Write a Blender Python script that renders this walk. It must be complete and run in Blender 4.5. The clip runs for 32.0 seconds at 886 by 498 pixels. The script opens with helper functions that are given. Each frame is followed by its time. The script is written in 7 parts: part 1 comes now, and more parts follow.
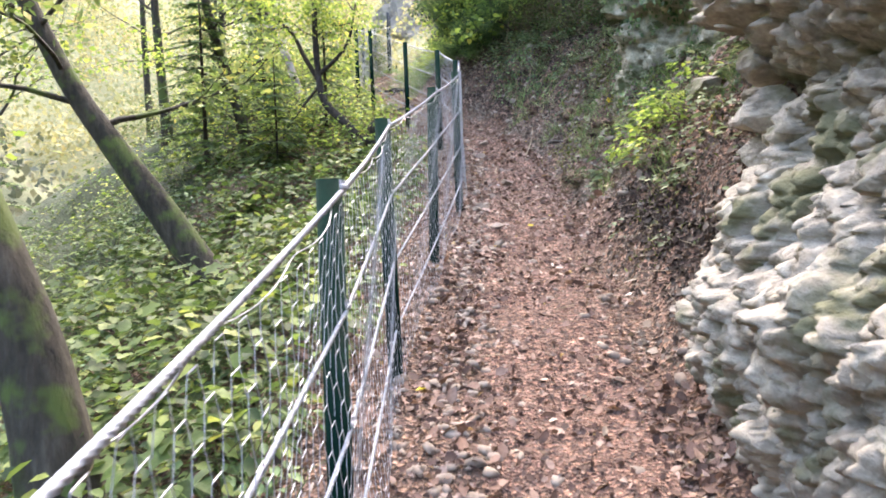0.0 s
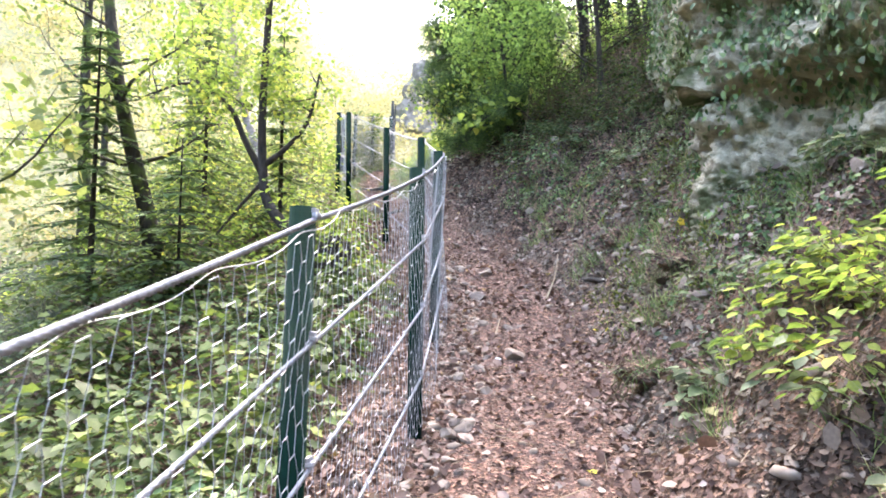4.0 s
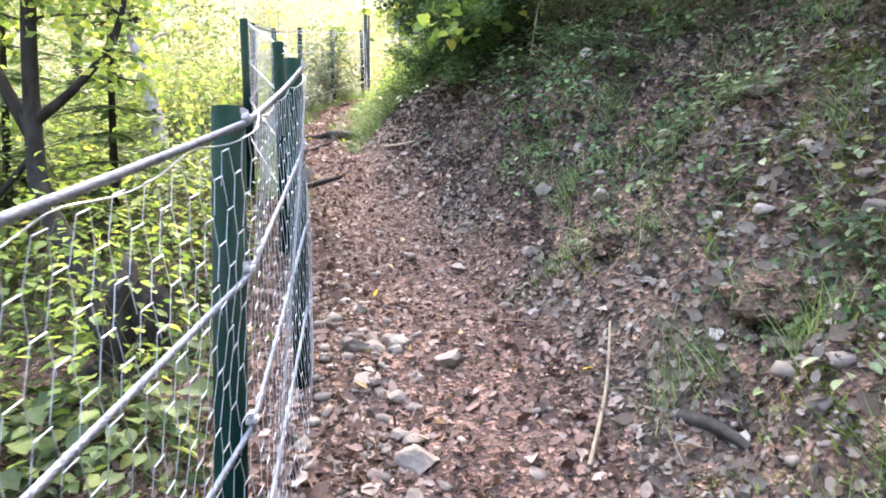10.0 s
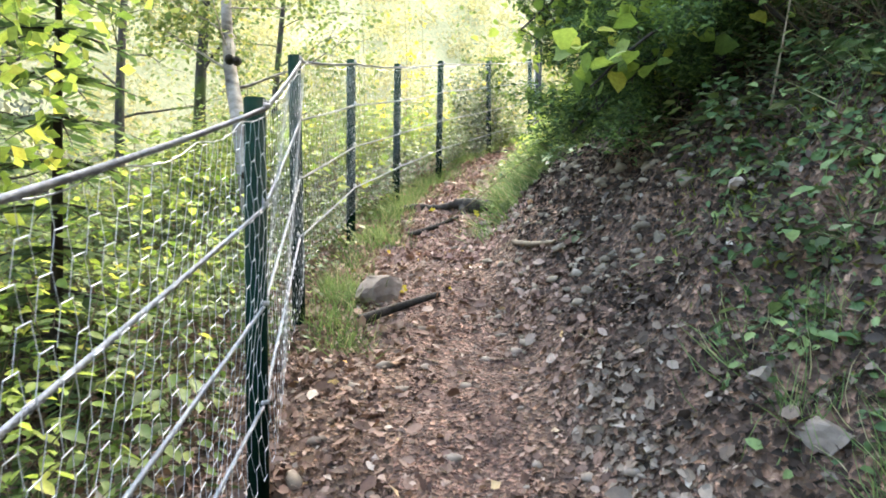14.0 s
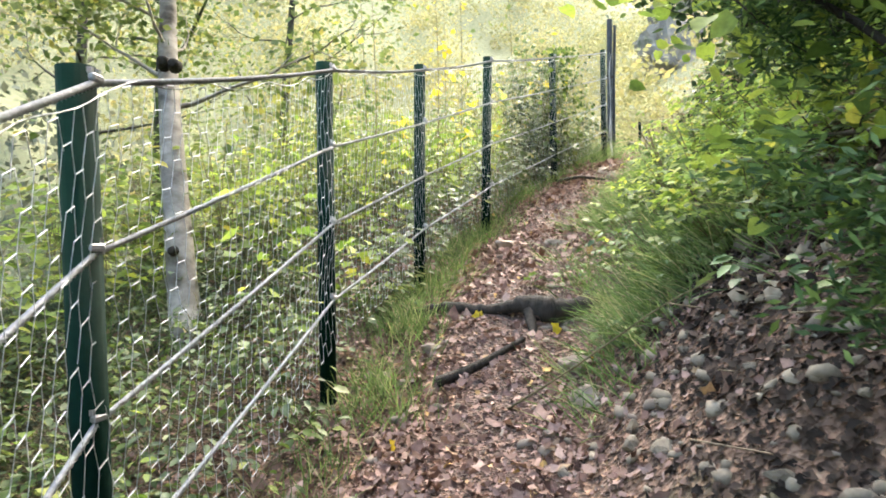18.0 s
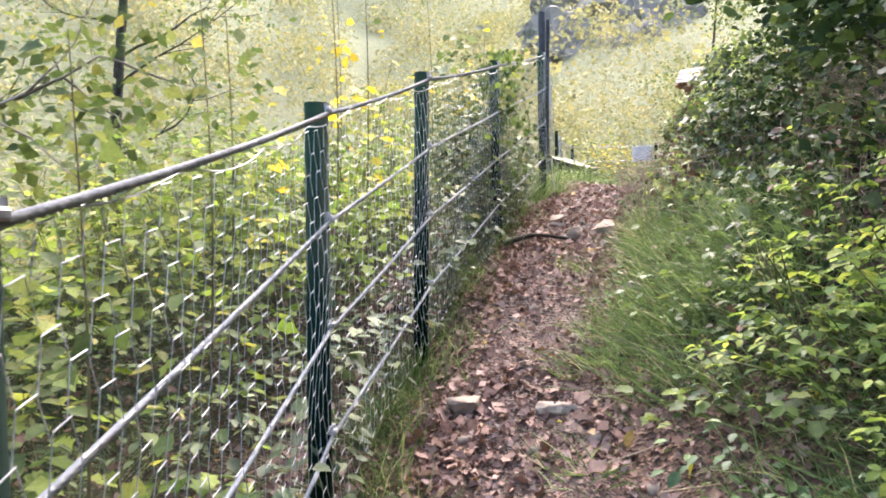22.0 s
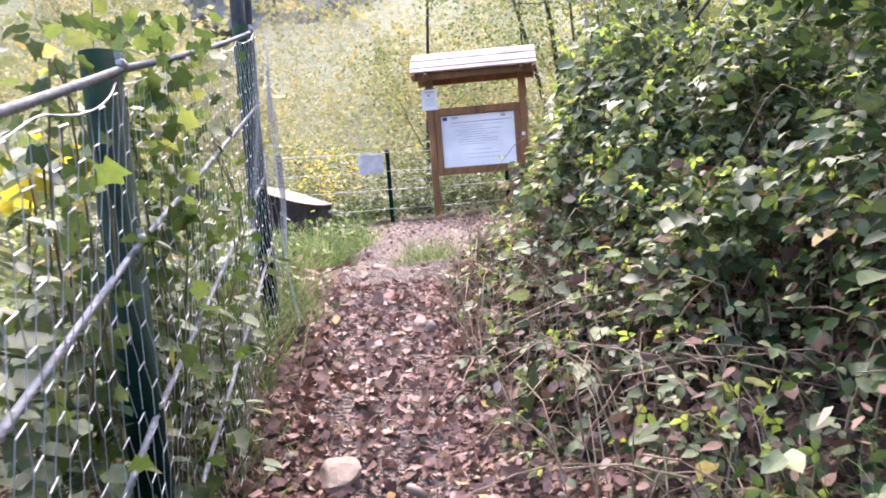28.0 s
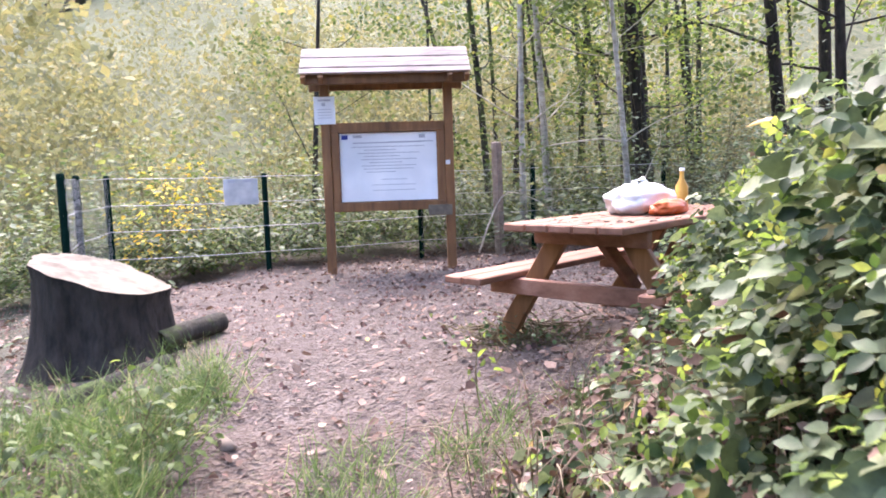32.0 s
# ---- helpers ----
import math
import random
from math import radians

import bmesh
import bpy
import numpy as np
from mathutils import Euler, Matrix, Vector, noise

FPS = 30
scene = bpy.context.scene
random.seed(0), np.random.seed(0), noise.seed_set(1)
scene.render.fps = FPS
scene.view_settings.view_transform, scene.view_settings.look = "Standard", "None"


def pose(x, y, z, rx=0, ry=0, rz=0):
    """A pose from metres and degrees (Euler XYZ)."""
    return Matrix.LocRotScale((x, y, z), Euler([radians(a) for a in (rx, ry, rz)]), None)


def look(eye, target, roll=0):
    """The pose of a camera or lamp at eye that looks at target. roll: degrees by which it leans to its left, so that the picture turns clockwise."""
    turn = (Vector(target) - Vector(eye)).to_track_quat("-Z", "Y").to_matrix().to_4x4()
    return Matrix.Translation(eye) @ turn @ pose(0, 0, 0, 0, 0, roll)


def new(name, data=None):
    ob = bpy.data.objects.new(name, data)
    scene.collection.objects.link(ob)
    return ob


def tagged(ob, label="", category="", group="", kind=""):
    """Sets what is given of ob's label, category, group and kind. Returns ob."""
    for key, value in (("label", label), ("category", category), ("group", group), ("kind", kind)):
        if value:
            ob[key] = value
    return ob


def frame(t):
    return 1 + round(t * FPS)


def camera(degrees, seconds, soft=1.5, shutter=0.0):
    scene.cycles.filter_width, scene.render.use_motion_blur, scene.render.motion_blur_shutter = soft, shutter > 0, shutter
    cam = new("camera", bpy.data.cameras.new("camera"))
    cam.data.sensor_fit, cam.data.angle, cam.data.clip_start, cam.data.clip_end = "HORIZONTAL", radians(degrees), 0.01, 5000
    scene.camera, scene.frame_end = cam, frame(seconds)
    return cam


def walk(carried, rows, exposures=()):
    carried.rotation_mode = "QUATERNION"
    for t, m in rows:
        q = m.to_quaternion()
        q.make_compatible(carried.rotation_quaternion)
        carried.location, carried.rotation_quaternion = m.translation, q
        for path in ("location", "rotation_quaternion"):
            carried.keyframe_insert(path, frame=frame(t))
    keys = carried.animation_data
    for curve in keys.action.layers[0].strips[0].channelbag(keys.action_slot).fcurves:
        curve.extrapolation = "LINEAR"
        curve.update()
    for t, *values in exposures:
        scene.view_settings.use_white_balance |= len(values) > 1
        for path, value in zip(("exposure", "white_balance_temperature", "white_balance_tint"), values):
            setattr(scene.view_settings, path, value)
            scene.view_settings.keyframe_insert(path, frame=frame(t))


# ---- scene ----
cam = camera(64.0, 32.0, soft=1.8, shutter=0.2)
PATH = [
    (0, (0.89, 0.376, 0.258), (0.785, 2.37, 0.146), -1.9),
    (0.5, (0.921, 0.829, 0.292), (0.83, 2.827, 0.256), -1.1),
    (1, (0.884, 1.277, 0.36), (0.822, 3.276, 0.349), -0.9),
    (1.5, (1.004, 1.765, 0.42), (0.995, 3.764, 0.478), 0.6),
    (2, (1.019, 2.199, 0.481), (1.062, 4.19, 0.663), 1.4),
    (2.5, (0.941, 2.678, 0.602), (0.954, 4.666, 0.821), 1.8),
    (4.5, (1.173, 4.1, 0.975), (1.0, 6.089, 1.088), 0.1),
    (5, (1.195, 4.397, 1.044), (1.057, 6.392, 1.111), 0.0),
    (5.5, (1.11, 4.724, 1.146), (1.023, 6.722, 1.166), 0.3),
    (6, (1.087, 5.078, 1.186), (1.018, 7.077, 1.206), 0.0),
    (6.5, (1.165, 5.402, 1.293), (1.118, 7.401, 1.32), -0.3),
    (7, (1.208, 5.733, 1.325), (1.177, 7.733, 1.344), -0.6),
    (7.5, (1.208, 6.03, 1.442), (1.189, 8.03, 1.455), -0.8),
    (8, (1.277, 6.434, 1.488), (1.25, 8.434, 1.498), -0.7),
    (8.5, (1.27, 6.719, 1.583), (1.23, 8.718, 1.576), -1.0),
    (9, (1.185, 7.064, 1.68), (1.116, 9.063, 1.641), -1.0),
    (9.5, (1.181, 7.34, 1.715), (1.056, 9.335, 1.654), -0.9),
    (10, (1.283, 7.685, 1.809), (1.093, 9.675, 1.744), -1.0),
    (10.5, (1.296, 7.995, 1.861), (1.011, 9.973, 1.78), -0.7),
    (11, (1.326, 8.318, 1.978), (0.903, 10.27, 1.88), 0.0),
    (11.5, (1.464, 8.646, 2.059), (0.913, 10.565, 1.931), 0.5),
    (12, (1.372, 8.99, 2.097), (0.776, 10.895, 1.965), 0.4),
    (12.5, (1.333, 9.362, 2.205), (0.723, 11.263, 2.093), 0.2),
    (13, (1.374, 9.725, 2.339), (0.747, 11.623, 2.284), 0.5),
    (13.5, (1.259, 10.063, 2.412), (0.608, 11.954, 2.412), 0.7),
    (14, (1.226, 10.351, 2.537), (0.514, 12.22, 2.549), 0.2),
    (14.5, (1.249, 10.68, 2.628), (0.473, 12.523, 2.646), -0.5),
    (16.5, (0.698, 12.062, 3.046), (-0.161, 13.868, 3.029), -1.4),
    (17, (0.549, 12.306, 3.184), (-0.318, 14.108, 3.193), -1.1),
    (17.5, (0.43, 12.681, 3.263), (-0.443, 14.481, 3.27), -0.8),
    (18, (0.198, 12.921, 3.327), (-0.629, 14.741, 3.317), -0.4),
    (18.5, (-0.05, 13.098, 3.427), (-0.8, 14.951, 3.408), 0.1),
    (19, (-0.195, 13.313, 3.454), (-0.868, 15.196, 3.435), 0.1),
    (19.5, (-0.298, 13.504, 3.592), (-0.927, 15.402, 3.562), -0.4),
    (20, (-0.482, 13.807, 3.592), (-1.054, 15.723, 3.559), -0.8),
    (20.5, (-0.574, 14.087, 3.771), (-1.098, 16.017, 3.724), -0.8),
    (21, (-0.574, 14.435, 3.882), (-1.129, 16.355, 3.824), 0.1),
    (21.5, (-0.721, 14.728, 3.956), (-1.311, 16.638, 3.887), -0.1),
    (22, (-0.907, 15.005, 4.11), (-1.409, 16.94, 4.051), -0.8),
    (22.5, (-0.979, 15.361, 4.152), (-1.399, 17.316, 4.108), -1.0),
    (23, (-1.005, 15.718, 4.268), (-1.302, 17.696, 4.246), -2.4),
    (23.5, (-1.173, 16.088, 4.292), (-1.303, 18.084, 4.282), -3.1),
    (24, (-1.282, 16.411, 4.397), (-1.293, 18.411, 4.376), -5.8),
    (24.5, (-1.297, 16.704, 4.416), (-1.287, 18.703, 4.354), -5.6),
    (26.5, (-1.391, 17.928, 4.779), (-1.291, 19.921, 4.642), -5.1),
    (27.5, (-1.559, 18.564, 4.988), (-1.253, 20.534, 4.828), -3.9),
    (28, (-1.481, 18.82, 5.042), (-1.141, 20.784, 4.881), -4.4),
    (28.5, (-1.47, 19.179, 5.124), (-1.091, 21.138, 4.986), -4.1),
    (29, (-1.513, 19.539, 5.221), (-1.096, 21.491, 5.092), -4.2),
    (29.5, (-1.469, 19.865, 5.265), (-1.033, 21.812, 5.123), -4.0),
    (30, (-1.365, 20.184, 5.421), (-0.899, 22.12, 5.239), -3.2),
    (30.5, (-1.429, 20.505, 5.46), (-0.924, 22.428, 5.242), -2.6),
    (31, (-1.474, 20.78, 5.641), (-0.914, 22.687, 5.421), -2.3),
    (31.5, (-1.424, 20.978, 5.668), (-0.791, 22.862, 5.442), -2.1),
    (32, (-1.197, 21.422, 5.692), (-0.524, 23.293, 5.476), -1.8),
]
SKY_STRENGTH, SUN_STRENGTH = 0.15, 0.24
walk(cam, [(t, look(eye, target, roll)) for t, eye, target, roll in PATH], [(0.0, 4.05, 6750, 12), (6.0, 4.47, 6600, 13), (12.0, 4.5, 6700, 11), (14.5, 4.05, 6900, 1), (19.0, 3.82, 7000, 3), (22.0, 3.6, 6550, 12), (24.0, 3.55, 6100, 22), (28.0, 3.58, 6250, 21), (32.0, 3.45, 6100, 21)])

# ---- light and sky ----
world = bpy.data.worlds.new("overcast_sky")
scene.world = world
world.use_nodes = True
wn = world.node_tree
sky = wn.nodes.new("ShaderNodeTexSky")
sky.sky_type, sky.sun_disc = "NISHITA", False
sky.sun_elevation, sky.sun_rotation = radians(54), radians(3)
sky.air_density, sky.dust_density, sky.ozone_density = 1.0, 4.0, 1.0
wn.links.new(sky.outputs[0], wn.nodes["Background"].inputs[0])
wn.nodes["Background"].inputs[1].default_value = SKY_STRENGTH
sun = new("sun", bpy.data.lights.new("sun", "SUN"))
sun.data.energy, sun.data.angle, sun.data.color = SUN_STRENGTH, radians(40), (1.0, 0.96, 0.9)
sun.matrix_world = look((1, 20, 28), (0, 0, 0))


# ---- materials ----
def lift(c):
    return (*c, 1.0)


def ramp(nt, fac, stops):
    node = nt.nodes.new("ShaderNodeValToRGB")
    els = node.color_ramp.elements
    while len(els) < len(stops):
        els.new(0.5)
    for e, (p, c) in zip(els, stops):
        e.position, e.color = p, lift(c)
    nt.links.new(fac, node.inputs[0])
    return node.outputs[0]


def noise_node(nt, scale, detail=4.0, rough=0.6, vec=None):
    node = nt.nodes.new("ShaderNodeTexNoise")
    node.inputs["Scale"].default_value = scale
    node.inputs["Detail"].default_value = detail
    node.inputs["Roughness"].default_value = rough
    if vec is None:
        geo = nt.nodes.new("ShaderNodeNewGeometry")
        vec = geo.outputs["Position"]
    nt.links.new(vec, node.inputs["Vector"])
    return node.outputs["Fac"]


def mix(nt, kind, fac, a, b):
    node = nt.nodes.new("ShaderNodeMixRGB")
    node.blend_type = kind
    if isinstance(fac, (int, float)):
        node.inputs[0].default_value = fac
    else:
        nt.links.new(fac, node.inputs[0])
    for sock, val in ((node.inputs[1], a), (node.inputs[2], b)):
        if isinstance(val, tuple):
            sock.default_value = lift(val)
        else:
            nt.links.new(val, sock)
    return node.outputs[0]


def begin(name):
    m = bpy.data.materials.new(name)
    m.use_nodes = True
    nt = m.node_tree
    return m, nt, nt.nodes["Principled BSDF"]


def bump(nt, bsdf, height, strength, distance):
    node = nt.nodes.new("ShaderNodeBump")
    node.inputs["Strength"].default_value, node.inputs["Distance"].default_value = strength, distance
    nt.links.new(height, node.inputs["Height"])
    nt.links.new(node.outputs[0], bsdf.inputs["Normal"])


def surface(name, stops, scale, big=0.7, rough=0.85, relief=0.4, depth=0.01, metal=0.0, spots=None, vec_scale=None, random_tint=0.0, gloss=0.3):
    """Noise-coloured surface with large patches, fine grain and relief; spots: (colour, scale, threshold)."""
    m, nt, b = begin(name)
    vec = None
    if vec_scale:
        geo = nt.nodes.new("ShaderNodeNewGeometry")
        mp = nt.nodes.new("ShaderNodeMapping")
        mp.inputs["Scale"].default_value = vec_scale
        nt.links.new(geo.outputs["Position"], mp.inputs["Vector"])
        vec = mp.outputs[0]
    fine = noise_node(nt, scale, 6.0, 0.65, vec)
    large = noise_node(nt, big, 3.0, 0.5)
    col = ramp(nt, fine, stops)
    shade = ramp(nt, large, [(0.3, (0.72, 0.72, 0.72)), (0.7, (1.12, 1.1, 1.06))])
    col = mix(nt, "MULTIPLY", 1.0, col, shade)
    if spots:
        colour, sscale, at = spots
        mask = ramp(nt, noise_node(nt, sscale, 4.0, 0.6), [(at, (0, 0, 0)), (at + 0.1, (1, 1, 1))])
        col = mix(nt, "MIX", mask, col, colour)
    if random_tint:
        info = nt.nodes.new("ShaderNodeObjectInfo")
        tint = ramp(nt, info.outputs["Random"], [(0.0, (1 - random_tint,) * 3), (1.0, (1 + random_tint,) * 3)])
        col = mix(nt, "MULTIPLY", 1.0, col, tint)
    nt.links.new(col, b.inputs["Base Color"])
    b.inputs["Roughness"].default_value, b.inputs["Metallic"].default_value = rough, metal
    b.inputs["Specular IOR Level"].default_value = gloss
    bump(nt, b, fine, relief, depth)
    return m


def leaf_material(name, stops, through_light=0.35, rough=0.5, patch=None):
    """Leaves: each one its own tint, light shining through."""
    m, nt, b = begin(name)
    geo = nt.nodes.new("ShaderNodeNewGeometry")
    col = ramp(nt, geo.outputs["Random Per Island"], stops)
    grain = ramp(nt, noise_node(nt, 60.0, 3.0), [(0.3, (0.75, 0.75, 0.75)), (0.7, (1.15, 1.15, 1.15))])
    col = mix(nt, "MULTIPLY", 1.0, col, grain)
    if patch:
        colour, scale, at = patch
        mask = ramp(nt, noise_node(nt, scale, 2.0), [(at, (0, 0, 0)), (at + 0.12, (1, 1, 1))])
        col = mix(nt, "MIX", mask, col, mix(nt, "MULTIPLY", 1.0, col, colour))
    nt.links.new(col, b.inputs["Base Color"])
    b.inputs["Roughness"].default_value = rough + 0.12
    b.inputs["Specular IOR Level"].default_value = 0.22
    if through_light:
        tr = nt.nodes.new("ShaderNodeBsdfTranslucent")
        nt.links.new(mix(nt, "MULTIPLY", 1.0, col, (1.22, 1.22, 1.0)), tr.inputs["Color"])
        ms = nt.nodes.new("ShaderNodeMixShader")
        ms.inputs[0].default_value = through_light
        nt.links.new(b.outputs[0], ms.inputs[1])
        nt.links.new(tr.outputs[0], ms.inputs[2])
        nt.links.new(ms.outputs[0], nt.nodes["Material Output"].inputs["Surface"])
    return m


SOIL = surface("forest_soil", [(0.3, (0.0449, 0.0272, 0.0202)), (0.52, (0.122, 0.0784, 0.0576)), (0.75, (0.245, 0.172, 0.13))], 22.0, 0.6, 0.95, 1.0, 0.04,
               spots=((0.055, 0.075, 0.03), 1.3, 0.62))
DEAD = leaf_material("dead_leaves", [(0.0, (0.04, 0.0224, 0.0176)), (0.35, (0.128, 0.0736, 0.0544)), (0.75, (0.228, 0.142, 0.107)), (0.95, (0.312, 0.22, 0.176)), (0.99, (0.4, 0.32, 0.264)), (1.0, (0.416, 0.256, 0.068))], 0.1, 0.6, patch=((0.72, 0.7, 0.7), 1.1, 0.5))
# near-black crumbs: dark soil, and shade painted on bank and thicket floor
HUMUS_AND_SHADE = leaf_material("humus_and_shade", [(0.0, (0.012, 0.008, 0.006)), (0.6, (0.035, 0.022, 0.016)), (1.0, (0.075, 0.048, 0.035))], 0.0, 0.8)
STONE = surface("path_stone", [(0.25, (0.117, 0.0861, 0.0686)), (0.55, (0.251, 0.197, 0.16)), (0.8, (0.402, 0.336, 0.278))], 9.0, 3.0, 0.9, 0.5, 0.012, random_tint=0.25)
LIMESTONE = surface("pale_limestone", [(0.25, (0.119, 0.1, 0.0781)), (0.5, (0.253, 0.221, 0.18)), (0.75, (0.405, 0.371, 0.311))], 14.0, 0.9, 0.95, 0.9, 0.02,
                    spots=((0.11, 0.105, 0.06), 2.6, 0.54))
MOSSROCK = surface("mossy_rock", [(0.3, (0.124, 0.108, 0.079)), (0.5, (0.296, 0.264, 0.192)), (0.75, (0.519, 0.468, 0.359))], 8.0, 0.7, 0.95, 1.0, 0.06,
                   spots=((0.065, 0.075, 0.03), 2.6, 0.5))
PALESTONE = surface("beige_limestone", [(0.25, (0.072, 0.057, 0.042)), (0.55, (0.176, 0.142, 0.108)), (0.8, (0.32, 0.266, 0.21))], 9.0, 3.0, 0.92, 0.6, 0.012, random_tint=0.3)
CRAG = surface("grey_crag", [(0.3, (0.0932, 0.0882, 0.077)), (0.5, (0.162, 0.148, 0.126)), (0.75, (0.23, 0.206, 0.169))], 1.2, 0.2, 0.95, 1.0, 0.2, spots=((0.06, 0.075, 0.04), 0.6, 0.58))
BARK = surface("mossy_bark", [(0.3, (0.0143, 0.0123, 0.0091)), (0.55, (0.039, 0.0338, 0.026)), (0.8, (0.0845, 0.0748, 0.0585))], 16.0, 2.0, 0.95, 0.9, 0.03,
               spots=((0.055, 0.075, 0.018), 3.0, 0.5), vec_scale=(1, 1, 0.25))
DARKBARK = surface("dark_bark", [(0.3, (0.012, 0.01, 0.008)), (0.7, (0.05, 0.04, 0.033))], 20.0, 2.0, 0.95, 0.9, 0.02, vec_scale=(1, 1, 0.3))
PALEBARK = surface("pale_bark", [(0.3, (0.2, 0.17, 0.14)), (0.5, (0.42, 0.38, 0.33)), (0.75, (0.6, 0.57, 0.52))], 7.0, 2.5, 0.9, 0.5, 0.01,
                   spots=((0.05, 0.045, 0.035), 4.0, 0.62), vec_scale=(1, 1, 2.2))
BIRCHBARK = surface("grey_birch_bark", [(0.3, (0.11, 0.09, 0.075)), (0.5, (0.22, 0.195, 0.17)), (0.75, (0.38, 0.35, 0.315))], 7.0, 2.5, 0.9, 0.5, 0.01,
                    spots=((0.04, 0.034, 0.028), 3.2, 0.58), vec_scale=(1, 1, 1.6))
POST_GREEN = surface("green_painted_steel", [(0.3, (0.0013, 0.0104, 0.00715)), (0.7, (0.0026, 0.0169, 0.0117))], 30.0, 4.0, 0.75, 0.15, 0.003, gloss=0.05)
DARKSTEEL = surface("dull_grey_steel", [(0.3, (0.035, 0.038, 0.044)), (0.7, (0.075, 0.08, 0.09))], 30.0, 4.0, 0.6, 0.2, 0.003, metal=0.4)
ZINC = surface("galvanised_wire", [(0.3, (0.272, 0.272, 0.287)), (0.7, (0.476, 0.476, 0.505))], 40.0, 5.0, 0.45, 0.3, 0.002, metal=0.3)
ROPE = surface("steel_rope", [(0.3, (0.136, 0.141, 0.16)), (0.7, (0.328, 0.336, 0.371))], 60.0, 3.0, 0.6, 0.4, 0.002, metal=0.15)
PINE = surface("stained_pine", [(0.3, (0.13, 0.06, 0.024)), (0.6, (0.25, 0.12, 0.048)), (0.8, (0.35, 0.19, 0.09))], 11.0, 2.0, 0.6, 0.3, 0.004, vec_scale=(1, 1, 0.12), random_tint=0.15)
GREYWOOD = surface("weathered_boards", [(0.3, (0.28, 0.21, 0.18)), (0.7, (0.52, 0.44, 0.4))], 14.0, 2.0, 0.85, 0.4, 0.004, vec_scale=(0.15, 1, 1), random_tint=0.12)
TABLEWOOD = surface("brown_table_boards", [(0.3, (0.17, 0.075, 0.045)), (0.6, (0.32, 0.16, 0.105)), (0.8, (0.46, 0.28, 0.2))], 12.0, 2.0, 0.7, 0.3, 0.004, vec_scale=(0.2, 0.6, 1), random_tint=0.15)
CUTWOOD = surface("cut_wood", [(0.3, (0.0975, 0.0788, 0.06)), (0.55, (0.173, 0.143, 0.109)), (0.8, (0.247, 0.21, 0.165))], 8.0, 2.0, 0.9, 0.4, 0.01)
PAPER = surface("white_panel", [(0.3, (0.74, 0.74, 0.76)), (0.7, (0.82, 0.82, 0.83))], 3.0, 1.0, 0.45, 0.05, 0.001)
PALESIGN = surface("weathered_white_sheet", [(0.3, (0.4, 0.4, 0.4)), (0.7, (0.56, 0.56, 0.55))], 6.0, 3.0, 0.6, 0.05, 0.001)
INK = surface("grey_print", [(0.3, (0.36, 0.36, 0.39)), (0.7, (0.5, 0.5, 0.54))], 30.0, 2.0, 0.7, 0.0, 0.001)
BLUE = surface("blue_print", [(0.3, (0.02, 0.03, 0.2)), (0.7, (0.03, 0.045, 0.26))], 30.0, 2.0, 0.7, 0.0, 0.001)
PLASTIC = surface("white_plastic_film", [(0.3, (0.72, 0.7, 0.68)), (0.7, (0.85, 0.84, 0.82))], 9.0, 3.0, 0.35, 0.3, 0.01)
ORANGE = surface("orange_red_plastic", [(0.3, (0.55, 0.1, 0.03)), (0.7, (0.8, 0.22, 0.06))], 6.0, 3.0, 0.4, 0.2, 0.005)
AMBER = surface("amber_plastic", [(0.3, (0.55, 0.3, 0.05)), (0.7, (0.75, 0.42, 0.1))], 6.0, 3.0, 0.35, 0.1, 0.002)
STEM = surface("plant_stem", [(0.3, (0.06, 0.05, 0.025)), (0.7, (0.15, 0.12, 0.06))], 25.0, 2.0, 0.85, 0.3, 0.003)
DRYSTEM = surface("dry_stem", [(0.3, (0.144, 0.101, 0.0648)), (0.7, (0.302, 0.238, 0.166))], 25.0, 2.0, 0.9, 0.3, 0.003)
GRASS = leaf_material("grass_blades", [(0.0, (0.0497, 0.0829, 0.0265)), (0.5, (0.111, 0.166, 0.0553)), (0.85, (0.194, 0.255, 0.0972)), (1.0, (0.354, 0.309, 0.189))], 0.4, 0.5)
FRESH = leaf_material("fresh_leaves", [(0.0, (0.0832, 0.134, 0.0281)), (0.5, (0.183, 0.249, 0.0491)), (0.85, (0.299, 0.364, 0.0773)), (1.0, (0.416, 0.392, 0.0845))], 0.55, 0.42)
GOLD = leaf_material("yellow_leaves", [(0.0, (0.36, 0.32, 0.04)), (0.6, (0.58, 0.45, 0.04)), (1.0, (0.66, 0.36, 0.05))], 0.4, 0.5)
YELLOWGREEN = leaf_material("yellow_green_leaves", [(0.0, (0.05, 0.078, 0.024)), (0.5, (0.11, 0.145, 0.044)), (0.93, (0.195, 0.21, 0.07)), (1.0, (0.36, 0.3, 0.07))], 0.42, 0.5)
BRAMBLE = leaf_material("bramble_leaves", [(0.0, (0.04, 0.056, 0.0256)), (0.45, (0.0896, 0.118, 0.0576)), (0.8, (0.168, 0.204, 0.1)), (0.985, (0.262, 0.274, 0.146)), (1.0, (0.402, 0.274, 0.0912))], 0.3, 0.38)
IVY = leaf_material("ivy_leaves", [(0.0, (0.033, 0.066, 0.024)), (0.6, (0.0924, 0.145, 0.054)), (1.0, (0.211, 0.264, 0.096))], 0.2, 0.35)
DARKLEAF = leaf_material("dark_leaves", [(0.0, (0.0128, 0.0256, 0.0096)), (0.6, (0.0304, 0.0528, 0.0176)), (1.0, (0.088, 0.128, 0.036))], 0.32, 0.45)
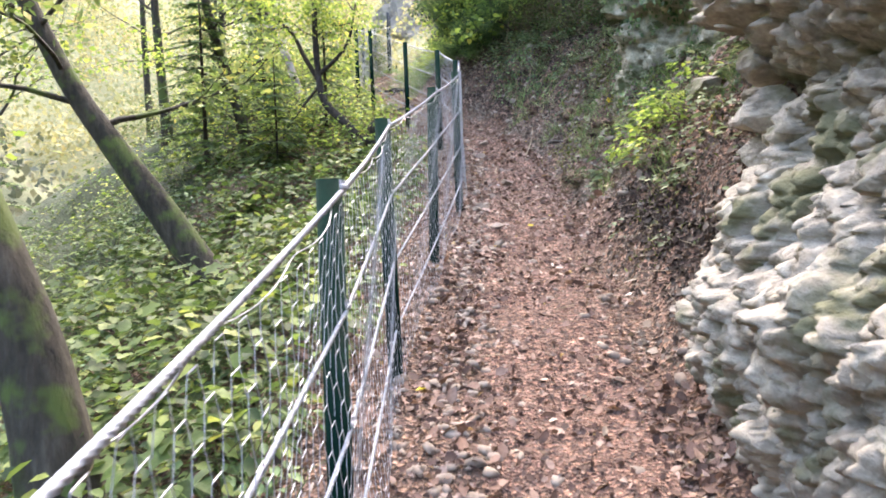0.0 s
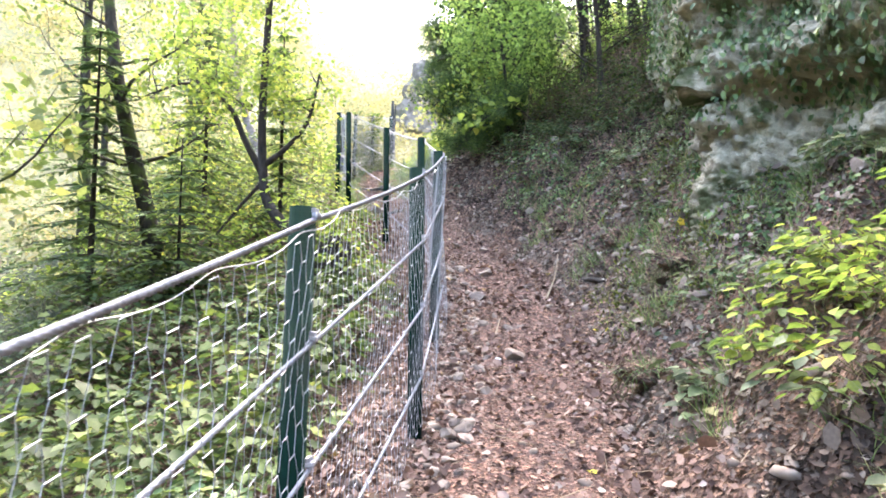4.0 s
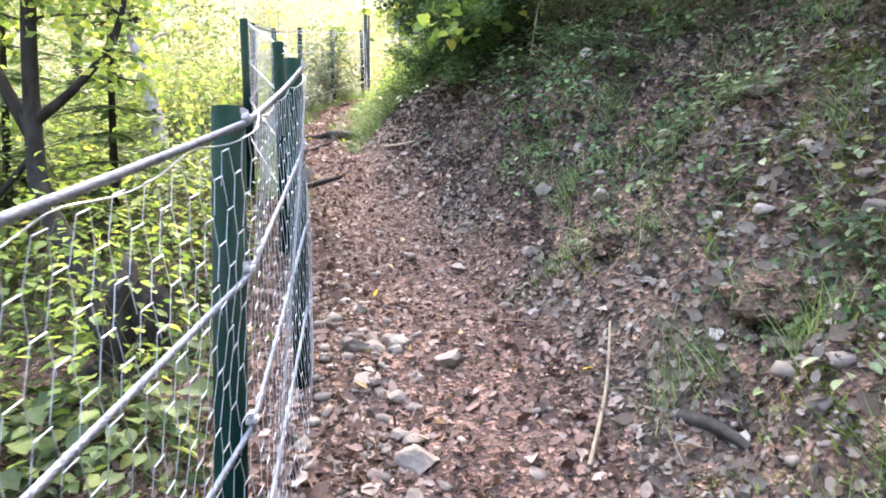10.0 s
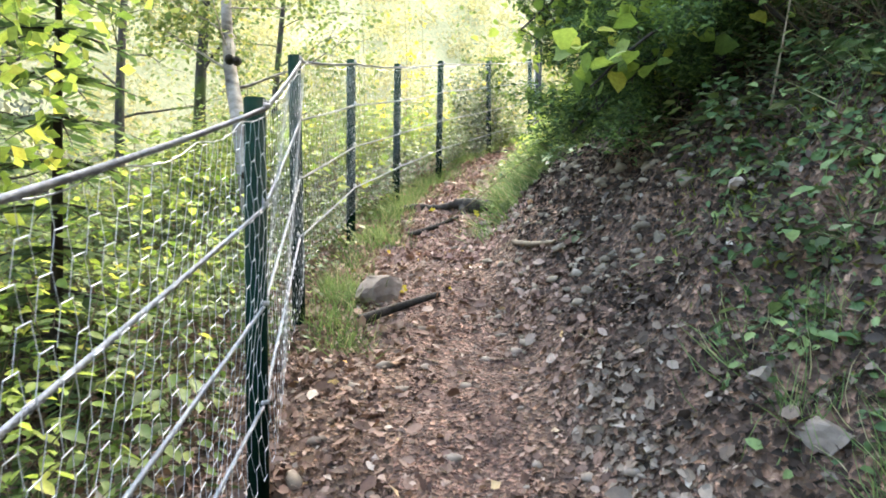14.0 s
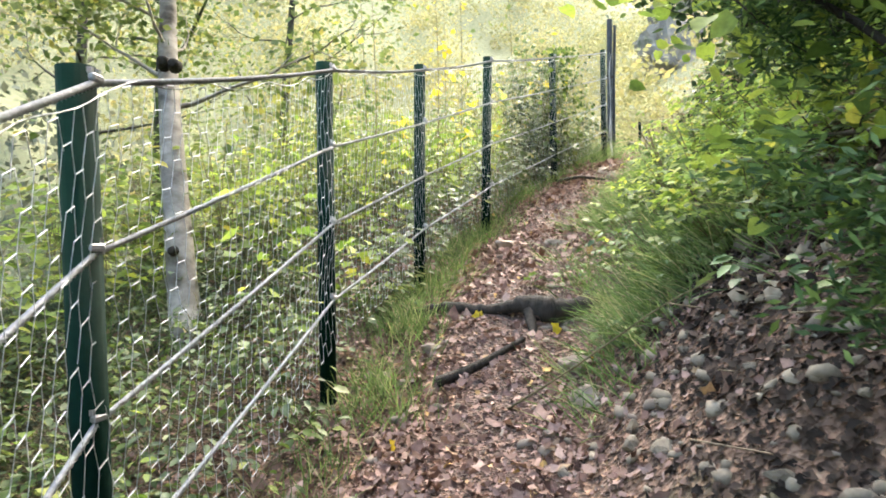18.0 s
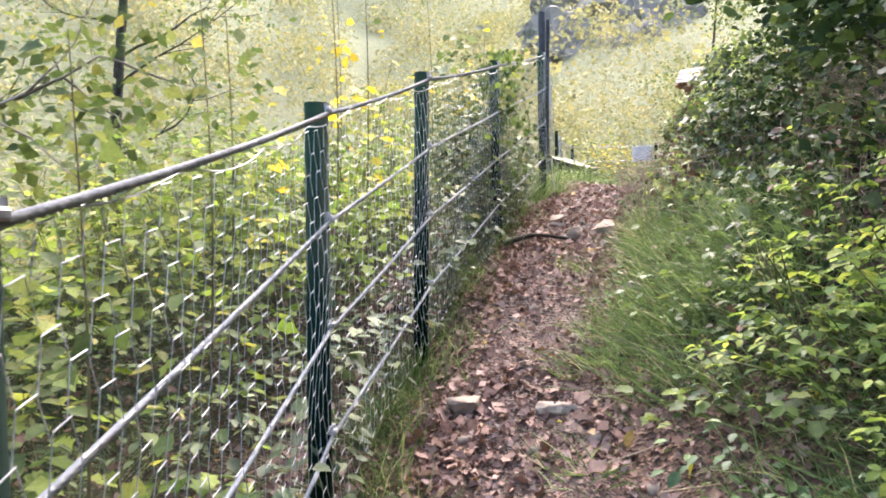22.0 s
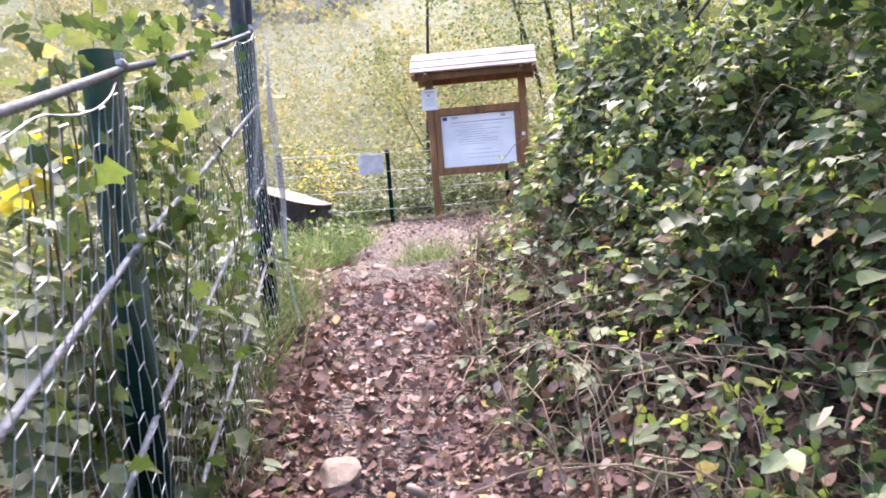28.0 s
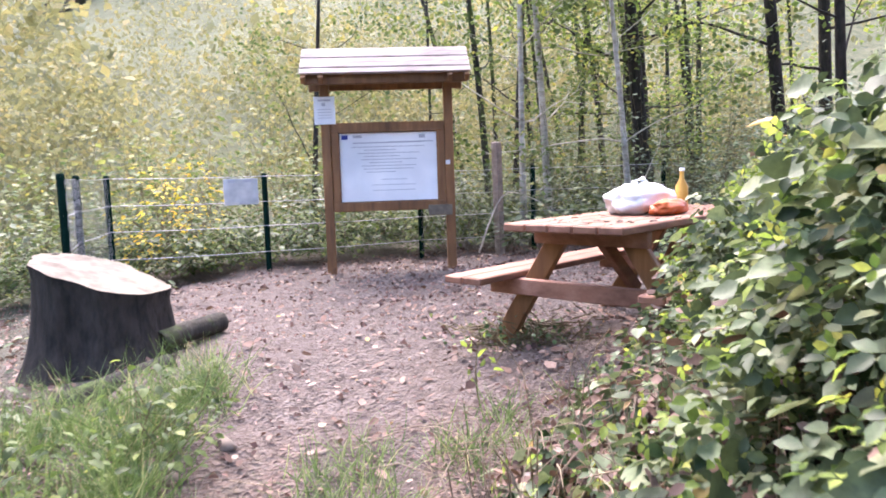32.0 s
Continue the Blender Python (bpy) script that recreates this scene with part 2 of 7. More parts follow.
NEEDLE = leaf_material("fir_needles", [(0.0, (0.035, 0.065, 0.0255)), (0.6, (0.085, 0.135, 0.0467)), (1.0, (0.17, 0.22, 0.0765))], 0.35, 0.5)
# distant haze is put into these leaf colours: lifted tones and bluish patches
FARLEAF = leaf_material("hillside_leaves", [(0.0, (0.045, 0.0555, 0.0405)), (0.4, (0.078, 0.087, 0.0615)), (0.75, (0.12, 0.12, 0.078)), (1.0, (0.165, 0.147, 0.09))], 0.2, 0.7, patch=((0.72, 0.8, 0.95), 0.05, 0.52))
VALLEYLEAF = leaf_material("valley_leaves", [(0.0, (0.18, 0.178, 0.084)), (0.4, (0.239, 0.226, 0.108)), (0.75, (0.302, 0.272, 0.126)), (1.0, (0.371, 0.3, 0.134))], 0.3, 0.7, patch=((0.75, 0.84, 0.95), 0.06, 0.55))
GREENLEAF = leaf_material("green_leaves", [(0.0, (0.0975, 0.163, 0.0455)), (0.5, (0.22, 0.325, 0.0845)), (1.0, (0.423, 0.552, 0.139))], 0.5, 0.45)
DRYLITTER = leaf_material("dry_trodden_leaves", [(0.0, (0.0548, 0.0272, 0.021)), (0.35, (0.169, 0.0963, 0.0774)), (0.75, (0.258, 0.161, 0.133)), (0.97, (0.331, 0.227, 0.194)), (1.0, (0.358, 0.216, 0.0695))], 0.1, 0.6)
TREAD = surface("trodden_earth", [(0.3, (0.0656, 0.0377, 0.0295)), (0.52, (0.141, 0.0869, 0.0681)), (0.75, (0.238, 0.162, 0.131))], 24.0, 0.8, 0.95, 1.0, 0.03)
BANKLITTER = leaf_material("weathered_leaves", [(0.0, (0.0306, 0.0218, 0.017)), (0.35, (0.0952, 0.068, 0.051)), (0.75, (0.177, 0.136, 0.105)), (0.95, (0.224, 0.18, 0.146)), (1.0, (0.292, 0.252, 0.211))], 0.1, 0.6, patch=((0.6, 0.58, 0.55), 1.4, 0.52))
YEWLEAF = leaf_material("yew_needles", [(0.0, (0.026, 0.052, 0.018)), (0.6, (0.068, 0.115, 0.034)), (1.0, (0.15, 0.21, 0.055))], 0.35, 0.5)
UNDERLEAF = leaf_material("undergrowth_leaves", [(0.0, (0.0272, 0.0467, 0.0136)), (0.5, (0.0638, 0.0978, 0.0255)), (0.85, (0.123, 0.166, 0.0425)), (1.0, (0.238, 0.255, 0.068))], 0.42, 0.45)
MOSS = leaf_material("moss_tufts", [(0.0, (0.06, 0.075, 0.015)), (0.6, (0.14, 0.16, 0.03)), (1.0, (0.24, 0.25, 0.06))], 0.2, 0.8)


def flaked(material, scale):
    """Crumbled leaf mould: small flakes of differing browns over the soil."""
    nt = material.node_tree
    flake = nt.nodes.new("ShaderNodeTexVoronoi")
    flake.inputs["Scale"].default_value = scale
    geo = nt.nodes.new("ShaderNodeNewGeometry")
    warp = nt.nodes.new("ShaderNodeVectorMath")
    warp.operation = "MULTIPLY_ADD"
    warp.inputs[1].default_value = (0.03, 0.03, 0.03)
    jitter = nt.nodes.new("ShaderNodeTexNoise")
    jitter.inputs["Scale"].default_value = 25.0
    nt.links.new(geo.outputs["Position"], jitter.inputs["Vector"])
    nt.links.new(jitter.outputs["Color"], warp.inputs[0])
    nt.links.new(geo.outputs["Position"], warp.inputs[2])
    nt.links.new(warp.outputs[0], flake.inputs["Vector"])
    split = nt.nodes.new("ShaderNodeSeparateColor")
    nt.links.new(flake.outputs["Color"], split.inputs[0])
    tone = ramp(nt, split.outputs[0], [(0.0, (0.35, 0.33, 0.32)), (0.5, (0.95, 0.88, 0.84)), (0.85, (1.5, 1.35, 1.25)), (1.0, (2.3, 2.1, 1.9))])
    base_in = nt.nodes["Principled BSDF"].inputs["Base Color"]
    nt.links.new(mix(nt, "MULTIPLY", 0.9, base_in.links[0].from_socket, tone), base_in)
    bump(nt, nt.nodes["Principled BSDF"], flake.outputs["Distance"], 1.0, 0.03)


flaked(SOIL, 42.0)
flaked(TREAD, 55.0)

def along_y(nt, lo, hi, axis="Y"):
    geo, xyz, span = (nt.nodes.new("ShaderNode" + k) for k in ("NewGeometry", "SeparateXYZ", "MapRange"))
    nt.links.new(geo.outputs["Position"], xyz.inputs[0])
    nt.links.new(xyz.outputs[axis], span.inputs["Value"])
    span.inputs["From Min"].default_value, span.inputs["From Max"].default_value = lo, hi
    return span.outputs["Result"]


def blend_in(material, fac, stops, scale):
    """Lays another noise-coloured ground over part of a material."""
    nt = material.node_tree
    base_in = nt.nodes["Principled BSDF"].inputs["Base Color"]
    nt.links.new(mix(nt, "MIX", fac, base_in.links[0].from_socket, ramp(nt, noise_node(nt, scale, 6.0, 0.7), stops)), base_in)


CLAY = [(0.3, (0.06, 0.044, 0.037)), (0.55, (0.118, 0.09, 0.077)), (0.8, (0.195, 0.157, 0.136))]
blend_in(SOIL, along_y(SOIL.node_tree, 22.8, 24.6), CLAY, 14.0)
blend_in(TREAD, along_y(TREAD.node_tree, 14.0, 21.0), CLAY, 18.0)
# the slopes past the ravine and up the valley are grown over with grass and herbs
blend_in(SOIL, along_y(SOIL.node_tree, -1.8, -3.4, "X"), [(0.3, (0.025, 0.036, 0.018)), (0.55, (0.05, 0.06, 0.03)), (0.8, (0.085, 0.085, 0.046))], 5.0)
blend_in(SOIL, along_y(SOIL.node_tree, 30.5, 33.0), [(0.3, (0.1, 0.108, 0.055)), (0.55, (0.165, 0.165, 0.088)), (0.8, (0.23, 0.215, 0.12))], 3.0)


# ---- building helpers ----
rng = np.random.default_rng(7)
WORLD_OF = {}


def mesh_np(name, verts, *faces):
    """A mesh from arrays of corners and of faces with equal numbers of sides."""
    me = bpy.data.meshes.new(name)
    verts = np.asarray(verts, np.float32).reshape(-1, 3)
    me.vertices.add(len(verts))
    me.vertices.foreach_set("co", verts.ravel())
    loops = np.concatenate([np.asarray(f, np.int32).ravel() for f in faces])
    sizes = np.concatenate([np.full(len(f), np.asarray(f).shape[1], np.int32) for f in faces])
    me.loops.add(len(loops))
    me.loops.foreach_set("vertex_index", loops)
    me.polygons.add(len(sizes))
    me.polygons.foreach_set("loop_start", np.concatenate([[0], np.cumsum(sizes)[:-1]]).astype(np.int32))
    me.update(calc_edges=True)
    return me


def smooth(me, on=True):
    me.polygons.foreach_set("use_smooth", np.full(len(me.polygons), on))
    return me


def as_mesh(name, data):
    if isinstance(data, bmesh.types.BMesh):
        me = bpy.data.meshes.new(name)
        data.to_mesh(me)
        data.free()
        return me
    return data


def thing(name, label, category, loc=(0, 0, 0), group="", kind=""):
    ob = new(name)
    ob.empty_display_size = 0.1
    ob.location = loc
    WORLD_OF[ob] = Matrix.Translation(loc)
    return tagged(ob, label, category, group, kind)


def part(name, data, material, parent, label=""):
    """One mesh, given in the world's metres, under a thing or a part."""
    me = as_mesh(name, data)
    if not me.materials:
        me.materials.append(material)
    ob = new(name, me)
    ob.parent = parent
    ob.matrix_parent_inverse = WORLD_OF.get(parent, Matrix()).inverted()
    return tagged(ob, label)


def solid(name, data, material, label, category, group="", kind="", loc=None):
    """A thing that is one mesh."""
    me = as_mesh(name, data)
    if not me.materials:
        me.materials.append(material)
    ob = new(name, me)
    if loc is not None:
        ob.location = loc
    return tagged(ob, label, category, group, kind)


def turned(tips, normals):
    """Frames whose columns are tip, side and normal."""
    t = tips / np.linalg.norm(tips, axis=1, keepdims=True).clip(1e-9)
    s = np.cross(normals, t)
    s /= np.linalg.norm(s, axis=1, keepdims=True).clip(1e-9)
    return np.stack([t, s, np.cross(t, s)], 2)


def scatter(name, shape, places, frames, sizes):
    """Copies of a small shape (corners, faces) joined into one mesh."""
    v0, f0 = shape
    n, k = len(places), len(v0)
    sizes = np.asarray(sizes)
    local = v0[None] * (sizes[:, None, None] if sizes.ndim == 1 else sizes[:, None, :])
    v = places[:, None, :] + np.einsum("nij,nkj->nki", frames, local)
    f = (f0[None] + (np.arange(n) * k)[:, None, None]).reshape(-1, f0.shape[1])
    return mesh_np(name, v, f)


OVATE = (np.array([(0, 0, 0), (.3, .3, .07), (.7, .25, .05), (1, 0, -.1), (.7, -.25, .05), (.3, -.3, .07)], float), np.array([(0, 1, 2, 3), (0, 3, 4, 5)]))
CURLED = (np.array([(0, 0, .05), (.28, .3, .16), (.72, .26, .2), (1, 0, .12), (.7, -.28, .05), (.3, -.3, .12)], float), np.array([(0, 1, 2, 3), (0, 3, 4, 5)]))
BROAD = (np.array([(.02, 0, 0), (.02, .32, .08), (.38, .46, .07), (.76, .27, .01), (1.03, 0, -.12), (.76, -.27, .01), (.38, -.46, .07), (.02, -.32, .08)], float),
         np.array([(0, 1, 2), (0, 2, 3), (0, 3, 4), (0, 4, 5), (0, 5, 6), (0, 6, 7)]))
DIAMOND = (np.array([(0, 0, 0), (.5, .32, .05), (1, 0, 0), (.5, -.32, .05)], float), np.array([(0, 1, 2), (0, 2, 3)]))
LOBED = (np.array([(0, 0, 0), (.05, .42, .05), (.34, .3, .03), (.55, .5, .04), (.7, .25, 0), (1.05, 0, -.08), (.7, -.25, 0), (.55, -.5, .04), (.34, -.3, .03), (.05, -.42, .05), (.4, 0, -.03)], float),
         np.array([(10, 0, 1), (10, 1, 2), (10, 2, 3), (10, 3, 4), (10, 4, 5), (10, 5, 6), (10, 6, 7), (10, 7, 8), (10, 8, 9), (10, 9, 0)]))
BLADE = (np.array([(0, .5, 0), (0, -.5, 0), (.4, .38, .05), (.4, -.38, .05), (.75, .22, -.06), (.75, -.22, -.06), (1, 0, -.28)], float), np.array([(0, 1, 3), (0, 3, 2), (2, 3, 5), (2, 5, 4), (4, 5, 6)]))
THIN = (np.array([(0, 0, 0), (.4, .13, 0), (1, 0, 0), (.4, -.13, 0)], float), np.array([(0, 1, 2), (0, 2, 3)]))
NEEDLES = (np.array([(0, 0, 0), (.2, .16, 0), (.5, .2, 0), (1, 0, 0), (.5, -.2, 0), (.2, -.16, 0)], float), np.array([(0, 1, 2, 3), (0, 3, 4, 5)]))


def spread_dirs(n, up=0.4):
    d = rng.normal(size=(n, 3))
    d[:, 2] = d[:, 2] * 0.7 + up
    return d / np.linalg.norm(d, axis=1, keepdims=True)


def leaf_mesh(name, shape, places, sizes, up=0.9, droop=0.3):
    """Leaves at places, facing mostly upward, tips in all directions and drooping."""
    n = len(places)
    normals = spread_dirs(n, up)
    tips = rng.normal(size=(n, 3))
    tips[:, 2] = tips[:, 2] * 0.4 - droop
    return scatter(name, shape, places, turned(tips, normals), sizes)


def tube(points, radii, sides=8, cap=True):
    """Corners and quads of a tube along points."""
    p = np.asarray(points, float)
    r = np.broadcast_to(np.asarray(radii, float), (len(p),))
    t = np.gradient(p, axis=0)
    t /= np.linalg.norm(t, axis=1, keepdims=True).clip(1e-9)
    ref = np.array([0.31, 0.2, 0.93]) if abs(t[0][2]) < 0.8 else np.array([0.9, 0.4, 0.1])
    a = np.cross(t, ref)
    a /= np.linalg.norm(a, axis=1, keepdims=True).clip(1e-9)
    b = np.cross(t, a)
    ang = np.linspace(0, 2 * np.pi, sides, endpoint=False)
    v = p[:, None] + r[:, None, None] * (np.cos(ang)[None, :, None] * a[:, None] + np.sin(ang)[None, :, None] * b[:, None])
    i, j = np.meshgrid(np.arange(len(p) - 1), np.arange(sides), indexing="ij")
    k = (j + 1) % sides
    f = np.stack([i * sides + j, i * sides + k, (i + 1) * sides + k, (i + 1) * sides + j], -1).reshape(-1, 4)
    return v.reshape(-1, 3), f


def tubes(name, runs, sides=6):
    """Several tubes as one mesh; runs: (points, radii)."""
    vs, fs, n = [], [], 0
    for pts, rad in runs:
        v, f = tube(pts, rad, sides)
        vs.append(v), fs.append(f + n)
        n += len(v)
    return smooth(mesh_np(name, np.concatenate(vs), np.concatenate(fs)))


def box(bm, size, m, bevel=0.006):
    got = bmesh.ops.create_cube(bm, size=1.0, matrix=m @ Matrix.Diagonal((*size, 1)))
    if bevel:
        edges = list({e for v in got["verts"] for e in v.link_edges})
        bmesh.ops.bevel(bm, geom=edges, offset=bevel, segments=1, affect="EDGES", clamp_overlap=True)
    return bm


def board(size, m, bevel=0.006):
    return box(bmesh.new(), size, m, bevel)


# smooth value noise over the plan
LATTICE = np.random.default_rng(3).random((256, 256))


def vnoise(x, y, scale):
    x, y = np.asarray(x, float) * scale + 77.3, np.asarray(y, float) * scale + 31.7
    i, j = np.floor(x).astype(int), np.floor(y).astype(int)
    u, v = x - i, y - j
    u, v = u * u * (3 - 2 * u), v * v * (3 - 2 * v)
    g = lambda a, b: LATTICE[a % 256, b % 256]
    return (g(i, j) * (1 - u) + g(i + 1, j) * u) * (1 - v) + (g(i, j + 1) * (1 - u) + g(i + 1, j + 1) * u) * v - 0.5


def fbm(x, y, scale, octaves=4):
    return sum(vnoise(x + 13.1 * k, y - 7.7 * k, scale * 2 ** k) / 2 ** k for k in range(octaves))


def cells(x, y, scale):
    """Distance to the nearest of jittered points: knobbly relief."""
    x, y = np.asarray(x, float) * scale, np.asarray(y, float) * scale
    i, j = np.floor(x).astype(int), np.floor(y).astype(int)
    best = np.full(x.shape, 9.0)
    for a in (-1, 0, 1):
        for b in (-1, 0, 1):
            px = i + a + LATTICE[(i + a) % 256, (j + b) % 256]
            py = j + b + LATTICE[(i + a + 91) % 256, (j + b + 37) % 256]
            best = np.minimum(best, np.hypot(px - x, py - y))
    return best


def blocks(x, y, scale):
    """Broken blocks: a height for each cell, and the distance from the seams between them."""
    x, y = np.asarray(x, float) * scale, np.asarray(y, float) * scale
    i, j = np.floor(x).astype(int), np.floor(y).astype(int)
    first, second, high = np.full(x.shape, 9.0), np.full(x.shape, 9.0), np.zeros(x.shape)
    for a in (-1, 0, 1):
        for b in (-1, 0, 1):
            px = i + a + LATTICE[(i + a) % 256, (j + b) % 256]
            py = j + b + LATTICE[(i + a + 91) % 256, (j + b + 37) % 256]
            far, h = np.hypot(px - x, py - y), LATTICE[(i + a + 53) % 256, (j + b + 149) % 256]
            # each block's face leans its own way
            h = h + (px - x) * (LATTICE[(i + a + 17) % 256, (j + b + 71) % 256] - 0.5) + (py - y) * (LATTICE[(i + a + 29) % 256, (j + b + 5) % 256] - 0.5)
            near = far < first
            second = np.where(near, first, np.minimum(second, far))
            high = np.where(near, h, high)
            first = np.minimum(first, far)
    return high - 0.5, second - first


# ---- the plan: line of the path, its height, and the slopes beside it ----
PATH_X = ([-4, 0.3, 2.2, 4, 6.7, 9, 10.5, 12.2, 13, 14, 15, 16.6, 18, 20.2, 21.5, 23, 24, 25, 32],
          [0.8, 0.95, 1.08, 1.2, 1.2, 1.25, 1.1, 0.62, 0.25, -0.27, -0.72, -1.1, -1.36, -1.43, -1.36, -1.15, -0.7, -0.2, 0.6])
PATH_Z = ([-4, 0.35, 2.4, 4.77, 6.69, 8.82, 9.97, 10.9, 12.4, 14, 16.6, 17.93, 20.24, 21.5, 22.4, 23.4, 25, 29, 34],
          [-1.75, -1.22, -0.9, -0.38, 0.08, 0.53, 0.9, 1.17, 1.61, 2.18, 2.92, 3.3, 4.0, 4.28, 4.44, 4.58, 4.64, 4.62, 4.6])


def path_x(y):
    return np.interp(y, *PATH_X)


def path_z(y):
    return np.interp(y, *PATH_Z)


def ease(a, b, v):
    u = np.clip((v - a) / (b - a), 0, 1)
    return u * u * (3 - 2 * u)


def ground(x, y, detail=True):
    x, y = np.asarray(x, float), np.asarray(y, float)
    d, zp = x - path_x(y), path_z(y)
    # left: a shoulder past the fence, then down into the ravine, then the far side
    l = np.clip(-d - 0.75, 0, None)
    left = -np.interp(y, [0, 7.5, 10.5, 14, 20, 24], [0.3, 0.27, 0.05, 0.0, 0.05, 0.12]) * np.clip(l, 0, 3.2) - 0.5 * np.clip(l - 3.2, 0, 9) + 0.75 * np.clip(l - 17, 0, 70)
    # right: a bank, then the hill
    r = np.clip(d - np.interp(y, [2, 4.5, 8, 10, 12, 15], [0.5, 0.6, 0.6, 0.55, 0.5, 0.45]), 0, None)
    s1 = np.interp(y, [-5, 3, 4.2, 6, 7.6, 9, 13, 15, 17, 20, 22.5, 24], [0.3, 0.4, 1.1, 1.25, 0.95, 0.75, 0.75, 0.95, 0.85, 0.55, 0.3, 0.0])
    s2 = np.interp(y, [-5, 5, 8, 14, 18, 23, 26, 32], [1.6, 1.4, 1.0, 0.85, 0.7, 0.45, 0.1, 0.12])
    near = np.interp(y, [0, 8, 9, 12, 14, 22, 25], [1.0, 0.9, 0.7, 0.8, 1.0, 1.2, 5.0])
    shelf = np.interp(y, [5, 8, 9, 11.5, 13, 14, 22, 24], [1.0, 1.0, 1.05, 1.0, 0.6, 0.5, 0.45, 0.1])
    right = s1 * np.clip(r, 0, near) + shelf * np.clip(r - near, 0, 1.2) + s2 * np.clip(r - near - 1.2, 0, 30)
    z = zp + np.where(d < 0, left, right)
    # far ground rises up the valley
    z = z + 0.46 * np.clip(y - 36, 0, 200)
    if detail:
        on = np.exp(-(d / 0.55) ** 2)
        amp = 0.1 + 0.12 * np.clip(np.abs(d) - 0.4, 0, 1.5)
        amp = amp * np.interp(y, [23, 25], [1.0, 0.4])
        z = z + amp * fbm(x, y, 1.1, 4) + 0.035 * fbm(x, y, 6.0, 2) - 0.02 * on
        # the bank is broken into small scarps and hollows
        bank = ease(0.55, 1.1, d) * (1 - ease(13.5, 15.5, y)) * ease(3.5, 5.0, y)
        z = z + bank * (0.55 * np.abs(fbm(x + 3, y, 1.6, 3)) - 0.24 * cells(x + 0.2 * fbm(x, y, 2.5, 2), y, 2.6) + 0.07 * fbm(x, y, 9.0, 3))
        z = z + np.interp(np.abs(x) + np.abs(y - 15), [30, 80], [0, 1]) * 6 * fbm(x, y, 0.05, 3)
    return z


def gz(x, y):
    return float(ground(np.array([x]), np.array([y]))[0])


def spaced(lo, dense_lo, dense_hi, hi, step, grow=1.13):
    mid = list(np.arange(dense_lo, dense_hi, step))
    out, s, v = [], step, dense_hi
    while v < hi:
        out.append(v)
        s *= grow
        v += s
    back, s, v = [], step, dense_lo
    while v > lo:
        s *= grow
        v -= s
        back.append(v)
    return np.array(back[::-1] + mid + out + [hi])


gx, gy = spaced(-420, -5.5, 5.0, 420, 0.085), spaced(-380, -1.5, 31.0, 420, 0.085)
GX, GY = np.meshgrid(gx, gy, indexing="ij")
gi, gj = np.meshgrid(np.arange(len(gx) - 1), np.arange(len(gy) - 1), indexing="ij")
n_y = len(gy)
gf = np.stack([gi * n_y + gj, (gi + 1) * n_y + gj, (gi + 1) * n_y + gj + 1, gi * n_y + gj + 1], -1).reshape(-1, 4)
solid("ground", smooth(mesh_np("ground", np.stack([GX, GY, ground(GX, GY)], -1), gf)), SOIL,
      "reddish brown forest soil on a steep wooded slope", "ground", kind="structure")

ty, tu = np.meshgrid(np.arange(-1.5, 24.2, 0.06), np.linspace(-1, 1, 25), indexing="ij")
half = np.interp(ty, [0, 9, 13, 16, 23], [0.5, 0.5, 0.42, 0.33, 0.36]) * (1 + 0.5 * fbm(ty, ty * 0 + np.sign(tu) * 3, 1.3, 3))
tx = path_x(ty) + 0.06 + tu * half
tz = ground(tx, ty) + 0.01 - 0.05 * np.abs(tu) ** 6
ti, tj = np.meshgrid(np.arange(tx.shape[0] - 1), np.arange(24), indexing="ij")
tf = np.stack([ti * 25 + tj, ti * 25 + tj + 1, (ti + 1) * 25 + tj + 1, (ti + 1) * 25 + tj], -1).reshape(-1, 4)
solid("path", smooth(mesh_np("path", np.stack([tx, ty, tz], -1), tf)), TREAD, "trodden reddish brown earth path along the slope", "path", kind="structure")

# ---- the fence ----
POSTS = [(0.40, -0.8, -0.40), (0.46, 0.8, -0.05), (0.50, 2.40, 0.32), (0.45, 3.98, 0.69), (0.60, 5.76, 1.14), (0.73, 7.43, 1.57), (0.69, 9.25, 2.05), (0.39, 10.73, 2.51), (-0.235, 12.44, 3.04),
         (-1.04, 13.94, 3.66), (-1.575, 15.63, 4.12), (-1.83, 17.12, 4.48), (-1.865, 18.47, 4.86), (-1.835, 20.33, 5.33), (-1.715, 22.38, 5.87)]
ROWS_DOWN = (0.0, 0.345, 0.69, 1.035)
OFF = 0.038  # the posts stand behind the line of the ropes
fence = thing("wire_fence", "green steel posts with steel ropes and hexagonal wire netting", "fence", (0.5, 2.4, gz(0.5, 2.4)))


def post_mesh(h, r=0.038):
    bm = bmesh.new()
    bmesh.ops.create_cone(bm, cap_ends=True, segments=20, radius1=r, radius2=r, depth=h, matrix=Matrix.Translation((0, 0, -h / 2)))
    top = [f for f in bm.faces if f.normal.z > 0.9]
    got = bmesh.ops.inset_individual(bm, faces=top, thickness=0.004, depth=-0.006)
    for f in bm.faces:
        f.smooth = len(f.verts) == 4
    return as_mesh("post", bm)


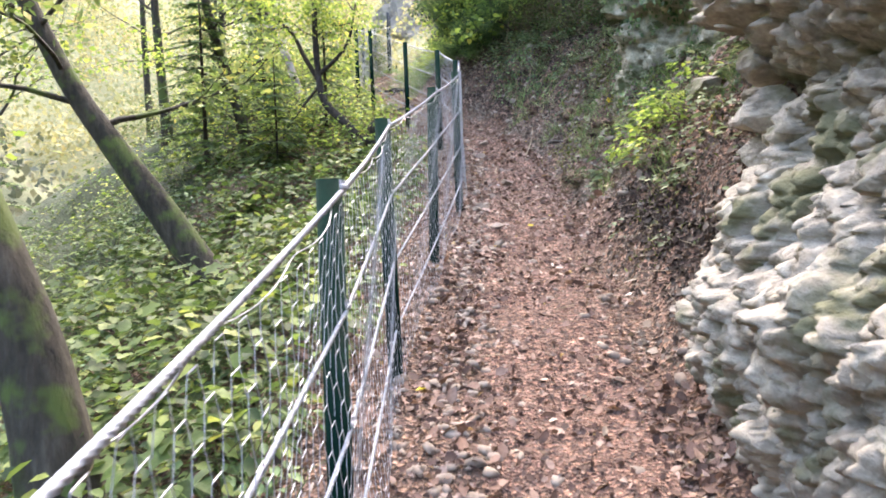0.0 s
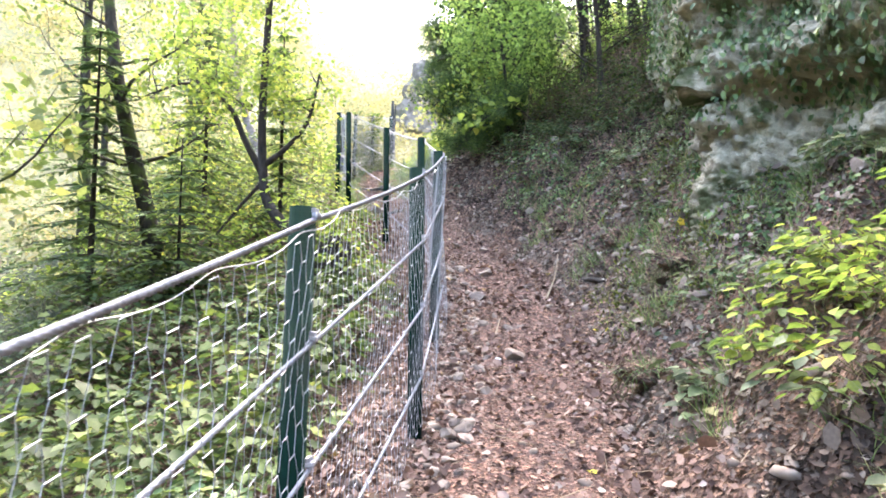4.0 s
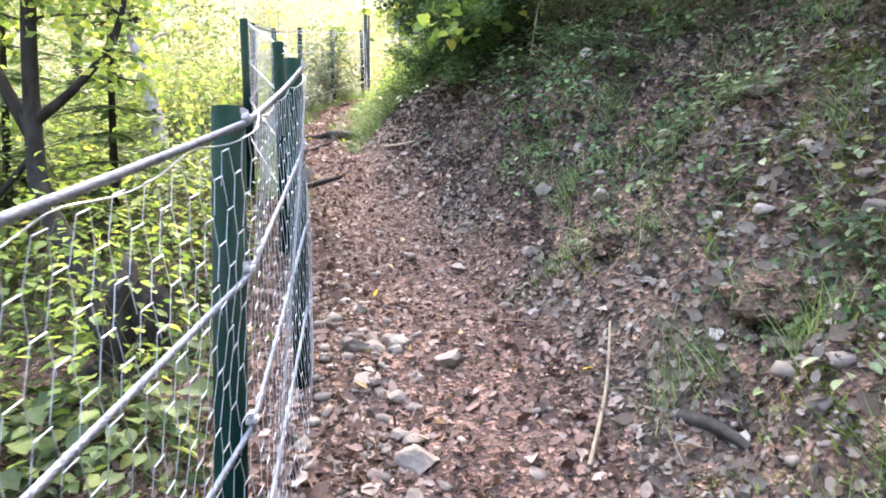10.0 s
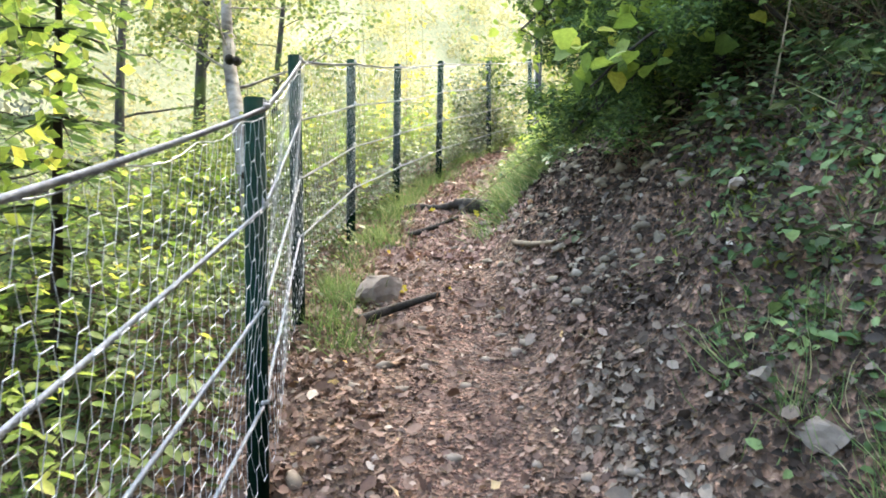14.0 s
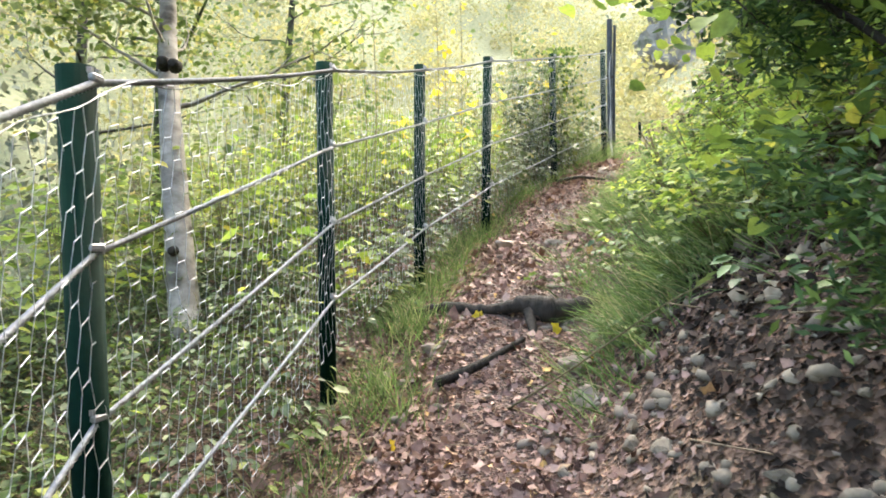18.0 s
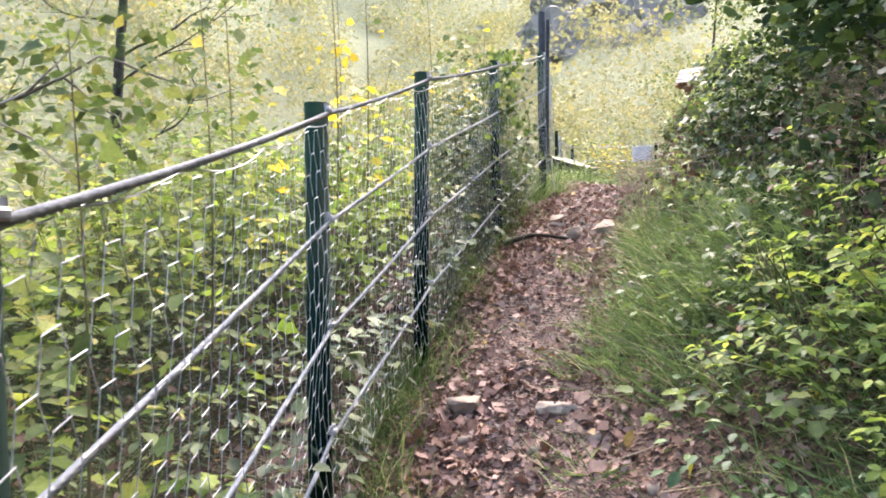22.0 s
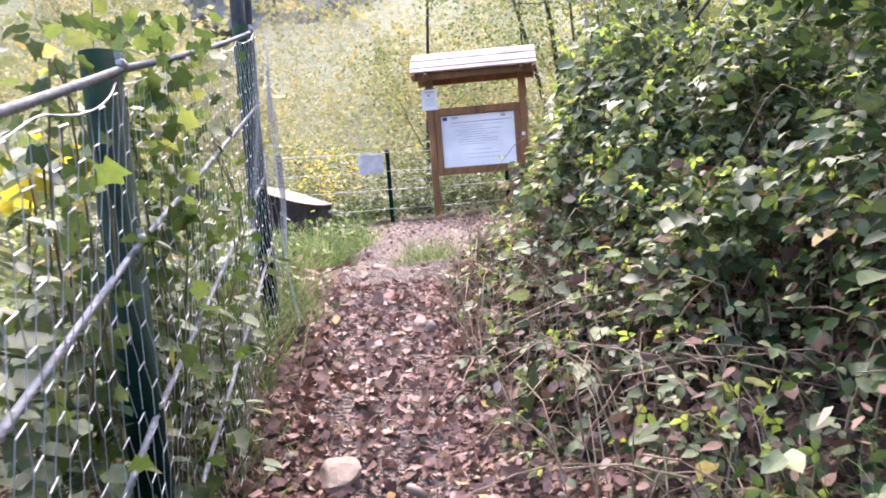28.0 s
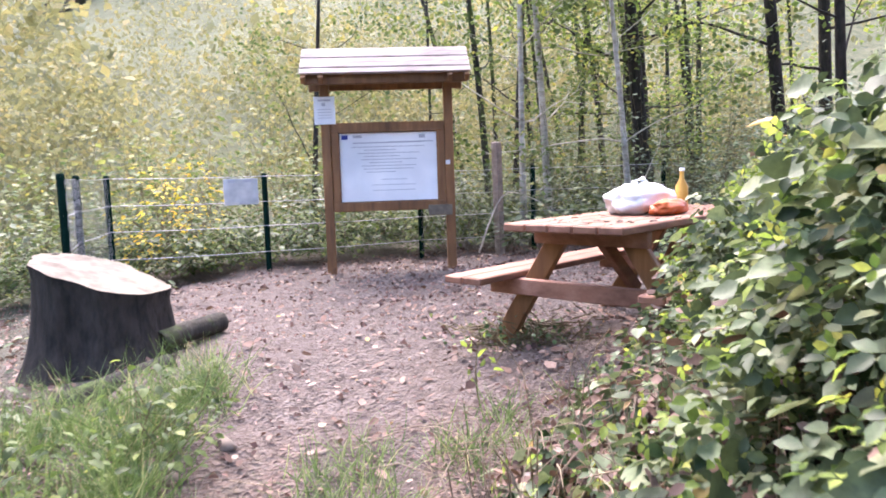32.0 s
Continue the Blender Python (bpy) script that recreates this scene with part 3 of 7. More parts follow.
def clamp_mesh():
    """A U-bolt clip with a saddle and two nuts."""
    bm = bmesh.new()
    box(bm, (0.03, 0.036, 0.016), pose(0, 0, 0), 0.004)
    for s in (-1, 1):
        bmesh.ops.create_cone(bm, cap_ends=True, segments=6, radius1=0.009, radius2=0.009, depth=0.012, matrix=pose(0, s * 0.012, 0.013))
        bmesh.ops.create_cone(bm, cap_ends=True, segments=6, radius1=0.004, radius2=0.004, depth=0.06, matrix=pose(-0.02, s * 0.012, 0.004, 0, 90, 0))
    return as_mesh("clamp", bm)


POST_ME, CLAMP_ME = post_mesh(1.62), clamp_mesh()
FENCE_WAY = np.gradient(np.array(POSTS)[:, :2], axis=0)
for (px, py, pz), way in zip(POSTS, FENCE_WAY / np.linalg.norm(FENCE_WAY, axis=1, keepdims=True)):
    ob = part("post", POST_ME, POST_GREEN, fence)
    ob.matrix_basis = pose(px - OFF * way[1], py + OFF * way[0], pz + 0.035, rng.normal() * 0.8, rng.normal() * 0.8, rng.random() * 360)
    for dn in ROWS_DOWN:
        c = part("clamp", CLAMP_ME, ZINC, ob)
        c.matrix_parent_inverse = ob.matrix_basis.inverted()
        c.matrix_basis = pose(px - 0.004, py, pz - dn + 0.012, 0, rng.normal() * 6, rng.normal() * 8)

P = np.array(POSTS)


def along(points, step, sag):
    """Points along the posts with a slight sag between them."""
    out = []
    for a, b in zip(points[:-1], points[1:]):
        n = max(2, int(np.linalg.norm(b - a) / step))
        u = np.linspace(0, 1, n, endpoint=False)[:, None]
        p = a + (b - a) * u
        p[:, 2] -= (sag * 4 * u * (1 - u))[:, 0]
        out.append(p)
    return np.concatenate(out + [points[-1:]])


def rope(points, radius, lobes=6, lay=0.11):
    """A laid rope: a lobed section that turns as it goes."""
    sides = lobes * 2
    v, f = tube(points, 1.0, sides)
    v = v.reshape(-1, sides, 3)
    c = points[:, None]
    run = np.concatenate([[0], np.cumsum(np.linalg.norm(np.diff(points, axis=0), axis=1))])
    ang = np.linspace(0, 2 * np.pi, sides, endpoint=False)
    a, b = v[:, :1] - c, v[:, sides // 4:sides // 4 + 1] - c
    turn = ang[None] + 2 * np.pi * run[:, None] / lay
    rad = radius * (0.86 + 0.2 * np.cos(lobes * ang))[None, :, None]
    return smooth(mesh_np("rope", c + rad * (np.cos(turn)[..., None] * a + np.sin(turn)[..., None] * b), f))


for k, dn in enumerate(ROWS_DOWN):
    pts = along(P - (0, 0, dn), 0.005 if k < 2 else 0.007, 0.012 if k == 0 else 0.004)
    part("rope", rope(pts, 0.0085 if k == 0 else 0.007), ROPE, fence, "grey twisted steel rope" if k else "thick grey twisted steel top rope")

# hexagonal netting: twists along the fence, wires zigzagging between them
NET = np.vstack([P, (-1.672, 22.4, 5.86), (-1.64, 22.2, 5.68), (-1.66, 22.34, 5.74)])  # the loose end is folded back round the last post
runs_u = np.concatenate([[0], np.cumsum(np.linalg.norm(np.diff(NET[:, :2], axis=0), axis=1) * np.where(np.arange(len(NET) - 1) < len(P) - 1, 1.0, 2.2))])


def net_point(u, v):
    x, y, z = (np.interp(u, runs_u, NET[:, k]) for k in range(3))
    belly = 0.012 * np.sin(u * 5.1 + v * 7) + 0.10 * np.clip(v - 0.85, 0, 1) ** 1.3
    return np.stack([x + 0.012 + belly, y + 0 * u, z - v - 0.03 * np.sin(np.pi * np.clip(u % 1.7 / 1.7, 0, 1))], -1)


CELL, DROP, TWIST = 0.098, 0.062, 0.034
starts, ends, thick = [], [], []
n_rows = int(1.3 / DROP)
ku = np.arange(0, runs_u[-1] - CELL, CELL)
for r in range(n_rows):
    v = r * DROP + 0.012
    u = ku + (r % 2) * CELL / 2 + rng.normal(size=len(ku)) * 0.004
    vv = v + rng.normal(size=len(ku)) * 0.004
    starts.append(net_point(u - TWIST / 2, vv)), ends.append(net_point(u + TWIST / 2, vv)), thick.append(np.full(len(u), 0.0018))
    if r + 1 < n_rows:
        for s in (-1, 1):
            starts.append(net_point(u + s * TWIST / 2, vv)), ends.append(net_point(u + s * (CELL / 2 - TWIST / 2), vv + DROP)), thick.append(np.full(len(u), 0.00105))
A, B, T = np.concatenate(starts), np.concatenate(ends), np.concatenate(thick)
keep = A[:, 2] > ground(A[:, 0], A[:, 1], False) - 0.1
A, B, T = A[keep], B[keep], T[keep]
LEAFLET = np.array([(0, 0, 0), (.22, .23, .07), (.58, .3, .06), (1, 0, -.16), (.58, -.3, .06), (.22, -.23, .07), (.5, 0, -.02)], float)
FAN = np.array([(6, k, (k + 1) % 6) for k in range(6)])


def compound(turns):
    """A leaf of several leaflets round one stalk: (degrees, length, start)."""
    vs, fs = [], []
    for n, (deg, size, start) in enumerate(turns):
        c, q = np.cos(np.radians(deg)), np.sin(np.radians(deg))
        v = LEAFLET * size + (start, 0, 0)
        v = v * (1, 1, 1) if deg == 0 else np.column_stack([v[:, 0] * c - v[:, 1] * q + 0.1, v[:, 0] * q + v[:, 1] * c, v[:, 2] - 0.06])
        vs.append(v), fs.append(FAN + 7 * n)
    return np.concatenate(vs), np.concatenate(fs)


TRIFOLIATE = compound([(0, 1.0, 0.3), (72, 0.85, 0.06), (-72, 0.85, 0.06)])
POINTED = (LEAFLET, FAN)
WIRE = (np.array([(0, np.cos(a), np.sin(a)) for a in (0, 2.1, 4.2)] + [(1, np.cos(a), np.sin(a)) for a in (0, 2.1, 4.2)], float), np.array([(0, 1, 4, 3), (1, 2, 5, 4), (2, 0, 3, 5)]))
fr = turned(B - A, np.tile((0.9, 0.1, 0.3), (len(A), 1)))
net = part("netting", smooth(scatter("netting", WIRE, A, fr, np.stack([np.linalg.norm(B - A, axis=1) * 1.03, T, T], 1))), ZINC, fence, "galvanised hexagonal wire netting")
tagged(net, kind="stuff")
# thin wire that laces the net's top edge to the rope
lace_u = np.arange(0, runs_u[len(P) - 1], 0.012)
lp = net_point(lace_u, np.zeros_like(lace_u) + 0.004)
turns = lace_u * 2 * np.pi / 0.42
lp = lp + np.stack([0.01 * np.cos(turns) - 0.012, 0 * turns, 0.01 * np.sin(turns) - 0.004], -1)
part("lacing_wire", tubes("lacing_wire", [(lp, 0.002)], 4), ZINC, fence, "thin zinc lacing wire wound round the rope")

# tall steel pole beside the fence's last post
pole = thing("steel_pole", "tall dark steel pole with a thinner stay beside the fence", "pole", (-1.84, 23.28, gz(-1.84, 23.28)))
part("pole", tubes("pole", [([(-1.84, 23.28, 4.1), (-1.84, 23.29, 6.58)], 0.041)], 14), DARKSTEEL, pole)
part("stay", tubes("stay", [([(-1.79, 23.31, 4.1), (-1.79, 23.33, 5.6), (-1.775, 23.34, 6.5)], 0.021)], 10), DARKSTEEL, pole)
part("strap", tubes("strap", [([(-1.84, 23.285, 5.72), (-1.84, 23.285, 5.76)], 0.047)], 14), DARKBARK, pole, "dark strap round the pole")



# ---- rock ----
def rock_mesh(name, size, seed, cuts=3, rough=0.18, flat=0.0):
    """An angular stone: a cut-up ball with facets and pits."""
    r = np.random.default_rng(seed)
    bm = bmesh.new()
    bmesh.ops.create_icosphere(bm, subdivisions=cuts, radius=1.0)
    planes = [(r.normal(size=3), r.uniform(0.42, 0.78)) for _ in range(10)]
    for v in bm.verts:
        p = np.array(v.co)
        for n, c in planes:
            n = n / np.linalg.norm(n)
            over = p @ n - c
            if over > 0:
                p = p - n * over * 0.92
        k = 1 + rough * (noise.noise(Vector(p * 2.3 + seed)) * 0.6 + noise.noise(Vector(p * 6.1 + seed)) * 0.3)
        v.co = p * k * np.array(size)
    return as_mesh(name, bm)


def cliff_mesh(name, line, rows_per_m, strata, jut, knob, seed, lip, foot, lip_at=0.68, profile=None, foot_to=0.5):
    """A rock face over a plan line of (x, y, bottom, top): ledges, overhangs and knobs."""
    line = np.array(line, float)
    run = np.concatenate([[0], np.cumsum(np.linalg.norm(np.diff(line[:, :2], axis=0), axis=1))])
    nu, nv = int(run[-1] * rows_per_m), int((line[:, 3] - line[:, 2]).max() * rows_per_m)
    u, v = np.meshgrid(np.linspace(0, run[-1], nu), np.linspace(0, 1, nv), indexing="ij")
    base = [np.interp(u, run, line[:, k]) for k in range(4)]
    z = base[2] + v * (base[3] - base[2])
    tx, ty = np.gradient(base[0][:, 0]), np.gradient(base[1][:, 0])
    ln = np.hypot(tx, ty)
    nx, ny = (-ty / ln)[:, None], (tx / ln)[:, None]  # out of the rock, to the path
    bed = z + 0.12 * fbm(u, z, 0.7, 2)
    layer = np.floor(bed * strata)
    step = LATTICE[(layer.astype(int) + seed) % 256, (np.floor(u * 0.9 + LATTICE[layer.astype(int) % 256, 5] * 3)).astype(int) % 256] - 0.5
    edge = np.minimum(bed * strata % 1, 1 - bed * strata % 1)
    uw, zw = u + 0.12 * fbm(u, z, 1.7, 3), z + 0.1 * fbm(u + 9, z + 4, 1.7, 3)
    out = jut * step * np.clip(edge * 6, 0, 1) + 0.2 * fbm(u, z, 0.8, 3)
    for scale, high, gap in ((3.2, 0.8, 0.4), (7.5, 0.7, 0.36), (17.0, 0.45, 0.25), (34.0, 0.2, 0.12)):
        lump_h, seam = blocks(uw + seed + scale, zw * 1.2 + seed, scale)
        out = out + knob * (high * lump_h - gap * np.exp(-seam * 9))
    out = out + 0.022 * fbm(u, z, 22.0, 2)
    over = lip * ease(lip_at, lip_at + 0.07, v) + foot * (1 - ease(0.0, foot_to, v)) if profile is None else np.interp(z, *profile)
    out = out + over
    sink = -1.2 * ease(0.92, 1.0, v)
    p = np.stack([base[0] + nx * (out + sink), base[1] + ny * (out + sink), z + 0.04 * fbm(u, z, 5, 2)], -1)
    i, j = np.meshgrid(np.arange(nu - 1), np.arange(nv - 1), indexing="ij")
    f = np.stack([i * nv + j, (i + 1) * nv + j, (i + 1) * nv + j + 1, i * nv + j + 1], -1).reshape(-1, 4)
    return mesh_np(name, p, f), p, np.broadcast_to(np.stack([nx + 0 * z, ny + 0 * z], -1), p.shape[:2] + (2,))


NEAR_LINE = [(1.95, -2.2, -1.9, 1.5), (2.0, 0.6, -1.5, 1.7), (2.1, 2.2, -1.2, 1.9), (2.14, 3.3, -1.0, 2.1), (2.24, 3.62, -0.8, 2.3), (2.7, 3.95, -0.4, 2.5), (3.3, 4.6, 0.2, 2.8)]
FAR_LINE = [(3.7, 4.9, 0.9, 2.9), (3.6, 6.2, 1.0, 3.2), (3.55, 7.6, 1.1, 3.5), (3.3, 8.8, 1.2, 3.8), (2.75, 9.3, 1.3, 3.9), (2.95, 10.1, 1.5, 4.1), (3.1, 11.3, 1.8, 4.7), (3.3, 12.8, 2.3, 5.1), (4.4, 14.4, 3.6, 5.6)]
near_me, near_p, near_n = cliff_mesh("rock_face", NEAR_LINE, 80, 3.6, 0.05, 0.1, 11, 0, 0, profile=([-1.6, -0.7, -0.1, 0.4, 0.55, 0.72, 0.84, 0.95, 1.4, 2.1], [0.3, 0.36, 0.42, 0.1, 0.06, -0.04, 0.12, 0.18, 0.16, 0.0]))
outcrop = thing("rock_outcrop", "pale knobbly limestone rock outcrop overhanging beside the path", "rock", (2.0, 2.2, -1.0))
part("rock_face", near_me, LIMESTONE, outcrop)
ROOF_LINE = [(1.98, 3.25, 0.9, 2.2), (2.12, 4.2, 1.0, 2.4), (2.4, 5.0, 1.25, 2.5), (2.75, 5.8, 1.4, 2.8), (3.5, 6.6, 1.5, 3.0)]
roof_me, roof_p, roof_n = cliff_mesh("rock_roof", ROOF_LINE, 60, 3.6, 0.1, 0.12, 29, 0.0, -0.55, foot_to=0.13)
part("rock_roof", roof_me, LIMESTONE, outcrop)
far_me, far_p, far_n = cliff_mesh("rock_ledge", FAR_LINE, 40, 3.2, 0.2, 0.09, 47, 0.2, 0.14, 0.45)
ledge = thing("rock_ledge", "mossy grey rock ledge with an overhang above the bank", "rock", (3.3, 9.0, 1.2))
part("rock_face", far_me, MOSSROCK, ledge)

for k, (x, y, z, s, flat) in enumerate([(2.12, 3.6, 1.12, 0.3, 0.45), (2.05, 3.1, 1.3, 0.3, 0.5), (2.2, 3.66, 0.62, 0.17, 0.8), (2.2, 3.72, 0.46, 0.15, 0.8), (2.85, 5.3, 0.95, 0.17, 0.6), (3.1, 5.7, 1.1, 0.2, 0.5),
                                        (2.25, 3.75, 0.85, 0.16, 0.8), (2.8, 6.4, 1.2, 0.2, 0.6), (2.1, 2.7, 1.15, 0.22, 0.6)]):
    part("boulder", rock_mesh("boulder", (s, s * 0.9, s * flat), 100 + k, 4, 0.22), LIMESTONE, outcrop).location = (x, y, z)


for k in range(16):
    i, j = int((0.08 + 0.055 * k) * far_p.shape[0]), int([0.44, 0.5, 0.62, 0.47, 0.7, 0.55][k % 6] * far_p.shape[1])
    s = 0.16 + 0.05 * (k * 7 % 5)
    part("boulder", rock_mesh("boulder", (s, s * 0.8, s * 0.6), 140 + k, 3, 0.4), MOSSROCK, ledge).location = tuple(far_p[i, j] - np.array((*(far_n[i, j] * 0.06), 0.0)))


# ---- trees ----
def bend(points, n=14):
    """A smooth line through a few points."""
    p = np.array(points, float)
    u = np.linspace(0, len(p) - 1, n)
    i = np.clip(u.astype(int), 0, len(p) - 2)
    t = (u - i)[:, None]
    a, b, c, d = p[np.clip(i - 1, 0, None)], p[i], p[i + 1], p[np.clip(i + 2, None, len(p) - 1)]
    return 0.5 * (2 * b + (c - a) * t + (2 * a - 5 * b + 4 * c - d) * t ** 2 + (3 * b - a - 3 * c + d) * t ** 3)


def limb_from(p, direction, length, r, n=7, lift_up=0.25):
    d = np.array(direction, float)
    d /= np.linalg.norm(d)
    pts, cur = [np.array(p, float)], np.array(p, float)
    for k in range(n):
        d = d + rng.normal(size=3) * 0.16 + (0, 0, lift_up / n)
        d /= np.linalg.norm(d)
        cur = cur + d * length / n
        pts.append(cur)
    return np.array(pts), np.linspace(r, r * 0.2, n + 1)


def tree(label, spine, radius, bark, leaf=None, limbs=8, limb_len=1.2, n_leaves=3000, leaf_size=0.07, start=0.4, shape=DIAMOND, spread=0.35, extra=(), category="tree", name="tree", top=0.25, lift_up=0.3, label_crown=""):
    """A tapered trunk along a spine, with limbs, twigs and leaves gathered round the twigs."""
    base = np.array(spine[0], float)
    ob = thing(name, label, category, tuple(base))
    line = bend(spine, 18)
    flare = 1 + 0.5 * np.exp(-np.arange(18) * 0.9)
    line[0, 2] -= 0.3
    runs = [(line, radius * np.linspace(1, top, 18) * flare)]
    part("trunk", tubes("trunk", runs, 12), bark, ob)
    twigs, spots = [], []
    for pts, r0 in extra:
        e = bend(pts, 12)
        run = [(e, r0 * np.linspace(1, 0.3, 12))]
        for q in e[6:]:
            if leaf:
                tw, tr = limb_from(q, rng.normal(size=3) + (0, 0, 0.2), limb_len * 0.5, r0 * 0.25)
                run.append((tw, tr)), spots.append(tw[2:])
        twigs.append(run)
    for k in range(limbs):
        f = start + (1 - start) * (k + rng.random()) / limbs
        q = line[min(17, int(f * 17))]
        a = k * 2.4 + rng.random()
        pts, rr = limb_from(q, (np.cos(a), np.sin(a), 0.35), limb_len * (1.15 - 0.6 * f) * rng.uniform(0.7, 1.2), radius * 0.3 * (1.2 - f), lift_up=lift_up)
        run = [(pts, rr)]
        for q2 in pts[3:]:
            tw, tr = limb_from(q2, rng.normal(size=3) + (pts[-1] - pts[0]), limb_len * 0.35, rr[3] * 0.45, 5)
            run.append((tw, tr)), spots.append(tw[1:])
        twigs.append(run)
    for run in twigs:
        part("limb", tubes("limb", run, 4), bark, ob)
    if leaf and spots:
        sp = np.concatenate(spots)
        pos = sp[rng.integers(0, len(sp), n_leaves)] + rng.normal(size=(n_leaves, 3)) * (spread * 0.42, spread * 0.42, spread * 0.3)
        part("crown", leaf_mesh("crown", shape, pos, leaf_size * rng.uniform(0.6, 1.25, n_leaves)), leaf, ob, label_crown)
    return ob


def fir(label, x, y, height, radius, n_whorls, spray=0.16, z=None, lean=(0, 0)):
    """A small fir: a thin stem, whorls of flat drooping boughs, sprays of needles."""
    z = gz(x, y) - 0.1 if z is None else z
    ob = thing("fir_tree", label, "tree", (x, y, z))
    top = np.array((x + lean[0], y + lean[1], z + height))
    base = np.array((x, y, z))
    part("trunk", tubes("trunk", [(np.linspace(base, top, 10), np.linspace(0.012 * height, 0.006, 10))], 8), DARKBARK, ob)
    boughs, tips, dirs, sizes = [], [], [], []
    for w in range(n_whorls):
        f = 0.12 + 0.86 * w / n_whorls
        c = base + (top - base) * f
        reach = radius * (1 - f) ** 0.8 + 0.06
        for a in rng.random(6) * 0.7 + np.arange(6) * 1.047 + w:
            d = np.array((np.cos(a), np.sin(a), -0.12))
            pts = np.array([c + d * reach * u + (0, 0, -0.12 * reach * u * u) for u in np.linspace(0, 1, 6)])
            boughs.append((pts, np.linspace(0.008, 0.002, 6)))
            for u in np.linspace(0.15, 1, max(3, int(reach / 0.045))):
                q = c + d * reach * u + (0, 0, -0.12 * reach * u * u)
                side = np.array((-np.sin(a), np.cos(a), 0))
                for s in (-1, 1):
                    tips.append(q), dirs.append(d * 0.7 + side * s + (0, 0, -0.15) + rng.normal(size=3) * 0.12), sizes.append(spray * (1.15 - 0.6 * u) * rng.uniform(0.7, 1.2))
    tagged(part("bough", tubes("bough", boughs, 4), DARKBARK, ob), kind="stuff")
    nrm = np.tile((0, 0, 1.0), (len(tips), 1)) + rng.normal(size=(len(tips), 3)) * 0.25
    part("needles", scatter("needles", NEEDLES, np.array(tips), turned(np.array(dirs), nrm), np.stack([sizes, np.array(sizes) * 0.8, sizes], 1)), NEEDLE, ob).data.update()
    return ob


def on(x, y, dz=0.0):
    return (x, y, gz(x, y) + dz)


# by the start: the leaning mossy trunk, a dark one close by, and others down the slope
tree("leaning grey trunk covered with green moss below the fence", [(-1.42, 6.8, -0.75), (-1.7, 6.8, -0.2), (-2.1, 6.8, 0.42), (-2.5, 6.8, 1.0), (-2.95, 6.8, 1.75), (-3.6, 6.8, 3.4), (-4.2, 6.9, 6.2)], 0.18, BARK, YELLOWGREEN, 12, 2.2, 4500, 0.08, 0.55)
# this trunk's crown is out of view and widened to shade the path
tree("dark mossy tree trunk close to the fence", [on(-0.8, 3.1), (-0.95, 3.15, -0.3), (-1.35, 3.2, 0.9), (-1.8, 3.3, 3.2), (-2.2, 3.3, 6.0)], 0.17, BARK, YELLOWGREEN, 14, 3.4, 4200, 0.1, 0.62, spread=0.7)
tree("tall slender dark tree trunk on the slope", [on(-2.7, 11.5), (-2.85, 11.5, 1.9), (-3.25, 11.5, 3.4), (-3.6, 11.6, 5.5), (-3.9, 11.7, 8.0)], 0.115, BARK, FRESH, 12, 1.7, 4200, 0.075, 0.35)
tree("dark forked tree with crooked limbs behind the fence", [on(-0.85, 11.3), (-1.05, 11.4, 1.55), (-1.5, 11.7, 2.0), (-1.62, 11.8, 2.44), (-1.66, 11.85, 3.3), (-1.62, 11.9, 4.6)], 0.075, DARKBARK, FRESH, 6, 1.0, 3500, 0.07, 0.75,
     extra=[([(-1.6, 11.8, 2.35), (-1.85, 11.8, 2.8), (-2.05, 11.8, 3.2), (-2.5, 11.8, 3.5), (-3.1, 11.75, 3.3)], 0.045), ([(-1.6, 11.8, 2.5), (-1.35, 11.85, 2.72), (-1.12, 11.9, 3.05), (-1.0, 11.9, 3.6)], 0.045),
            ([(-1.62, 11.8, 2.3), (-1.95, 11.75, 1.9), (-2.2, 11.7, 1.5), (-2.3, 11.7, 0.9)], 0.03)], top=0.5)
birch = tree("pale birch trunk with dark scars behind the fence", [on(-2.9, 16.1), (-3.05, 16.22, 3.0), (-3.35, 16.45, 3.8), (-3.75, 16.8, 4.6), (-4.05, 17.1, 5.6), (-4.3, 17.3, 8.0)], 0.105, BIRCHBARK, YELLOWGREEN, 10, 1.4, 4500, 0.07, 0.55, top=0.45)
for q, s in (((-3.66, 16.68, 4.62), 0.045), ((-3.58, 16.7, 4.6), 0.04), ((-3.14, 16.24, 3.3), 0.03)):
    part("knot", tubes("knot", [([q, (q[0] + 0.03, q[1] - 0.05, q[2] + 0.005), (q[0] + 0.045, q[1] - 0.075, q[2] + 0.01), (q[0] + 0.043, q[1] - 0.07, q[2] + 0.01)], (s * 1.3, s, s * 0.75, 0.004))], 9), DARKBARK, birch, "dark branch scar")
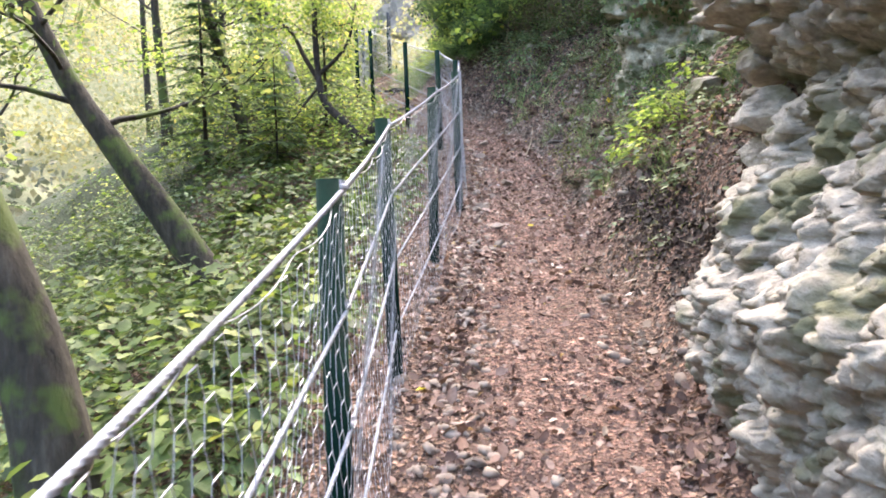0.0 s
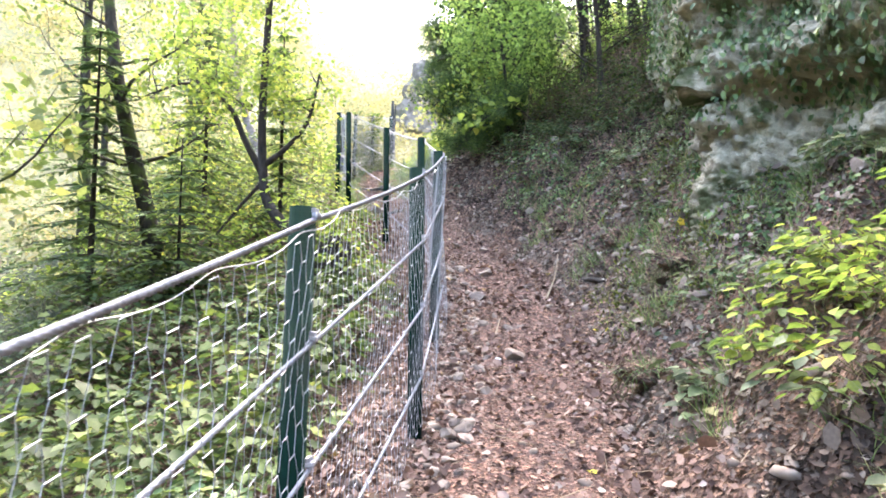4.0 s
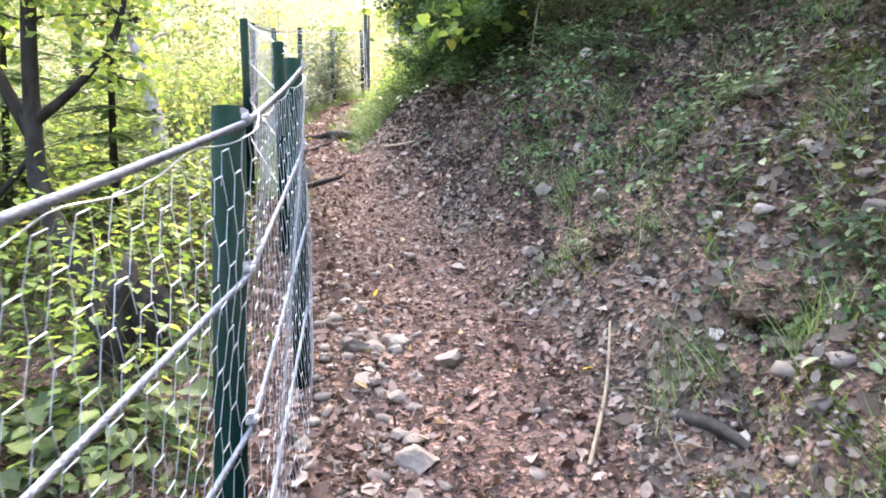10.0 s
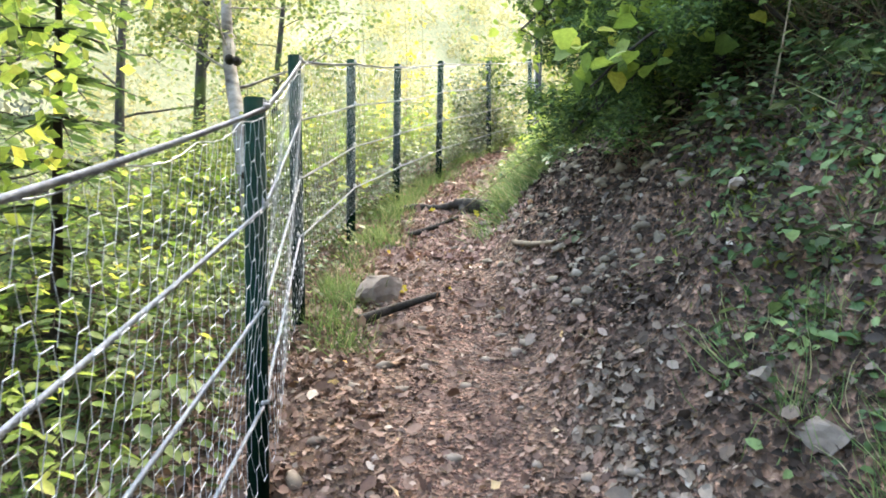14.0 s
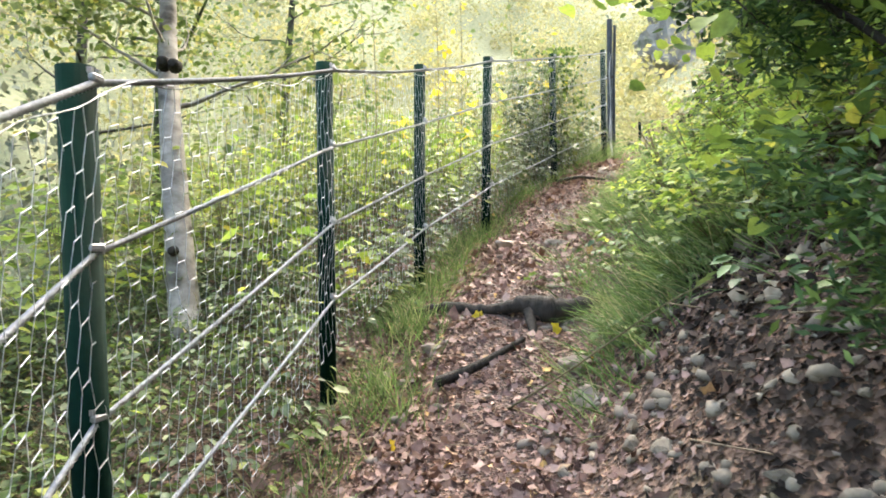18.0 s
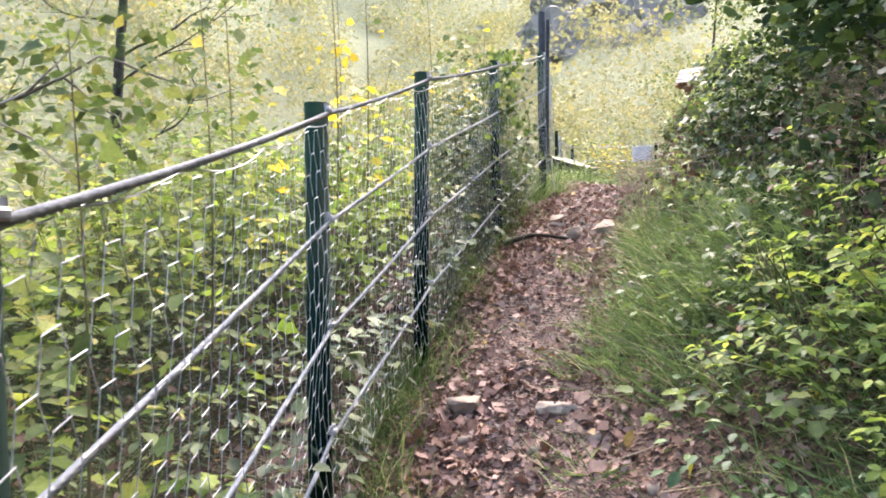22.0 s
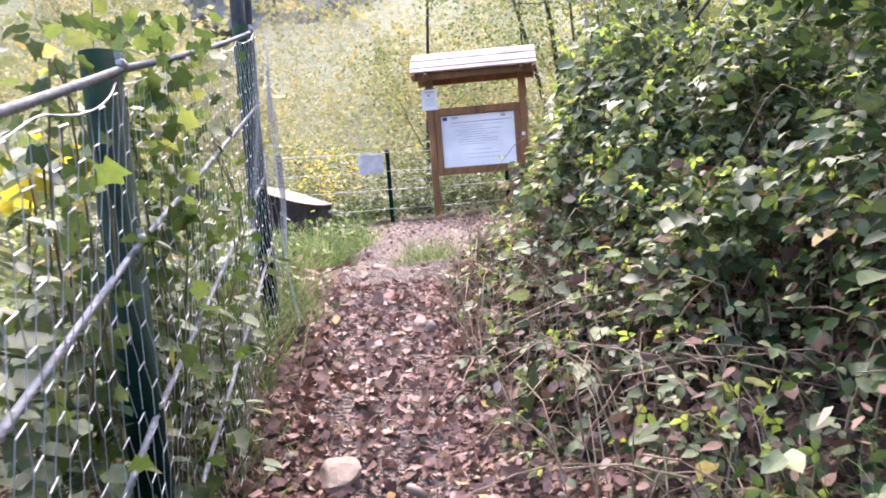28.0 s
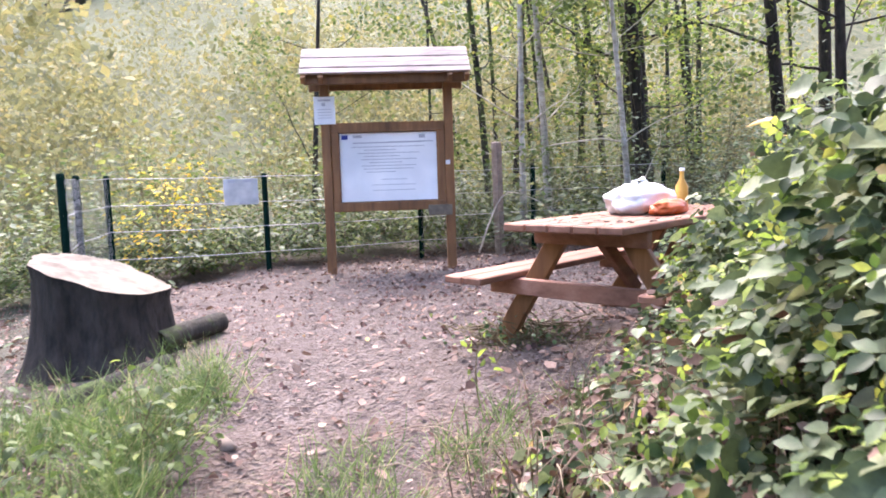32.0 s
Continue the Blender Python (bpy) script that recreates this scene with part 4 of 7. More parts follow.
for x, y, h, lean, leaf, nl in [(-6.0, 10.0, 8, 0.3, FRESH, 3000), (-5.2, 14.2, 7, -0.4, YELLOWGREEN, 2600), (-7.5, 6.5, 9, -0.3, FRESH, 3600), (-9.0, 12.0, 10, 0.5, YELLOWGREEN, 3200), (-5.6, 18.5, 6, 0.2, YELLOWGREEN, 2200), (-11, 17, 10, 0.1, FRESH, 3200),
                                (-8.0, 19.5, 8, -0.2, YELLOWGREEN, 2400), (-5.0, 4.2, 8, -0.6, FRESH, 1500), (-7.5, 23.0, 7, 0.3, YELLOWGREEN, 2200)]:
    b = on(x, y)
    tree("slender woodland tree with thin yellow green foliage", [b, (x + lean * 0.3, y, b[2] + h * 0.35), (x + lean * 0.6, y + 0.2, b[2] + h * 0.7), (x + lean, y + 0.3, b[2] + h)], 0.1, BARK, leaf, 13, 2.2, nl * 6 // 10, 0.1, 0.3, spread=0.6)
fir("small dark fir on the slope below the fence", -3.25, 11.1, 3.3, 1.05, 15)
fir("young fir behind the forked tree", -1.95, 10.4, 1.7, 0.7, 9)
fir("young fir among the shrubs past the fence", -3.0, 13.4, 3.4, 1.0, 13)
fir("dark fir lower on the slope", -5.0, 8.2, 4.2, 1.3, 15)
fir("slender fir behind the fence", -1.75, 12.9, 3.2, 0.6, 13)

# the right-hand hill: a hazel and a yew over the path, dark trees above
tree("hazel with dark stems and broad bright leaves beside the path", [on(0.85, 14.75), (0.85, 14.8, 3.5), (0.8, 14.85, 3.9), (0.75, 14.9, 4.4)], 0.025, DARKBARK, FRESH, 9, 0.75, 1300, 0.06, 0.4, BROAD, 0.45,
     extra=[([on(0.9, 14.7), (0.6, 14.7, 3.6), (0.3, 15.1, 4.0), (0.1, 15.4, 4.0)], 0.016), ([on(0.9, 14.8), (0.9, 14.5, 3.6), (0.85, 14.3, 3.8), (0.8, 14.2, 3.85)], 0.014), ([on(0.8, 14.8), (0.6, 15.2, 3.6), (0.4, 15.7, 3.7), (0.2, 16.0, 3.65)], 0.014),
            ([on(0.9, 14.7), (0.75, 15.0, 3.9), (0.5, 15.3, 4.3), (0.25, 15.5, 4.5)], 0.016)])
tree("hazel with several thin dark stems on the bank", [on(1.25, 14.2), (1.25, 14.25, 4.0), (1.15, 14.4, 5.0), (1.0, 14.6, 6.3)], 0.035, DARKBARK, GREENLEAF, 12, 1.3, 5500, 0.058, 0.3, BROAD, 0.45,
     extra=[([on(1.2, 14.3), (1.0, 14.5, 4.0), (0.8, 14.7, 4.7), (0.5, 14.9, 5.3)], 0.022)])
for x, y, h in [(2.6, 13.9, 4.6), (2.5, 15.1, 5.0), (3.4, 14.2, 6.0)]:
    b = on(x, y)
    tree("dense dark hornbeam shading the bank", [b, (x - 0.1, y, b[2] + h * 0.4), (x - 0.5, y - 0.1, b[2] + h)], 0.05, DARKBARK, GREENLEAF, 20, 2.0, 3600, 0.07, 0.2, spread=0.6, lift_up=0.0)
# added beeches, crowns mostly out of view, that keep skylight off the bank
for x, y, h in [(4.3, 11.2, 7.5), (4.0, 13.0, 7.5), (3.6, 15.0, 7.0)]:
    b = on(x, y)
    tree("beech added uphill, mostly out of view, to shade the bank", [b, (x - 0.3, y, b[2] + h * 0.4), (x - 0.4, y - 0.1, b[2] + h * 0.75), (x - 0.6, y - 0.1, b[2] + h)], 0.13, DARKBARK, GREENLEAF, 12, 2.0, 2200, 0.12, 0.5, spread=0.9, lift_up=0.0)
tree("hazel branch with large bright leaves hanging out over the path's edge", [on(1.75, 14.2), (1.6, 14.1, 3.6), (1.3, 13.9, 3.75), (0.95, 13.75, 3.55), (0.7, 13.62, 3.3)], 0.018, DARKBARK, FRESH, 9, 0.45, 110, 0.1, 0.35, BROAD, 0.16)
tree("dark yew with dense foliage overhanging the path", [on(1.3, 17.2), (1.25, 17.2, 4.8), (1.2, 17.3, 6.2), (1.2, 17.4, 8.0)], 0.11, DARKBARK, DARKLEAF, 24, 1.25, 13000, 0.075, 0.1, DIAMOND, 0.4, lift_up=0.0)
# beeches added behind the thicket; their high crowns block light from it
for x, y, h in [(3.3, 18.0, 7.0), (3.2, 20.3, 7.0), (3.5, 22.6, 7.0)]:
    b = on(x, y)
    tree("beech added, mostly out of view, to shade the brambles", [b, (x - 0.2, y, b[2] + h * 0.45), (x - 0.8, y - 0.1, b[2] + h * 0.75), (x - 1.7, y - 0.1, b[2] + h)], 0.13, DARKBARK, DARKLEAF, 12, 4.0, 6000, 0.17, 0.62, spread=0.9, lift_up=0.05)
tree("dark conifer with flat sprays hanging over the path's edge", [on(1.45, 15.7), (1.4, 15.7, 5.0), (1.35, 15.7, 6.5), (1.3, 15.7, 8.5)], 0.1, DARKBARK, YEWLEAF, 14, 0.85, 150000, 0.042, 0.35, THIN, 0.15, lift_up=0.0,
     extra=[([(1.4, 15.7, 4.4 + k * 0.33), (0.7, 15.6 + k * 0.05, 4.75 + k * 0.3), (0.3, 15.55 + k * 0.1, 4.8 + k * 0.3), (-0.1 + k * 0.08, 15.5 + k * 0.12, 4.7 + k * 0.3)], 0.025) for k in range(6)] + [([(1.4, 15.7, 4.5 + k * 0.1), (0.9 + 0.1 * k, 15.3, 4.6), (0.45 + 0.12 * k, 15.0 + 0.08 * k, 4.35), (0.05 + 0.16 * k, 14.85 + 0.1 * k, 4.0 + 0.03 * k)], 0.02) for k in range(6)] + [([(1.6, 15.0, 3.9 + 0.1 * k), (1.15 + 0.1 * k, 14.65, 3.75 + 0.06 * k), (0.75 + 0.12 * k, 14.4 - 0.05 * k, 3.5 + 0.08 * k), (0.5 + 0.15 * k, 14.25 - 0.08 * k, 3.2 + 0.1 * k)], 0.018) for k in range(6)])
for x, y, h, n in [(1.0, 19.2, 4.2, 20000), (0.95, 18.1, 3.8, 15000), (1.15, 20.7, 3.8, 14000)]:
    b = on(x, y)
    tree("dense dark yew on the bank above the brambles", [b, (x, y, b[2] + h * 0.4), (x, y, b[2] + h * 0.7), (x - 0.05, y + 0.1, b[2] + h)], 0.07, DARKBARK, DARKLEAF, 24, 1.35, n, 0.065, 0.05, POINTED, 0.25, lift_up=0.0)
for x, y, h, leaf in [(4.8, 13.5, 7, GREENLEAF), (3.4, 15.5, 8, GREENLEAF), (5.6, 10.5, 8, GREENLEAF), (4.6, 17.5, 8, DARKLEAF), (5.5, 7.0, 7, GREENLEAF), (6.5, 15, 9, GREENLEAF), (2.7, 16.4, 6, DARKLEAF), (4.2, 21.0, 7, DARKLEAF)]:
    b = on(x, y)
    tree("dark woodland tree on the steep hillside", [b, (x - 0.2, y, b[2] + h * 0.4), (x - 0.5, y - 0.1, b[2] + h)], 0.09, DARKBARK, leaf, 14, 2.2, 2600, 0.1, 0.2, spread=0.6)


# ---- the clearing at the end of the path ----
# information board
BM = pose(0.97, 29.15, 4.58, 0, 0, -15.5)
kiosk = thing("information_board", "brown timber information board with a small shingled roof and white panel", "sign board", (0.97, 29.15, 4.58))
for sx in (-0.68, 0.68):
    part("post", board((0.1, 0.1, 2.3), BM @ pose(sx, 0, 1.12)), PINE, kiosk)
for nm, size, at in (("top_rail", (1.26, 0.07, 0.11), (0, 0, 1.63)), ("bottom_rail", (1.26, 0.08, 0.1), (0, 0, 0.75)), ("side_rail", (0.09, 0.06, 0.8), (-0.585, 0, 1.19)), ("side_rail", (0.09, 0.06, 0.8), (0.585, 0, 1.19))):
    part(nm, board(size, BM @ pose(*at)), PINE, kiosk)
part("back_panel", board((1.2, 0.02, 0.84), BM @ pose(0, 0.03, 1.19), 0), PINE, kiosk)
sheet = part("sheet", board((1.09, 0.008, 0.76), BM @ pose(0, 0.008, 1.19), 0), PAPER, kiosk, "white printed information sheet")
prints = [(0.07, 0.05, -0.48, 0.335, BLUE), (0.1, 0.03, -0.34, 0.34, INK), (0.07, 0.045, 0.38, 0.335, INK), (0.78, 0.012, -0.02, 0.27, INK), (0.5, 0.012, 0.25, 0.275, INK)]
for k in range(9):
    prints.append((rng.uniform(0.3, 0.95), 0.007, rng.uniform(-0.12, 0.0), 0.225 - k * 0.035, INK))
for k in range(3):
    prints.append((rng.uniform(0.2, 0.5), 0.006, 0.05, -0.14 - k * 0.06, INK))
for w, h, x, z, m in prints:
    part("print", board((w, 0.003, h), BM @ pose(x if w < 0.6 else 0, 0.0025, 1.19 + z), 0), m, sheet)
for side in (-1, 1):
    for k in range(5):
        out = 0.06 + k * 0.082
        part("roof_slat", board((1.8, 0.095, 0.022), BM @ pose(0, side * out, 2.5 - out * 0.78 + 0.006 * (k % 2), -side * 38, 0, 0)), GREYWOOD, kiosk)
for sx in (-0.86, -0.68, 0.68, 0.86):
    for side in (-1, 1):
        part("rafter", board((0.05, 0.54, 0.08), BM @ pose(sx, side * 0.215, 2.265, -side * 38, 0, 0)), PINE, kiosk)
part("ridge_beam", board((1.76, 0.08, 0.1), BM @ pose(0, 0, 2.36)), PINE, kiosk)
part("eave_beam", board((1.74, 0.06, 0.1), BM @ pose(0, -0.3, 2.12)), PINE, kiosk)
part("eave_beam", board((1.74, 0.06, 0.1), BM @ pose(0, 0.3, 2.12)), PINE, kiosk)
notice = part("notice", board((0.23, 0.012, 0.3), BM @ pose(-0.68, -0.06, 1.82), 0.002), PAPER, kiosk, "small white notice fixed to the post")
part("print", board((0.14, 0.004, 0.02), BM @ pose(-0.68, -0.068, 1.93), 0), INK, notice)
part("print", board((0.04, 0.004, 0.035), BM @ pose(-0.69, -0.068, 1.885), 0), INK, notice)
for k in range(4):
    part("print", board((0.15, 0.004, 0.007), BM @ pose(-0.68, -0.068, 1.83 - k * 0.03), 0), INK, notice)
part("plate", board((0.27, 0.014, 0.12), BM @ pose(0.56, -0.06, 0.69), 0.003), CUTWOOD, kiosk, "small pale wooden plate")
part("disc", as_mesh("disc", board((0.05, 0.01, 0.05), BM @ pose(0.66, -0.056, 1.22), 0.012)), PAPER, kiosk, "small white route marker")

# picnic table
TM = pose(0.62, 24.68, 4.62, 0, 0, 27)
table = thing("picnic_table", "reddish brown timber picnic table with attached benches, leaves on top", "table", (0.62, 24.68, 4.62))
for k in range(5):
    part("tabletop_board", board((1.95, 0.142, 0.045), TM @ pose(0.975, -0.3 + k * 0.15, 0.755, rng.normal() * 0.4, 0, 0), 0.008), TABLEWOOD, table)
for s in (-1, 1):
    for k in range(2):
        part("bench_board", board((1.95, 0.135, 0.042), TM @ pose(0.9, s * (0.55 + k * 0.142), 0.445), 0.008), TABLEWOOD, table)
for u in (0.3, 1.6):
    for s in (-1, 1):
        part("leg", board((0.05, 0.12, 0.93), TM @ pose(u + 0.05, s * 0.44, 0.355, s * 33, 0, 0), 0.006), PINE, table)
    part("top_bearer", board((0.05, 0.72, 0.09), TM @ pose(u, 0, 0.687), 0.006), TABLEWOOD, table)
    part("bench_bearer", board((0.05, 1.4, 0.1), TM @ pose(u, 0, 0.373), 0.006), TABLEWOOD, table)
part("brace", board((0.62, 0.05, 0.08), TM @ pose(0.6, 0, 0.52, 0, 40, 0), 0.006), TABLEWOOD, table)
part("brace", board((0.62, 0.05, 0.08), TM @ pose(1.35, 0, 0.52, 0, -40, 0), 0.006), TABLEWOOD, table)


def lump(name, size, at, seed, fold=0.25, cuts=4):
    bm = bmesh.new()
    bmesh.ops.create_icosphere(bm, subdivisions=cuts, radius=1.0)
    for v in bm.verts:
        p = v.co.copy()
        k = 1 + fold * noise.noise(p * 2.1 + Vector((seed, 0, 0))) + fold * 0.5 * noise.noise(p * 5.3 + Vector((0, seed, 0)))
        p = p * k
        p.z = max(p.z, -0.55)
        v.co = (p.x * size[0], p.y * size[1], (p.z + 0.55) * size[2])
    bmesh.ops.transform(bm, matrix=at, verts=bm.verts)
    return smooth(as_mesh(name, bm))


bag = thing("carrier_bag", "crumpled white plastic carrier bag with orange print on the table", "bag", tuple((TM @ Vector((0.95, 0.05, 0.78)))))
part("bag", lump("bag", (0.27, 0.19, 0.12), TM @ pose(0.98, 0.05, 0.778), 3), PLASTIC, bag)
part("handle", tubes("handle", [([TM @ Vector(p) for p in ((0.9, 0.05, 0.87), (0.94, 0.07, 0.97), (1.02, 0.06, 0.99), (1.08, 0.03, 0.9))], (0.03, 0.02, 0.02, 0.03))], 6), PLASTIC, bag)
part("print", lump("print", (0.2, 0.07, 0.055), TM @ pose(0.92, -0.17, 0.785), 9), ORANGE, bag, "orange red printed area")
bottle = thing("plastic_bottle", "amber plastic bottle standing on the picnic table", "bottle", tuple(TM @ Vector((1.35, -0.05, 0.78))))
part("bottle", tubes("bottle", [([TM @ Vector((1.35, -0.05, z)) for z in (0.779, 0.785, 0.93, 0.98, 1.0, 1.03)], (0.038, 0.04, 0.04, 0.016, 0.014, 0.014))], 14), AMBER, bottle)
part("cap", tubes("cap", [([TM @ Vector((1.35, -0.05, z)) for z in (1.03, 1.05, 1.051)], (0.017, 0.017, 0.002))], 12), PAPER, bottle)


# tree stump and logs
def stump(x, y, z, r, h, label="broad old tree stump with pale cut top and dark bark"):
    ob = thing("tree_stump", label, "stump", (x, y, z))
    sides, rows_n = 72, 9
    ang = np.linspace(0, 2 * np.pi, sides, endpoint=False)
    lobes = 1 + 0.09 * np.cos(2 * ang + 0.6) + 0.05 * np.cos(5 * ang) + 0.025 * np.cos(9 * ang + 1) + 0.012 * rng.normal(size=sides)
    v = []
    for k in range(rows_n):
        t = k / (rows_n - 1)
        rr = r * lobes * (1.12 - 0.12 * t + 0.25 * (1 - t) ** 4)
        if k == rows_n - 1:
            rr = rr * 1.05
        zz = z - 0.1 + (h + 0.1) * t + 0.36 * r * t * np.cos(ang - 2.7)
        v.append(np.stack([x + rr * np.cos(ang), y + rr * np.sin(ang), zz + 0 * ang], -1))
    i, j = np.meshgrid(np.arange(rows_n - 1), np.arange(sides), indexing="ij")
    f = np.stack([i * sides + j, i * sides + (j + 1) % sides, (i + 1) * sides + (j + 1) % sides, (i + 1) * sides + j], -1).reshape(-1, 4)
    part("bark", smooth(mesh_np("bark", np.concatenate(v), f)), DARKBARK, ob, "dark weathered bark")
    rim = v[-1]
    c = np.array([[x, y, z + h]])
    rings = np.concatenate([c + (rim - c) * s + (0, 0, 0.012 * (1 - s)) for s in (1.0, 0.97, 0.7, 0.4)] + [c + (0, 0, 0.01)])
    i, j = np.meshgrid(np.arange(3), np.arange(sides), indexing="ij")
    f = np.stack([i * sides + j, i * sides + (j + 1) % sides, (i + 1) * sides + (j + 1) % sides, (i + 1) * sides + j], -1).reshape(-1, 4)
    tri = np.stack([3 * sides + np.arange(sides), 3 * sides + (np.arange(sides) + 1) % sides, np.full(sides, 4 * sides)], -1)
    part("cut_face", mesh_np("cut_face", rings + (0, 0, 0.004), f, tri), CUTWOOD, ob, "pale sawn top with cracks")
    bm = bmesh.new()
    bmesh.ops.create_cone(bm, segments=5, radius1=0.34 * r, radius2=0.05 * r, depth=0.42 * r, cap_ends=True, matrix=pose(x - 0.79 * r, y + 0.74 * r, z + h + 0.16 * r, 12, -18, 30) @ Matrix.Diagonal((1.4, 0.5, 1, 1)))
    part("splinter", bm, CUTWOOD, ob)
    return ob


stump(-1.74, 26.35, 4.62, 0.35, 0.5)
lg = thing("log", "short mossy cut log lying by the stump", "log", (-1.2, 26.3, 4.66))
part("bark", tubes("bark", [([(-1.42, 26.15, 4.68), (-1.25, 26.35, 4.69), (-1.02, 26.6, 4.69)], (0.075, 0.07, 0.07))], 12), BARK, lg)
part("cut_end", tubes("cut_end", [([(-1.021, 26.6, 4.69), (-1.018, 26.603, 4.69)], (0.069, 0.002))], 12), CUTWOOD, lg)
lg = thing("log", "dark mossy log half sunk in weeds before the stump", "log", (-1.5, 25.7, 4.55))
part("bark", tubes("bark", [([(-1.9, 25.45, 4.54), (-1.7, 25.55, 4.57), (-1.35, 25.85, 4.6)], (0.07, 0.075, 0.07))], 12), BARK, lg)
part("cut_end", tubes("cut_end", [([(-1.351, 25.85, 4.6), (-1.348, 25.852, 4.6)], (0.069, 0.002))], 12), CUTWOOD, lg)

# boundary fence behind the clearing
rear = thing("boundary_fence", "old green post and wire fence round the clearing", "fence", (-0.33, 29.85, 4.55))
RP = [(-2.08, 27.5, 5.77), (-2.12, 28.6, 5.76), (-1.98, 29.8, 5.76), (-0.33, 29.85, 5.74), (1.6, 30.0, 5.74), (3.2, 30.0, 5.74), (5.0, 29.6, 5.75)]
for x, y, z in RP:
    g = gz(x, y) - 0.15
    part("post", tubes("post", [([(x, y, g), (x, y, z - 0.02), (x, y, z), (x, y, z + 0.004)], (0.032, 0.032, 0.028, 0.004))], 12), POST_GREEN, rear)
RPA = np.array(RP)
for dn in (0.03, 0.32, 0.6, 0.9):
    part("wire", tubes("wire", [(along(RPA - (0, 0, dn) + (0, -0.036, 0), 0.12, 0.01), 0.004)], 5), ZINC, rear)


def chain_link(points, height, cell=0.08):
    """Diamond netting along a line of post tops."""
    pts = np.array(points, float)
    run = np.concatenate([[0], np.cumsum(np.linalg.norm(np.diff(pts[:, :2], axis=0), axis=1))])
    a, b = [], []
    at = lambda u, v: np.stack([np.interp(u, run, pts[:, 0]), np.interp(u, run, pts[:, 1]), np.interp(u, run, pts[:, 2]) - v], -1)
    u0 = np.arange(0, run[-1] - cell, cell)
    for r in range(int(height / cell)):
        s = 1 if r % 2 == 0 else -1
        off = 0 if r % 2 == 0 else cell / 2
        a.append(at(u0 + off - off * 0, np.full_like(u0, r * cell))), b.append(at(u0 + off + cell / 2, np.full_like(u0, (r + 1) * cell)))
        a.append(at(u0 + off, np.full_like(u0, r * cell))), b.append(at(u0 + off - cell / 2, np.full_like(u0, (r + 1) * cell)))
    a, b = np.concatenate(a), np.concatenate(b)
    ln = np.linalg.norm(b - a, axis=1)
    return scatter("chain_link", WIRE, a, turned(b - a, np.tile((0.4, 0.8, 0.1), (len(a), 1))), np.stack([ln, 0 * ln + 0.001, 0 * ln + 0.001], 1))


tagged(part("netting", chain_link(RPA[:3] - (-0.03, 0.03, 0.04), 1.05), ZINC, rear, "grey chain link netting"), kind="stuff")
tagged(part("netting", chain_link(RPA[4:] - (0, 0.04, 0.04), 1.05), ZINC, rear, "grey chain link netting"), kind="stuff")
plate = part("sign_plate", board((0.38, 0.012, 0.3), pose(-0.6, 29.79, 5.54, 0, 0, -2), 0.004), PALESIGN, rear, "weathered white sign plate wired to the fence")
for k, (x, z, w, h) in enumerate([(-0.7, 5.66, 0.07, 0.03), (-0.53, 5.66, 0.09, 0.025), (-0.6, 5.41, 0.05, 0.025), (-0.44, 5.52, 0.03, 0.03)]):
    part("stain", board((w, 0.004, h), pose(x, 29.781, z, 0, 0, -2), 0), INK, plate, "dark blotch")
slab = thing("concrete_post", "leaning grey concrete fence post behind the board", "post", (2.55, 29.7, gz(2.55, 29.7)))
part("shaft", board((0.1, 0.1, 1.5), pose(2.55, 29.7, 5.3, 4, -5, 20), 0.01), STONE, slab)

# a grey crag on the wooded hillside
crag = thing("hillside_crag", "blue grey rock crag among the woods on the hillside", "rock", (-1.4, 60.0, 11.5))
for k, (dx, dz, s) in enumerate([(0, 0, 2.6), (1.8, 2.6, 2.6), (-2.6, 1.2, 2.4), (0.0, 5.0, 2.8), (-3.0, 5.5, 2.4), (2.8, 6.5, 2.6), (-1.0, 8.5, 2.6)]):
    part("crag_block", rock_mesh("crag_block", (s * 1.1, s * 0.9, s * 1.1), 400 + k, 4, 0.5), CRAG, crag).location = (-1.4 + dx * 1.3, 58.0 + dz * 1.4, 13.4 + dz * 1.2)

# trees and shrubs behind and beside the clearing
for x, y, h, r, bark, lean in [(3.35, 30.6, 8, 0.05, PALEBARK, 0.0), (3.95, 30.9, 8, 0.06, PALEBARK, -0.5), (4.5, 29.6, 5, 0.05, PALEBARK, -0.5), (5.4, 30.5, 9, 0.12, DARKBARK, -0.9), (6.2, 31.5, 9, 0.1, DARKBARK, -0.8), (7.2, 29.6, 9, 0.11, DARKBARK, -1.2),
                               (5.9, 27.5, 9, 0.07, DARKBARK, -0.6), (8.0, 27.0, 9, 0.1, DARKBARK, -1.0), (7.0, 33.5, 9, 0.09, DARKBARK, 0.3), (9.0, 30.5, 10, 0.12, DARKBARK, -0.6), (1.0, 34.5, 6, 0.06, DARKBARK, 0.4), (4.6, 33.5, 8, 0.07, DARKBARK, 0.5)]:
    b = on(x, y)
    tree("slender leaning woodland tree with sparse leaves behind the clearing" if bark is DARKBARK else "thin pale tree trunk behind the clearing", [b, (x + lean * 0.3, y, b[2] + h * 0.33), (x + lean * 0.7, y, b[2] + h * 0.7), (x + lean, y, b[2] + h)],
         r, bark, YELLOWGREEN if x < 5 else FRESH, 11, 1.9, 3000, 0.09, 0.2, spread=0.6)
